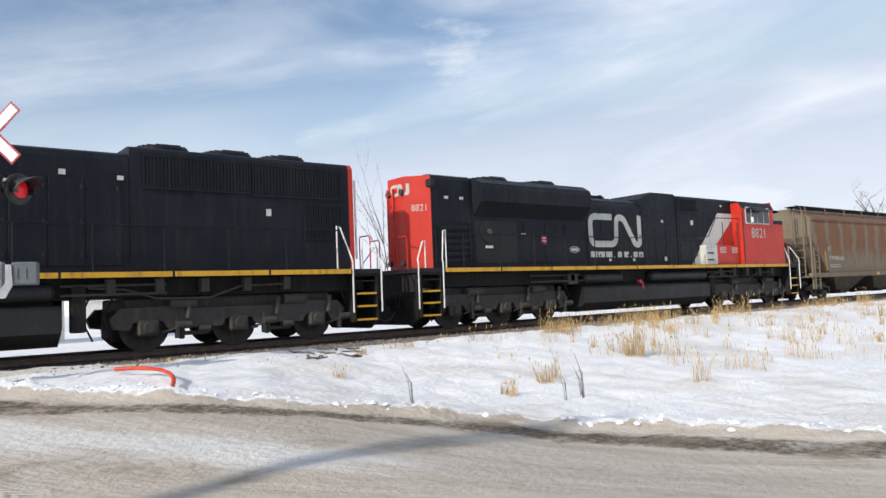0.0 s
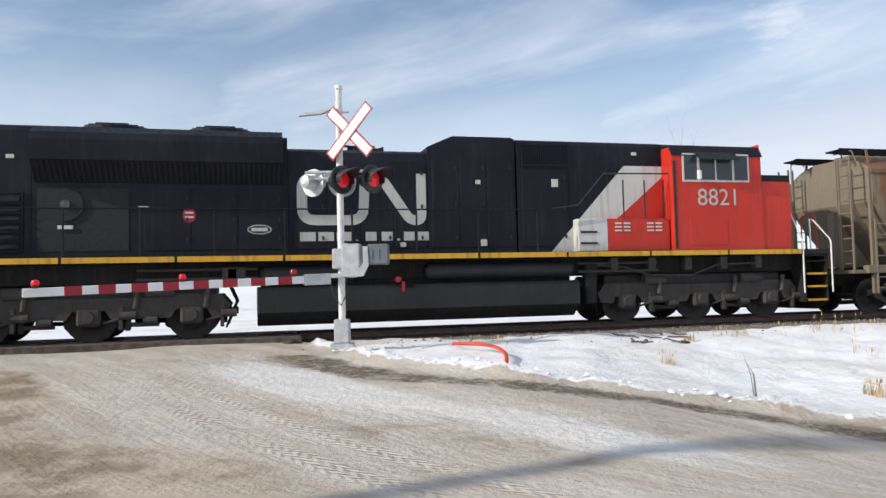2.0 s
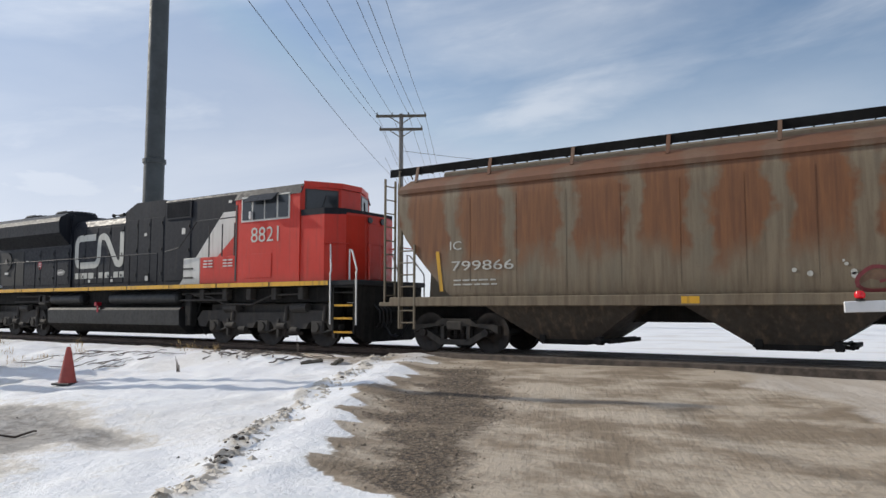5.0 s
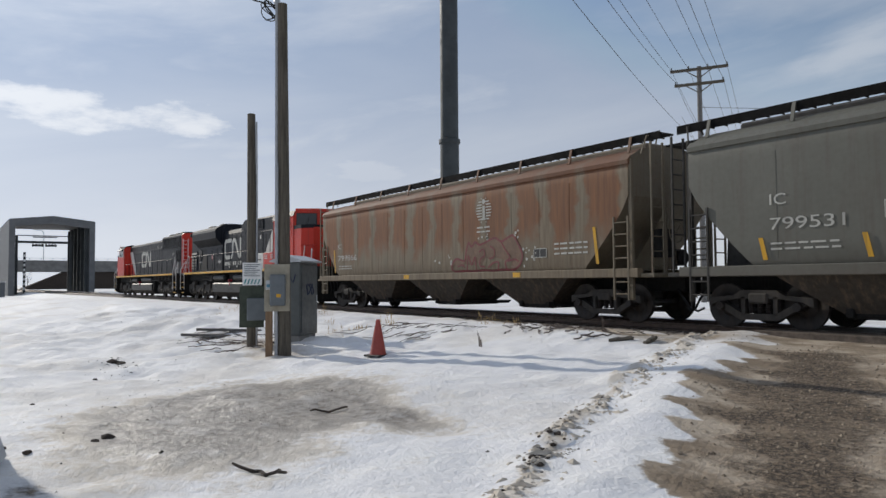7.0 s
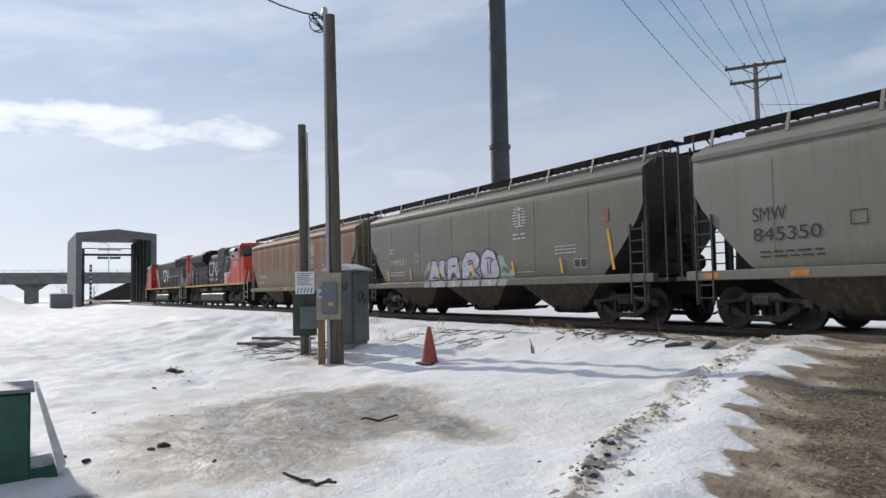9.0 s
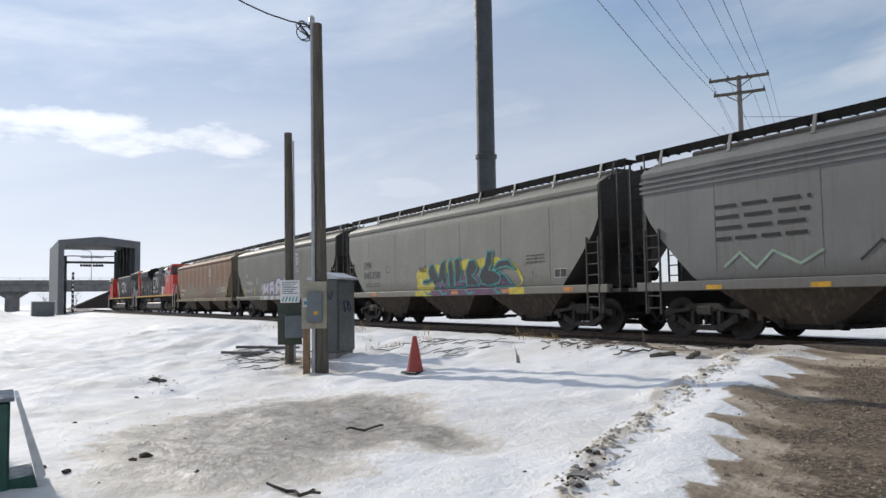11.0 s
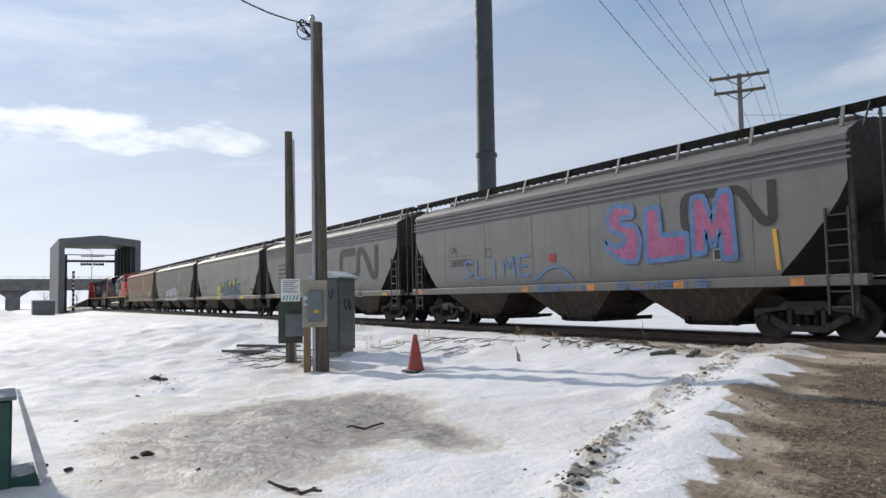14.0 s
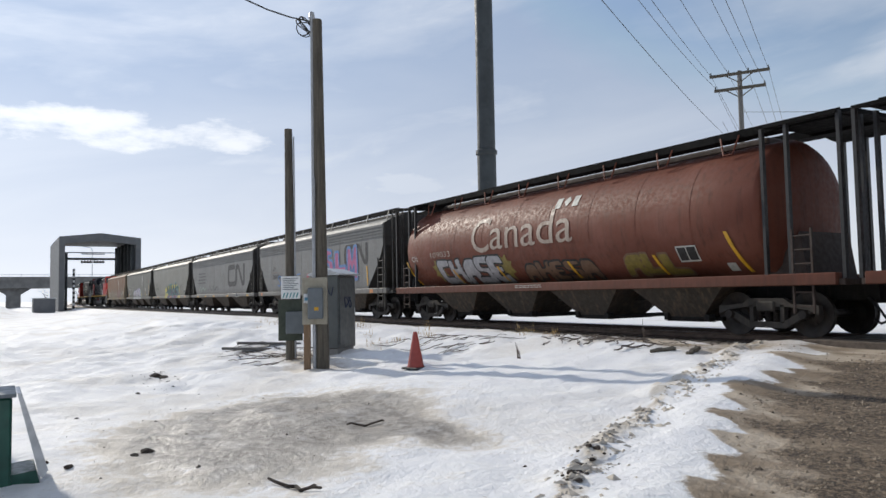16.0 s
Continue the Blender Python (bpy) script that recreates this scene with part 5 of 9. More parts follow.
def clod(x, y, r, mat, label, seed, group):
    q = random.Random(seed)
    s = Shape()
    n = 7
    rows = [(1.0, -0.35), (0.9, 0.10), (0.55, 0.36), (0.12, 0.45)]
    pts = [(r * a * q.uniform(0.7, 1.2) * math.cos(6.283 * i / n), r * a * q.uniform(0.7, 1.2) * math.sin(6.283 * i / n), r * h * q.uniform(0.7, 1.2)) for a, h in rows for i in range(n)]
    F = [(j * n + i, j * n + (i + 1) % n, (j + 1) * n + (i + 1) % n, (j + 1) * n + i) for j in range(3) for i in range(n)] + [tuple(range(3 * n, 4 * n))]
    s.add(pts, F)
    ob = part("clod", s, mat, None, label)
    ob.matrix_basis = pose(x, y, on_ground(x, y), 0, 0, q.uniform(0, 360))
    tagged(ob, category="clod", group=group)


rng = random.Random(31)
for i in range(110):
    y = rng.choice((rng.gauss(4.25, 0.18), rng.gauss(4.05, 0.22), rng.gauss(4.6, 0.4), rng.uniform(2.8, 8.5)))
    clod(float(ridge_at(y)) + rng.gauss(0.02, 0.11), y, 0.010 + 0.032 * rng.random() ** 2, M_SOIL if rng.random() < (0.85 if y < 4.9 else 0.2) else M_TAN_PIECE, "clod of dark soil on the road's snow ridge", i, "ridge clods")
for i in range(80):
    y = rng.uniform(2.6, 12.6)
    clod(float(ridge_at(y)) + rng.gauss(0.0, 0.16), y, 0.010 + 0.042 * rng.random() ** 2, M_TAN_PIECE, "lump of dirty ploughed snow", 200 + i, "snow lumps")
M_CLEAN = plain("clean_snow", (0.80, 0.81, 0.83), 0.8, 0, 0.05, 6, 0.4)
for i in range(100):
    y = rng.uniform(0.5, 10.7)
    clod(float(bank_at(y)) + rng.gauss(0.10, 0.12), y + rng.gauss(0, 0.08), 0.015 + 0.05 * rng.random() ** 2, M_CLEAN, "lump of ploughed snow along the road", 400 + i, "bank lumps")
for i, (x, y, r) in enumerate(((-17.4, 3.0, 0.16), (-17.2, 3.15, 0.12), (11.78, 10.05, 0.13), (-8.3, 1.35, 0.09), (-8.1, 1.2, 0.06), (-7.9, 0.6, 0.05), (-8.3, 0.42, 0.04), (-14.5, 2.2, 0.05), (-12, 1.0, 0.05), (4.3, 12.2, 0.2))):
    clod(x, y, r, M_SOIL, "dark clod lying on the snow", 600 + i, "dark clods")


def make_green_box():
    g = on_ground(-7.7, -0.3)
    t = thing("green_pedestal", "dark green utility box with a grey sloping side flap", "utility box", at=pose(0, 0, 0))
    part("body", Shape().soft_box(-8.15, -7.46, -1.0, 0.12, g - 0.05, 0.19, 0.02), M_GREEN, t)
    part("top", Shape().box(-8.18, -7.43, -1.03, 0.15, 0.193, 0.225), M_CABINET, t)
    part("flap", Shape().prism([(0.155, 0.225), (0.185, 0.225), (0.40, -0.46), (0.36, -0.52), (0.33, -0.50)], -8.05, -7.44, "x"), M_GALV, t, "grey hinged flap")
    part("tray", Shape().prism([(0.122, g - 0.05), (0.34, g), (0.31, g + 0.12), (0.122, g + 0.10)], -8.05, -7.50, "x"), M_GREEN, t)


make_green_box()


def gravel(count, x0, x1, y0, y1, seed):
    """Loose small stones in the thawed gravel beside the snow ridge."""
    rng = np.random.RandomState(seed)
    x, y = rng.uniform(x0, x1, count), rng.uniform(y0, y1, count)
    keep = rng.rand(count) < masks(x, y)[1] * 1.2
    x, y = x[keep], y[keep]
    z = height(x, y)
    r = 0.006 + 0.02 * rng.rand(len(x)) ** 3
    s = Shape()
    for a, b, c, d in zip(x, y, z, r):
        w = rng.uniform(0.6, 1.3, 4)
        t = rng.uniform(0, 6.28)
        p = [(a + d * w[k] * math.cos(t + k * 1.571), b + d * w[k] * math.sin(t + k * 1.571), c - 0.002) for k in range(4)]
        s.add(p + [(a + d * 0.2, b, c + d * w[0] * 0.8)], [(0, 1, 4), (1, 2, 4), (2, 3, 4), (3, 0, 4)])
    part("gravel", s, M_PEBBLE, None, "loose brown gravel on the thawed road edge", kind="stuff")["category"] = "gravel"


def pebble(nt, bsdf):
    q = Nodes(nt)
    g = q.n.new("ShaderNodeNewGeometry").outputs["Random Per Island"]
    q.to(q.mix(g, (0.11, 0.085, 0.062), (0.36, 0.29, 0.21)), bsdf, "Base Color")
    q.to(0.9, bsdf, "Roughness")


M_PEBBLE = material("gravel_stone", pebble)
gravel(22000, -8.0, 1.0, 1.0, 12.0, 41)


def crumbs(name, label, category, mat, count, spots, seed, size):
    """Loose dark bits scattered round the given places."""
    rng = np.random.RandomState(seed)
    s = Shape()
    for _ in range(count):
        cx, cy, rx, ry = spots[rng.randint(len(spots))]
        x, y = rng.normal(cx, rx), rng.normal(cy, ry)
        z = on_ground(x, y)
        d, t = size * (0.3 + rng.rand() ** 3), rng.uniform(0, 6.28)
        long = rng.uniform(1.0, 3.0)
        p = [(x + d * (long * math.cos(a) * math.cos(t) - math.sin(a) * math.sin(t)), y + d * (long * math.cos(a) * math.sin(t) + math.sin(a) * math.cos(t)), z - 0.004) for a in (0.4, 2.0, 3.5, 5.2)]
        s.add(p + [(x, y, z + d * 0.7)], [(0, 1, 4), (1, 2, 4), (2, 3, 4), (3, 0, 4)])
    part(name, s, mat, None, label, kind="stuff")["category"] = category


crumbs("soil_crumbs", "crumbs of dark soil and bark on the snow", "soil", M_SOIL, 900,
       ((6.4, 11.3, 0.9, 0.35), (8.5, 11.0, 1.6, 0.5), (11.5, 10.7, 1.6, 0.5), (15.0, 11.0, 2.0, 0.5), (-9.8, 11.2, 1.5, 0.5), (-12.0, 10.6, 1.8, 0.5), (-18.0, 6.6, 1.4, 0.5), (-16.5, 2.9, 1.2, 0.3), (-9.0, 2.2, 2.2, 0.9), (-24, 5.5, 5.0, 1.2)), 51, 0.02)
crumbs("snow_crumbs", "crumbs of dirty ploughed snow along the ridge", "snow", M_TAN_PIECE, 900, [(float(ridge_at(y)) + 0.02, y, 0.12, 0.16) for y in np.arange(2.4, 12.8, 0.2)], 53, 0.035)
crumbs("straw_litter", "flattened brown straw litter beside the signal base", "straw", M_STRAW, 500, ((6.0, 10.7, 0.5, 0.25), (7.2, 11.3, 1.0, 0.25), (-10.3, 11.3, 1.2, 0.4), (-17.8, 6.7, 1.0, 0.3)), 52, 0.012)


# ---- lettering and painted marks ----
def stroke(path, w, z_off=0.0):
    """Outline quads of a thick line through (x, z) points, mitred."""
    P = [Vector(p) for p in path]
    quads = []
    L, R = [], []
    for i, p in enumerate(P):
        a = (P[i] - P[i - 1]).normalized() if i else None
        b = (P[i + 1] - P[i]).normalized() if i < len(P) - 1 else None
        d = ((a or b) + (b or a)).normalized()
        n = Vector((-d.y, d.x))
        k = 1.0 / max(0.55, n.dot(Vector((-(a or b).y, (a or b).x))))
        L.append(p + n * w / 2 * k), R.append(p - n * w / 2 * k)
    for i in range(len(P) - 1):
        quads.append((L[i], L[i + 1], R[i + 1], R[i]))
    return quads


def rounded(path, r, steps=4):
    """A path with its corners rounded off."""
    P = [Vector(p) for p in path]
    out = [P[0]]
    for i in range(1, len(P) - 1):
        a, b = (P[i - 1] - P[i]), (P[i + 1] - P[i])
        q = min(r, a.length * 0.48, b.length * 0.48)
        p0, p1 = P[i] + a.normalized() * q, P[i] + b.normalized() * q
        for k in range(steps + 1):
            u = k / steps
            out.append(p0 * (1 - u) ** 2 + P[i] * 2 * u * (1 - u) + p1 * u * u)
    return out + [P[-1]]


def flat_side(hw):
    return lambda z: hw


def decal(polys, surf, lift, step=0.0):
    """Painted polygons of (x, z) laid on the camera's side of a body of half width surf(z)."""
    if surf(1.5) < 1.45:      # a round barrel: cut the paint into narrow level strips that follow it
        cut = []
        for poly in polys:
            bm = bmesh.new()
            f = bm.faces.new([bm.verts.new((p[0], p[1], 0)) for p in poly])
            lo, hi = min(p[1] for p in poly), max(p[1] for p in poly)
            k = math.ceil(lo / 0.07)
            while k * 0.07 < hi:
                bmesh.ops.bisect_plane(bm, geom=bm.verts[:] + bm.edges[:] + bm.faces[:], plane_co=(0, k * 0.07, 0), plane_no=(0, 1, 0))
                k += 1
            cut += [[(v.co.x, v.co.y) for v in g.verts] for g in bm.faces]
            bm.free()
        polys, step = cut, step * 0.3
    s = Shape()
    for i, poly in enumerate(polys):
        s.add([(p[0], -(surf(p[1]) + lift + step * i), p[1]) for p in poly], [tuple(range(len(poly)))])
    return s


def text_polys(words, x0, x1, z0, z1):
    """Letters of the built-in font as polygons that fill a box."""
    cu = bpy.data.curves.new("letters", "FONT")
    cu.body, cu.fill_mode = words, "FRONT"
    ob = bpy.data.objects.new("letters", cu)
    me = bpy.data.meshes.new_from_object(ob)
    bm = bmesh.new()
    bm.from_mesh(me)
    xs, ys = [v.co.x for v in bm.verts], [v.co.y for v in bm.verts]
    lo, hi, bo, to = min(xs), max(xs), min(ys), max(ys)
    for v in bm.verts:
        v.co = Vector((x0 + (v.co.x - lo) / (hi - lo) * (x1 - x0), z0 + (v.co.y - bo) / (to - bo) * (z1 - z0), 0))
    if z1 - z0 > 0.6:
        for k in range(1, 9):
            bmesh.ops.bisect_plane(bm, geom=bm.verts[:] + bm.edges[:] + bm.faces[:], plane_co=(0, z0 + (z1 - z0) * k / 9, 0), plane_no=(0, 1, 0))
    polys = [[(v.co.x, v.co.y) for v in f.verts] for f in bm.faces]
    bm.free()
    bpy.data.objects.remove(ob)
    bpy.data.curves.remove(cu)
    bpy.data.meshes.remove(me)
    return polys


def ribbon_emblem(x0, x1, z0, z1, w):
    """The railway's ribbon emblem, drawn as one bent band."""
    W, H, h = x1 - x0, z1 - z0, w / 2
    path = [(0.43, 1), (0.0, 1), (0.0, 0), (0.50, 0), (0.52, 1), (0.66, 1), (0.90, 0), (1.0, 0.0), (1.0, 1.12)]
    pts = [(x0 + h + (W - w) * u, min(z1, z0 + h + (H - w) * v)) for u, v in path]
    return rounded(pts, 0.24 * H, 5)


GLYPHS = {
    "S": [[(0.95, 0.85), (0.5, 1), (0.1, 0.78), (0.5, 0.5), (0.9, 0.25), (0.5, 0), (0.05, 0.15)]],
    "L": [[(0.15, 1), (0.1, 0.05), (0.95, 0.05)]],
    "M": [[(0.05, 0), (0.15, 1), (0.5, 0.35), (0.85, 1), (0.95, 0)]],
    "E": [[(0.9, 0.95), (0.15, 0.95), (0.1, 0.05), (0.9, 0.05)], [(0.15, 0.5), (0.75, 0.5)]],
    "I": [[(0.5, 0), (0.5, 1)]],
}
BLOCKS = {
    "C": [(0, 0.15), (0, 0.85), (0.15, 1), (0.95, 1), (0.95, 0.70), (0.36, 0.70), (0.36, 0.32), (0.95, 0.32), (0.95, 0), (0.15, 0)],
    "H": [(0, 0), (0, 1), (0.36, 1), (0.36, 0.64), (0.64, 0.64), (0.64, 1), (1, 1), (1, 0), (0.64, 0), (0.64, 0.36), (0.36, 0.36), (0.36, 0)],
    "A": [(0, 0), (0.1, 0.8), (0.3, 1), (0.8, 1), (1, 0.8), (1, 0), (0.68, 0), (0.66, 0.3), (0.36, 0.3), (0.34, 0)],
    "S": [(0, 0), (0, 0.3), (0.6, 0.3), (0.6, 0.38), (0.1, 0.45), (0, 0.6), (0, 0.85), (0.15, 1), (1, 1), (1, 0.72), (0.4, 0.72), (0.4, 0.64), (0.9, 0.58), (1, 0.42), (1, 0.15), (0.85, 0)],
    "E": [(0, 0.1), (0, 0.9), (0.2, 1), (0.9, 1), (0.95, 0.7), (0.4, 0.7), (0.4, 0.6), (0.8, 0.6), (0.8, 0.4), (0.4, 0.4), (0.4, 0.3), (0.95, 0.3), (0.95, 0), (0.2, 0)],
    "L": [(0, 0), (0, 1), (0.4, 1), (0.4, 0.3), (1, 0.3), (1, 0)],
}


def strip(path, w, surf, lift, closed=False):
    """One joined painted line through (x, z) points on the camera's side of a body."""
    P = [Vector(p) for p in path]
    n = len(P)
    s = Shape()
    pts = []
    for i, p in enumerate(P):
        a = (p - P[i - 1]).normalized() if closed or i else None
        b = (P[(i + 1) % n] - p).normalized() if closed or i < n - 1 else None
        d = ((a or b) + (b or a))
        d = d.normalized() if d.length > 1e-6 else a
        m = Vector((-d.y, d.x))
        k = min(1.8, 1.0 / max(0.3, m.dot(Vector((-(a or b).y, (a or b).x)))))
        for q in (p + m * w / 2 * k, p - m * w / 2 * k):
            pts.append((q.x, -(surf(q.y) + lift), q.y))
    s.add(pts, [(2 * i, 2 * ((i + 1) % n), 2 * ((i + 1) % n) + 1, 2 * i + 1) for i in range(n if closed else n - 1)])
    return s


def dense(path, step, closed=True):
    """The same path with points no further apart than step."""
    out = []
    n = len(path)
    for i in range(n if closed else n - 1):
        a, b = Vector(path[i]), Vector(path[(i + 1) % n])
        k = max(1, int((b - a).length / step))
        out += [a.lerp(b, q / k) for q in range(k)]
    return out if closed else out + [Vector(path[-1])]


def soft_ring(path, r):
    """A closed outline with its corners rounded off."""
    P = [Vector(p) for p in path]
    n, out = len(P), []
    for i, p in enumerate(P):
        a, b = P[i - 1] - p, P[(i + 1) % n] - p
        q0, q1 = min(r, a.length * 0.45), min(r, b.length * 0.45)
        p0, p1 = p + a.normalized() * q0, p + b.normalized() * q1
        out += [p0 * (1 - u) ** 2 + p * 2 * u * (1 - u) + p1 * u * u for u in (0.0, 0.5, 1.0)]
    return out


def spray_letter(car, surf, path, fill, line, w, layer=0, r=0.08, label=""):
    """One sprayed letter: a filled shape and a line round it."""
    ring = soft_ring(path, r)
    lift = 0.016 + 0.0016 * layer
    body = part("spray_letter", decal([ring], surf, lift), fill, car, label) if fill else None
    part("letter_outline", strip(dense(ring, 0.12), w, surf, lift + 0.0008, True), line, body or car)
    return body


def spray_blocks(car, surf, x0, x1, z0, z1, word, fill, line, w, seed=0, r=0.06, label=""):
    rng = random.Random(seed)
    step = (x1 - x0) / len(word)
    for i, ch in enumerate(word):
        lean, up, grow = rng.uniform(-0.12, 0.12), rng.uniform(-0.05, 0.05), rng.uniform(0.96, 1.14)
        path = []
        for u, v in BLOCKS[ch]:
            v2 = v + rng.uniform(-0.04, 0.04)
            path.append((x0 + step * (i + (u + rng.uniform(-0.03, 0.03)) * grow) + lean * (v2 - 0.5), z0 + (z1 - z0) * max(0.0, v2 + up)))
        spray_letter(car, surf, path, fill, line, w, i, r, label)


def spray_patch(car, surf, path, mat, layer=0, r=0.15):
    part("spray_cloud", decal([soft_ring(path, r)], surf, 0.009 + 0.001 * layer), mat, car)


def scrawl(car, surf, x0, x1, z0, z1, word, line, w, seed=0):
    """Thin sprayed handwriting, a line a letter."""
    rng = random.Random(seed)
    step = (x1 - x0) / len(word)
    for i, ch in enumerate(word):
        for path in GLYPHS[ch]:
            pts = [(x0 + step * (i + 0.06 + 0.86 * u), z0 + (z1 - z0) * (v + rng.uniform(-0.06, 0.06))) for u, v in path]
            part("spray_line", strip(dense(rounded(pts, 0.12 * (z1 - z0), 3), 0.15, False), w, surf, 0.014), line, car)


def lettering(car, words, x0, x1, z0, z1, surf, lift, mat, label=""):
    """Readable letters or digits, each a part of its own."""
    groups = []
    for poly in text_polys(words, x0, x1, z0, z1):
        keys = {(round(p[0], 4), round(p[1], 4)) for p in poly}
        hit = [g for g in groups if g[0] & keys]
        for g in hit:
            groups.remove(g)
        groups.append((keys.union(*[g[0] for g in hit]), [poly] + [q for g in hit for q in g[1]]))
    for keys, polys in groups:
        part("digit" if words[0].isdigit() else "letter", decal(polys, surf, lift), mat, car, label)


def bars(x0, x1, z0, z1, rows, words, seed):
    """Rows of plain bars where small print cannot be read."""
    rng = random.Random(seed)
    out = []
    for r in range(rows):
        z = z1 - (z1 - z0) * (r + 0.5) / rows
        h = (z1 - z0) / rows * 0.17
        x = x0
        while x < x1 - 0.03:
            w = min(x1 - x, (x1 - x0) / words * rng.uniform(0.6, 1.1))
            out.append([(x, z - h), (x + w * 0.8, z - h), (x + w * 0.8, z + h), (x, z + h)])
            x += w
    return out


def rect(x0, x1, z0, z1):
    return [(x0, z0), (x1, z0), (x1, z1), (x0, z1)]


M_SPRAY = {k: plain("spray_" + k, c, 0.55, 0, 0.2, 6, 0) for k, c in dict(
    maroon=(0.16, 0.025, 0.03), lilac=(0.42, 0.40, 0.48), white=(0.66, 0.66, 0.68), violet=(0.04, 0.024, 0.065), green=(0.24, 0.33, 0.25), yellow=(0.48, 0.385, 0.035), teal=(0.018, 0.22, 0.21),
    navy=(0.007, 0.009, 0.015), pink=(0.33, 0.08, 0.19), blue=(0.07, 0.16, 0.34), olive=(0.20, 0.15, 0.03), silver=(0.34, 0.33, 0.34), black=(0.015, 0.013, 0.012), rust=(0.20, 0.075, 0.04), umber=(0.15, 0.085, 0.05), orange=(0.52, 0.20, 0.05), plum=(0.10, 0.045, 0.10)).items()}

# ---- running gear ----
WHEELSETS = []


def wheelset_mesh(r):
    s = Shape()
    for side in (-1, 1):
        m = Matrix.Rotation(math.pi / 2, 4, "X")
        y = side * 0.7535
        rows = [(0.09, -0.09), (0.16, -0.075), (r * 0.55, -0.02), (r * 0.80, -0.045), (r * 0.82, -0.065), (r, -0.065), (r * 0.998, 0.045), (r + 0.026, 0.055), (r + 0.026, 0.085), (r * 0.8, 0.085), (r * 0.5, 0.03), (0.15, 0.075), (0.09, 0.09)]
        s.lathe([(a, b * (1 if side > 0 else -1) * -1) for a, b in rows], 28, Matrix.Translation((0, y, 0)) @ m)
    s.rod((0, -0.95, 0), (0, 0.95, 0), 0.085, n=10)
    s.box(-0.03, 0.03, -0.83, -0.82, r * 0.35, r * 0.5)
    return s


WHEELS = {r: wheelset_mesh(r).mesh("wheelset", True) for r in (0.46, 0.53)}
for me in WHEELS.values():
    me.materials.append(M_WHEEL)


def add_wheelset(parent, x, r):
    o = new("wheelset", WHEELS[r])
    o.parent = parent
    o.matrix_basis = Matrix.Translation((x, 0, r))
    WHEELSETS.append((o, x, r))


def freight_truck(car, x):
    """Three-piece truck with two wheelsets."""
    truck = part("truck", Shape().soft_box(-0.22, 0.22, -1.12, 1.12, 0.52, 0.74, 0.03), M_TRUCK, car, "cast steel freight truck")
    truck.matrix_basis = Matrix.Translation((x, 0, 0))
    for side in (-1, 1):
        fr = Shape()
        y0, y1 = side * 0.93, side * 1.08
        # upper and lower chords with an open window either side of the springs
        fr.prism([(-1.20, 0.45), (-1.20, 0.64), (-0.60, 0.68), (-0.42, 0.80), (0.42, 0.80), (0.60, 0.68), (1.20, 0.64), (1.20, 0.45), (0.95, 0.56), (0.5, 0.62), (-0.5, 0.62), (-0.95, 0.56)], y0, y1)
        fr.prism([(-1.05, 0.50), (-0.88, 0.56), (-0.38, 0.30), (0.38, 0.30), (0.88, 0.56), (1.05, 0.50), (0.45, 0.17), (-0.45, 0.17)], y0, y1)
        for q in (-0.40, 0.34):
            fr.prism([(q, 0.28), (q + 0.09, 0.28), (q + 0.09, 0.66), (q, 0.66)], y0, y1)
        part("side_frame", fr, M_TRUCK, truck)
    for side in (-1, 1):
        for k in (-0.2, 0.0, 0.2):
            s = Shape()
            for j in range(5):
                s.lathe([(0.055, 0.31 + 0.042 * j), (0.075, 0.33 + 0.042 * j), (0.055, 0.35 + 0.042 * j)], 8, Matrix.Translation((k, side * 1.0, 0)))
            part("spring", s, M_WHEEL, truck)
        for k in (-0.89, 0.89):
            part("bearing_cap", Shape().rod((k, side * 1.0, 0.46), (k, side * 1.16, 0.46), 0.11, 0.09, 12), M_WHEEL, truck)
    for k in (-0.89, 0.89):
        add_wheelset(truck, k, 0.46)
    return truck


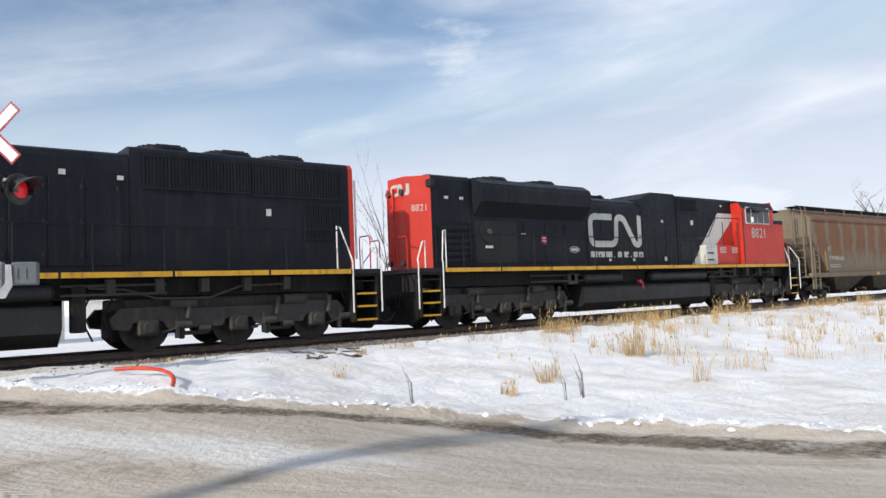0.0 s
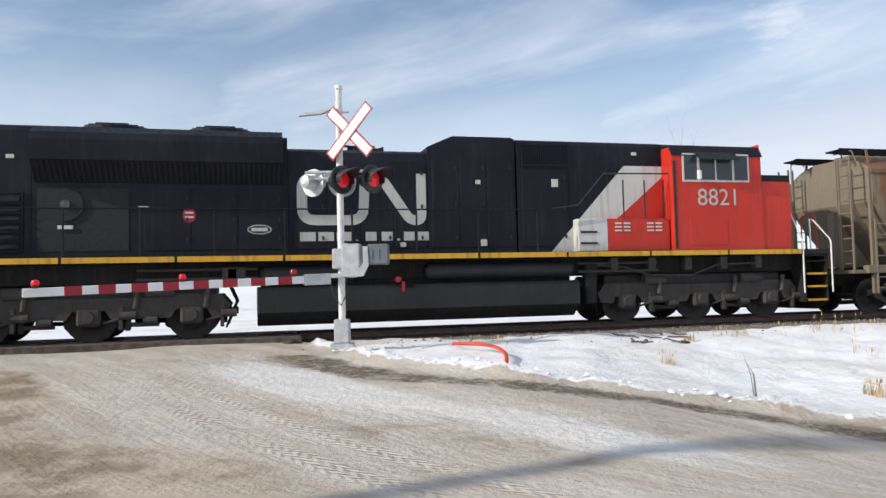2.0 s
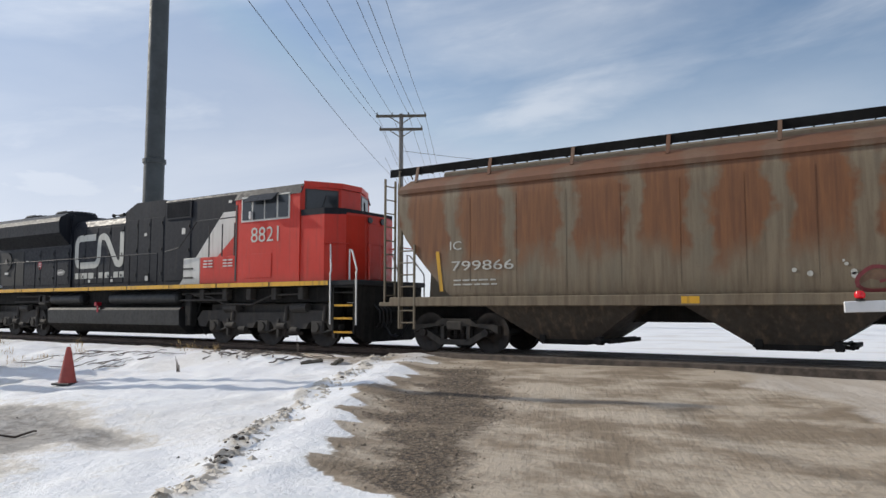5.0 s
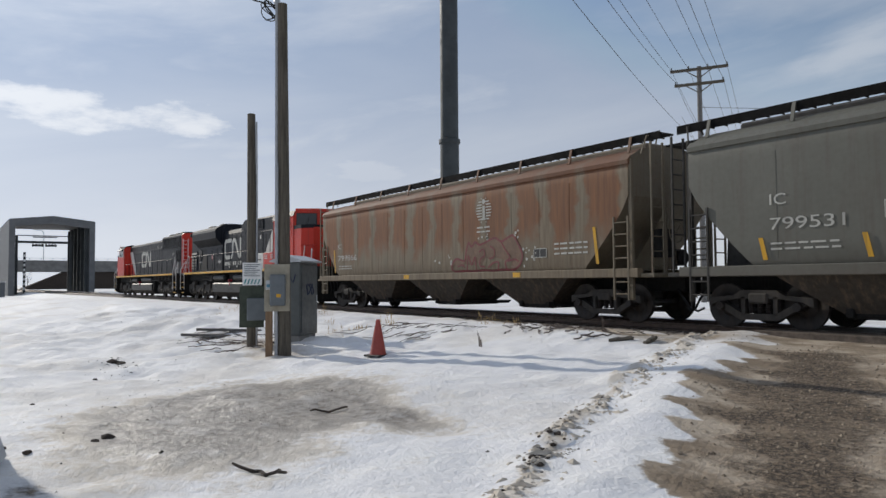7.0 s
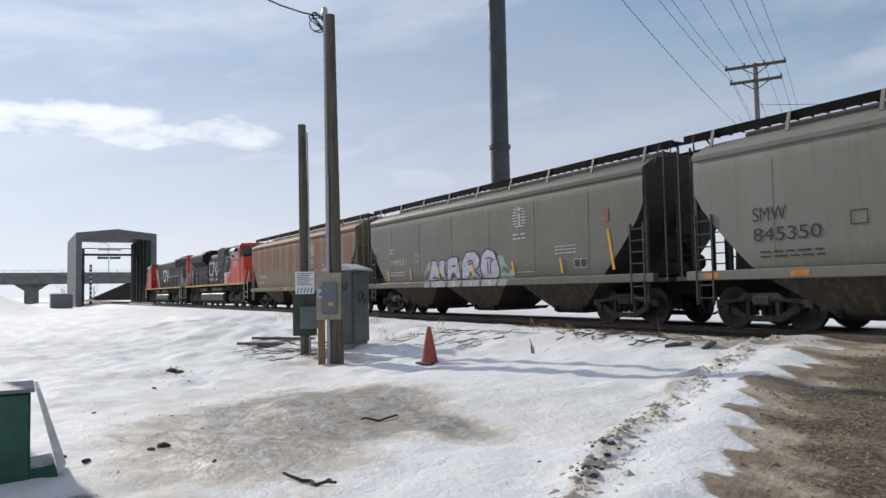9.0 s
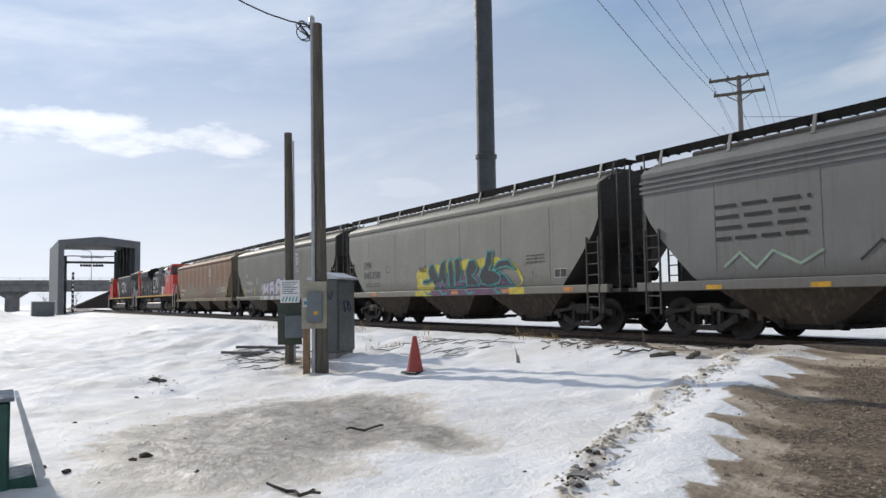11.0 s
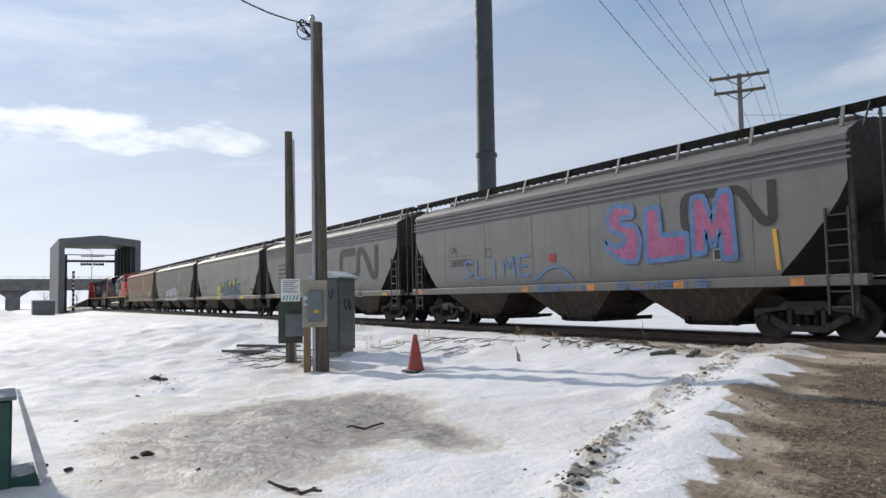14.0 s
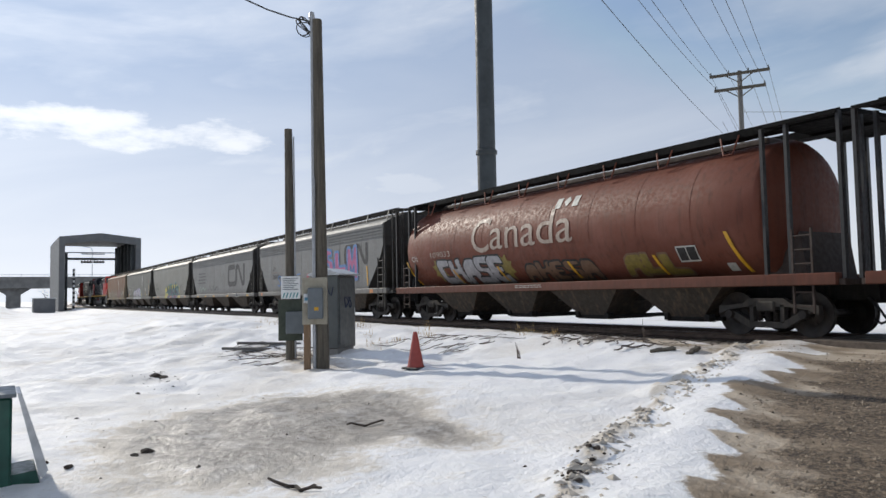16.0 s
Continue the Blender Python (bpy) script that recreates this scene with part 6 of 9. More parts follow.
def loco_truck(car, xs, flip=1):
    c = (xs[0] + xs[2]) / 2
    h = (xs[2] - xs[0]) / 2
    fr = Shape()
    for side in (-1, 1):
        y0, y1 = side * 0.98, side * 1.16
        top = [(-h - 0.82, 0.74), (-h - 0.62, 0.98), (-h + 0.5, 1.0), (-h + 0.8, 0.93), (h - 0.8, 0.93), (h - 0.5, 1.0), (h + 0.62, 0.98), (h + 0.82, 0.74), (h + 0.74, 0.52), (h + 0.42, 0.48), (h + 0.32, 0.66), (h - 0.32, 0.66), (h - 0.44, 0.48), (0.44, 0.48), (0.32, 0.66), (-0.32, 0.66), (-0.44, 0.48), (-h + 0.44, 0.48), (-h + 0.32, 0.66), (-h - 0.32, 0.66), (-h - 0.42, 0.48), (-h - 0.74, 0.52)]
        fr.prism(top, y0, y1)
    t = part("truck", fr, M_TRUCK, car, "grimy three-axle truck frame")
    t.matrix_basis = Matrix.Translation((c, 0, 0))
    for side in (-1, 1):
        for k in (-h, 0, h):
            part("axle_box", Shape().soft_box(k - 0.24, k + 0.24, side * 1.06 - 0.14, side * 1.06 + 0.14, 0.34, 0.74, 0.05).rod((k, side * 1.1, 0.53), (k, side * 1.26, 0.53), 0.15, 0.12, 14), M_TRUCK, t)
            part("brake_rig", Shape().rod((k + 0.62, side * 1.2, 0.55), (k + 0.95, side * 1.2, 0.55), 0.09, n=10).rod((k + 0.3, side * 1.18, 0.40), (k + 0.7, side * 1.18, 0.5), 0.03, n=6).box(k + 0.60, k + 0.68, side * 1.1, side * 1.22, 0.25, 0.75), M_TRUCK, t)
        for k in (-h * 0.5 - 0.2, h * 0.5 - 0.1, h + 0.3):
            part("damper", Shape().rod((k, side * 1.22, 0.70), (k + 0.04, side * 1.22, 1.12), 0.06, n=8), M_TRUCK, t)
        for k in (-h * 0.78, h * 0.55):
            part("brake_cylinder", Shape().rod((k, side * 1.16, 1.06), (k + h * 0.28, side * 1.16, 1.06), 0.13, n=12), M_TRUCK, t)
    for k in (-h, 0, h):
        part("traction_motor", Shape().soft_box(k - 0.62, k + 0.36, -0.55, 0.55, 0.24, 0.92, 0.06), M_GRIME, t)
        add_wheelset(t, k, 0.53)
    for side in (-1, 1):
        for k in (-h * 0.5, h * 0.5):
            part("brake_hanger", Shape().soft_box(k - 0.34, k - 0.22, side * 1.0 - 0.08, side * 1.0 + 0.08, 0.22, 0.6, 0.03).soft_box(k - 0.36, k + 0.36, side * 1.0 - 0.05, side * 1.0 + 0.05, 0.30, 0.40, 0.02).rod((k + 0.05, side * 1.17, 0.44), (k + 0.34, side * 1.17, 0.44), 0.085, n=10), M_TRUCK, t)
        part("sand_pipe", Shape().tube([(-h - 0.75, side * 1.1, 1.25), (-h - 0.95, side * 1.1, 0.8), (-h - 0.72, side * 0.9, 0.22)], 0.025, 5), M_GRIME, t)
        part("sand_hose", Shape().tube([(h + 0.75, side * 1.1, 1.25), (h + 0.95, side * 1.1, 0.8), (h + 0.72, side * 0.9, 0.22)], 0.025, 5), M_GRIME, t)
    part("truck_bolster", Shape().soft_box(-h - 0.5, h + 0.5, -0.9, 0.9, 0.86, 1.2, 0.04), M_TRUCK, t)


def coupler(car, x, s):
    c = Shape().soft_box(min(x - s * 0.5, x + s * 0.32), max(x - s * 0.5, x + s * 0.32), -0.10, 0.10, 0.74, 0.98, 0.03)
    c.soft_box(min(x + s * 0.25, x + s * 0.5), max(x + s * 0.25, x + s * 0.5), -0.17, 0.14, 0.68, 1.04, 0.05)
    part("coupler", c, M_GRIME, car)
    hose = [(x - s * 0.25, -0.35, 0.80), (x - s * 0.05, -0.38, 0.60), (x + s * 0.12, -0.36, 0.34), (x + s * 0.3, -0.30, 0.28), (x + s * 0.45, -0.25, 0.36)]
    part("air_hose", Shape().tube(hose, 0.028, 6), M_SIGNALBLACK, car)


def ladder(x, y, z0, z1, w, rungs, along="x", r=0.018):
    s = Shape()
    for k in (-w / 2, w / 2):
        dx, dy = (k, 0) if along == "x" else (0, k)
        s.box(x + dx - 0.022, x + dx + 0.022, y + dy - 0.022, y + dy + 0.022, z0, z1)
    for i in range(rungs):
        z = z0 + (z1 - z0) * (i + 0.5) / rungs
        a = (x - w / 2, y, z) if along == "x" else (x, y - w / 2, z)
        b = (x + w / 2, y, z) if along == "x" else (x, y + w / 2, z)
        s.rod(a, b, r, n=6)
    return s


# ---- locomotives ----
def louvre(car, x0, x1, z0, z1, y, rows, mat, vertical=False):
    """A dark recess with slats over it, on the camera's side and mirrored on the other."""
    for sd in (-1, 1):
        back = part("grille", Shape().box(x0, x1, min(sd * y, sd * (y + 0.012)), max(sd * y, sd * (y + 0.012)), z0, z1), M_GRILLE, car, "dark louvred grille")
        s = Shape()
        if vertical:
            for i in range(rows):
                x = x0 + (x1 - x0) * (i + 0.5) / rows
                w = (x1 - x0) / rows * 0.22
                s.box(x - w, x + w, min(sd * (y + 0.012), sd * (y + 0.04)), max(sd * (y + 0.012), sd * (y + 0.04)), z0 + 0.02, z1 - 0.02)
        else:
            for i in range(rows):
                z = z0 + (z1 - z0) * (i + 0.5) / rows
                h = (z1 - z0) / rows * 0.36
                s.prism([(sd * (y + 0.012), z + h), (sd * (y + 0.02), z + h), (sd * (y + 0.10), z - h), (sd * (y + 0.085), z - h)], x0 + 0.02, x1 - 0.02, "x")
        for a, b, c, d in ((x0 - 0.04, x1 + 0.04, z1, z1 + 0.05), (x0 - 0.04, x1 + 0.04, z0 - 0.05, z0), (x0 - 0.04, x0, z0, z1), (x1, x1 + 0.04, z0, z1)):
            s.box(a, b, min(sd * y, sd * (y + 0.045)), max(sd * y, sd * (y + 0.045)), c, d)
        part("slats", s, mat, back)


def hood_shape(x0, x1, hw, z0, z1, r=0.14):
    prof = [(-hw, z0), (hw, z0), (hw, z1 - r), (hw - r * 0.35, z1 - r * 0.3), (hw - r, z1), (-hw + r, z1), (-hw + r * 0.35, z1 - r * 0.3), (-hw, z1 - r)]
    return Shape().prism(prof, x0, x1, "x")


def deck_and_rails(car, x0, x1, hood0, hood1, gap=(), ends=True):
    """Walkway, yellow sill, underframe, handrails and end steps."""
    part("underframe", Shape().soft_box(x0 + 0.35, x1 - 0.35, -1.1, 1.1, 1.22, 1.66, 0.02), M_GRIME, car)
    part("walkway", Shape().soft_box(x0 + 0.98, x1 - 0.98, -1.54, 1.54, 1.66, 1.79, 0.01).soft_box(x0, x0 + 0.97, -1.5, 1.5, 1.66, 1.79, 0.01).soft_box(x1 - 0.97, x1, -1.5, 1.5, 1.66, 1.79, 0.01), M_BLACK, car)
    n = 9
    for sd in (-1, 1):
        for i in range(n):
            a = x0 + 1.0 + (x1 - x0 - 2.0) * i / n
            b = x0 + 1.0 + (x1 - x0 - 2.0) * (i + 1) / n
            part("sill_stripe", Shape().box(a + 0.03, b - 0.03, min(sd * 1.543, sd * 1.55), max(sd * 1.543, sd * 1.55), 1.665, 1.785), M_YELLOW, car)
        k = int((hood1 - hood0) / 1.5)
        posts = [hood0 + (hood1 - hood0) * i / k for i in range(k + 1)]
        posts = [p for p in posts if not any(a < p < b for a, b in gap)]
        rail = part("handrail", Shape().tube([(p, sd * 1.48, 2.82) for p in posts], 0.018, 6), M_BLACK, car, "dark walkway handrail")
        for p in posts:
            part("stanchion", Shape().rod((p, sd * 1.48, 1.79), (p, sd * 1.48, 2.82), 0.022, n=6), M_BLACK, rail)
    for xe, s in ((x0, 1), (x1, -1)):
        part("pilot", Shape().prism([(-1.45, 1.66), (1.45, 1.66), (1.35, 0.35), (1.0, 0.16), (-1.0, 0.16), (-1.35, 0.35)], xe + s * 0.10, xe + s * 0.22, "x"), M_GRIME, car)
        for sd in (-1, 1):
            st = Shape()
            ya, yb = min(sd * 1.48, sd * 0.95), max(sd * 1.48, sd * 0.95)
            st.box(min(xe + s * 0.20, xe + s * 0.87), max(xe + s * 0.20, xe + s * 0.87), ya, yb, 1.60, 1.655)
            for q in (0.16, 0.87):
                st.box(min(xe + s * q, xe + s * (q + 0.04)), max(xe + s * q, xe + s * (q + 0.04)), ya, yb, 0.38, 1.66)
            steps = part("steps", st, M_GRIME, car, "black end steps with yellow treads")
            for z in (0.42, 0.78, 1.12, 1.45):
                part("tread", Shape().box(min(xe + s * 0.2, xe + s * 0.85), max(xe + s * 0.2, xe + s * 0.85), ya, yb, z, z + 0.03), M_GRIME, steps)
            for z in (0.42, 0.78, 1.12):
                part("tread_edge", Shape().box(min(xe + s * 0.21, xe + s * 0.84), max(xe + s * 0.21, xe + s * 0.84), min(sd * 1.483, sd * 1.50), max(sd * 1.483, sd * 1.50), z - 0.022, z + 0.032), M_YELLOW, steps)
            for q, top, back in ((0.06, 2.62, 0.34), (0.96, 2.95, 0.22)):
                pts = [(xe + s * q, sd * 1.52, 0.62), (xe + s * q, sd * 1.53, 1.95), (xe + s * q, sd * 1.50, 2.05), (xe + s * (q + back), sd * 1.30, top - 0.04), (xe + s * (q + back + 0.1), sd * 1.28, top), (xe + s * (q + back + 0.1), sd * 1.28, 1.80)]
                part("grab_rail", Shape().tube(pts, 0.022, 6), M_WHITEPIPE, car, "white-painted grab rail")
        for y0, y1 in ((-1.0, -0.45), (0.45, 1.0)):
            q = xe + s * 0.06
            part("end_rail", Shape().tube([(q, y0, 1.79), (q, y0, 2.70), (q, y0 + 0.05, 2.75), (q, y1 - 0.05, 2.75), (q, y1, 2.70), (q, y1, 1.79)], 0.02, 6), M_RED, car, "red end handrail")
        coupler(car, xe - s * 0.05, -s)
        for k in range(4):
            y = -0.75 + 0.16 * k
            part("jumper_hose", Shape().tube([(xe + s * 0.08, y, 1.15), (xe - s * 0.10, y, 1.0), (xe - s * 0.10, y + 0.03, 0.7), (xe + s * 0.02, y + 0.05, 0.55)], 0.024, 5), M_SIGNALBLACK, car)


def cab(car, x0, x1, s, nose):
    """A safety cab from x0 (hood side) to x1, its nose on to nose; s is the way that it looks."""
    lo, hi = min(x0, x1), max(x0, x1)
    prof = [(-1.5, 1.79), (1.5, 1.79), (1.5, 4.25), (1.36, 4.48), (-1.36, 4.48), (-1.5, 4.25)]
    body = part("cab", Shape().prism(prof, lo, hi, "x"), M_RED, car, "red cab with large side windows")
    part("roof", Shape().prism([(-1.53, 4.24), (-1.39, 4.52), (-0.9, 4.63), (0.9, 4.63), (1.39, 4.52), (1.53, 4.24), (1.505, 4.24), (1.365, 4.485), (-1.365, 4.485), (-1.505, 4.24)], lo - 0.02, hi + 0.04, "x"), M_BLACK, car, "dark cab roof")
    a, b = (lo + 0.28, hi - 0.38)
    for sd in (-1, 1):
        y = lambda d: (min(sd * 1.5, sd * (1.5 + d)), max(sd * 1.5, sd * (1.5 + d)))
        fr = part("side_window", Shape().box(a, b, *y(0.02), 3.56, 4.30), M_BAND, body, "metal-framed cab side windows")
        for p, q in ((a + 0.05, a + 0.42), (a + 0.50, a + 0.95), (a + 1.0, b - 0.52), (b - 0.45, b - 0.05)):
            part("pane", Shape().box(p, q, *y(0.028), 3.61, 4.25), M_GLASS, fr)
        part("sunshade", Shape().prism([(sd * 1.50, 4.33), (sd * 1.53, 4.33), (sd * 1.80, 4.10), (sd * 1.78, 4.09)], a + 0.35, b - 0.45, "x"), M_BLACK, body)
        part("mirror", Shape().soft_box(a + 0.42, a + 0.50, *y(0.12), 3.62, 3.85, 0.01), M_WHITEPIPE, body)
        part("door_frame", Shape().box(x0 + s * 0.02 if s > 0 else x0 - 0.09, x0 + 0.09 if s > 0 else x0 - 0.02, *y(0.012), 1.85, 4.1), M_SIGNALBLACK, body)
        part("hatch", Shape().soft_box(lo + 0.45, lo + 1.55, *y(0.012), 1.92, 2.62, 0.004), M_RED, body)
    # the front comes to a blunt point, with raked outer panes
    fx = x1 + s * 0.55
    front = part("cab_front", Shape().prism([(x1 + s * 0.002, -1.47), (fx, -0.42), (fx, 0.42), (x1 + s * 0.002, 1.47)], 3.3, 4.44, "z"), M_RED, body, "red cab front with raked windscreen")
    part("number_box", Shape().prism([(x1 + s * 0.045, -1.40), (fx + s * 0.06, -0.42), (fx + s * 0.06, 0.42), (x1 + s * 0.045, 1.40)], 4.443, 4.60, "z"), M_RED, body, "red number box over the windscreen")
    for sd in (-1, 1):
        run, out = Vector((fx - x1, -sd * 1.05, 0)), Vector((1.05 * s, sd * 0.55, 0)).normalized() * 0.012
        corner = Vector((x1, sd * 1.47, 0))
        for p, q, grow, mat in ((0.10, 0.93, 0.0, M_SIGNALBLACK), (0.14, 0.89, 0.006, M_GLASS)):
            a0, b0 = corner + run * p + out * (1 + grow * 90), corner + run * q + out * (1 + grow * 90)
            z0, z1 = (3.76, 4.38) if mat is M_SIGNALBLACK else (3.80, 4.34)
            inn = out * -1.2
            part("windscreen" if mat is M_GLASS else "windscreen_gasket", Shape().add([(*a0.xy, z0), (*b0.xy, z0), (*b0.xy, z1), (*a0.xy, z1), (*(a0 + inn).xy, z0), (*(b0 + inn).xy, z0), (*(b0 + inn).xy, z1), (*(a0 + inn).xy, z1)], [(0, 1, 2, 3), (7, 6, 5, 4), (0, 4, 5, 1), (1, 5, 6, 2), (2, 6, 7, 3), (3, 7, 4, 0)]), mat, front)
        w0 = corner + run * 0.5 + out * 2.6
        part("wiper", Shape().rod((*w0.xy, 3.80), (*(w0 + run * 0.12).xy, 4.22), 0.014, n=5), M_SIGNALBLACK, front)
    nz = Shape()
    pts = []
    xs = [x1, nose - s * 0.31, nose + s * 0.08, nose + s * 0.28]
    ws = [1.47, 1.47, 1.02, 0.45]
    ts = [3.74, 3.70, 3.66, 3.64]
    for x, w, tz in zip(xs, ws, ts):
        pts += [(x, -w, 1.79), (x, w, 1.79), (x, w, tz - 0.06), (x, w - 0.06, tz), (x, -w + 0.06, tz), (x, -w, tz - 0.06)]
    F = [(6 * j + i, 6 * j + (i + 1) % 6, 6 * (j + 1) + (i + 1) % 6, 6 * (j + 1) + i) for j in range(3) for i in range(6)] + [tuple(range(6)), tuple(range(23, 17, -1))]
    nz.add(pts, F)
    nb = part("nose", nz, M_RED, car, "red wide nose")
    rim = [(x1 + s * 0.01, 1.475), (nose - s * 0.31, 1.475), (nose + s * 0.07, 1.03)]
    part("nose_top", Shape().prism([(x, -y) for x, y in rim] + [(x, y) for x, y in rim[::-1]], 3.60, 3.77, "z"), M_BLACK, nb, "black nose top")
    part("nose_door", Shape().soft_box(min(nose + s * 0.28, nose + s * 0.31), max(nose + s * 0.28, nose + s * 0.31), -0.35, 0.35, 1.85, 3.4, 0.01), M_RED, nb)
    for y in (-0.28, 0.28):
        part("headlight", Shape().rod((nose + s * 0.28, y, 3.5), (nose + s * 0.33, y, 3.5), 0.09, n=12), M_GLASS, nb)
    for sd in (-1, 1):
        q = nose - s * 0.27
        part("nose_grab", Shape().tube([(q, sd * 1.46, 2.75), (q, sd * 1.53, 2.8), (nose + s * 0.15, sd * 1.0, 2.8), (nose + s * 0.15, sd * 0.92, 2.75)], 0.018, 5), M_RED, nb)
    return body


def hood_doors(car, x0, x1, z0, z1, hw, step, mat):
    """Shallow door panels with latches along the hood."""
    n = max(1, round((x1 - x0) / step))
    for sd in (-1, 1):
        for i in range(n):
            a, b = x0 + (x1 - x0) * i / n, x0 + (x1 - x0) * (i + 1) / n
            door = part("hood_door", Shape().soft_box(a + 0.015, b - 0.015, min(sd * hw, sd * (hw + 0.016)), max(sd * hw, sd * (hw + 0.016)), z0, z1, 0.006), mat, car)
            for z in (z0 + 0.25, (z0 + z1) / 2, z1 - 0.2):
                part("latch", Shape().box(b - 0.12, b - 0.07, min(sd * (hw + 0.016), sd * (hw + 0.04)), max(sd * (hw + 0.016), sd * (hw + 0.04)), z - 0.045, z + 0.045), M_GRILLE, door)


def fuel_tank(car, x0, x1):
    prof = [(-1.0, 0.22), (1.0, 0.22), (1.40, 0.52), (1.42, 1.0), (1.30, 1.10), (-1.30, 1.10), (-1.42, 1.0), (-1.40, 0.52)]
    part("fuel_tank", Shape().prism(prof, x0, x1, "x"), M_TANK, car, "long black fuel tank")
    mid = (x0 + x1) / 2
    part("tank_hanger", Shape().box(x0 + 0.1, x1 - 0.1, -1.05, 1.05, 1.102, 1.30), M_GRIME, car)
    for sd in (-1, 1):
        for a, b in ((x0 + 0.05, x0 + 2.2), (x1 - 3.9, x1 - 0.1)):
            part("air_reservoir", Shape().lathe([(0.02, a), (0.12, a + 0.02), (0.19, a + 0.10), (0.19, b - 0.10), (0.12, b - 0.02), (0.02, b)], 18, Matrix.Translation((0, sd * 1.25, 1.38)) @ Matrix.Rotation(math.pi / 2, 4, "Y")), M_TANK, car, smooth=True)
        part("fuel_filler", Shape().rod((mid - 0.7, sd * 1.25, 1.2), (mid - 0.7, sd * 1.46, 1.2), 0.07, n=10), M_SIGNRED, car)
        part("fuel_gauge", Shape().box(mid - 0.62, mid - 0.55, min(sd * 1.42, sd * 1.45), max(sd * 1.42, sd * 1.45), 0.92, 1.15), M_SIGNRED, car)
        for z, q in ((1.50, 1.30), (1.30, 1.36)):
            part("pipe", Shape().rod((x0 - 2.5, sd * q, z), (x0, sd * q, z), 0.03, n=6), M_TRUCK, car)
            part("pipe", Shape().rod((x1, sd * q, z), (x1 + 2.2, sd * q, z), 0.03, n=6), M_TRUCK, car)
        part("valve_box", Shape().soft_box(x0 - 0.75, x0 - 0.25, min(sd * 1.1, sd * 1.4), max(sd * 1.1, sd * 1.4), 1.18, 1.55, 0.03), M_TRUCK, car)
        part("gauge_plate", decal([rect(x0 - 0.62, x0 - 0.45, 1.3, 1.5)], flat_side(1.4), 0.006), M_BAND, car)
        part("filter_box", Shape().soft_box(x1 + 0.2, x1 + 0.5, min(sd * 1.1, sd * 1.35), max(sd * 1.1, sd * 1.35), 0.5, 1.5, 0.03), M_GRIME, car)
        for k in range(5):
            x = x1 + 1.0 + 1.05 * k
            part("sill_bracket", Shape().soft_box(x - 0.10, x + 0.10, min(sd * 1.12, sd * 1.36), max(sd * 1.12, sd * 1.36), 1.30, 1.64, 0.02), M_TRUCK, car)
        part("bent_pipe", Shape().tube([(x1 + 0.55, sd * 1.28, 1.45), (x1 + 1.3, sd * 1.28, 1.40), (x1 + 2.0, sd * 1.30, 1.18), (x1 + 3.2, sd * 1.30, 1.16), (x1 + 4.0, sd * 1.28, 1.42), (x1 + 5.2, sd * 1.28, 1.45)], 0.028, 6), M_TRUCK, car)


def small_plates(car, spots, hw):
    for i, (x, z, w, h) in enumerate(spots):
        part("data_plate", decal([rect(x, x + w, z, z + h)], flat_side(hw), 0.02), M_BAND, car)


def roof_fans(car, spots, z, r):
    for x in spots:
        fan = part("roof_fan", Shape().lathe([(r, z - 0.02), (r, z + 0.14), (r * 0.92, z + 0.19), (r * 0.3, z + 0.19), (r * 0.28, z + 0.15)], 24, Matrix.Translation((x, 0, 0))), M_BLACK, car, "round radiator fan housing on the roof")
        g = Shape()
        for k in range(9):
            y = -r * 0.8 + r * 1.6 * k / 8
            w = math.sqrt(max(0.01, (r * 0.92) ** 2 - y * y))
            g.box(x - w, x + w, y - 0.012, y + 0.012, z + 0.195, z + 0.215)
        part("fan_guard", g, M_GRILLE, fan)


CARS = []


def car_at(name, label, u, category, group=""):
    t = thing(name, label, category, group, pose(u, TRACK, 0))
    CARS.append((t, u))
    return t


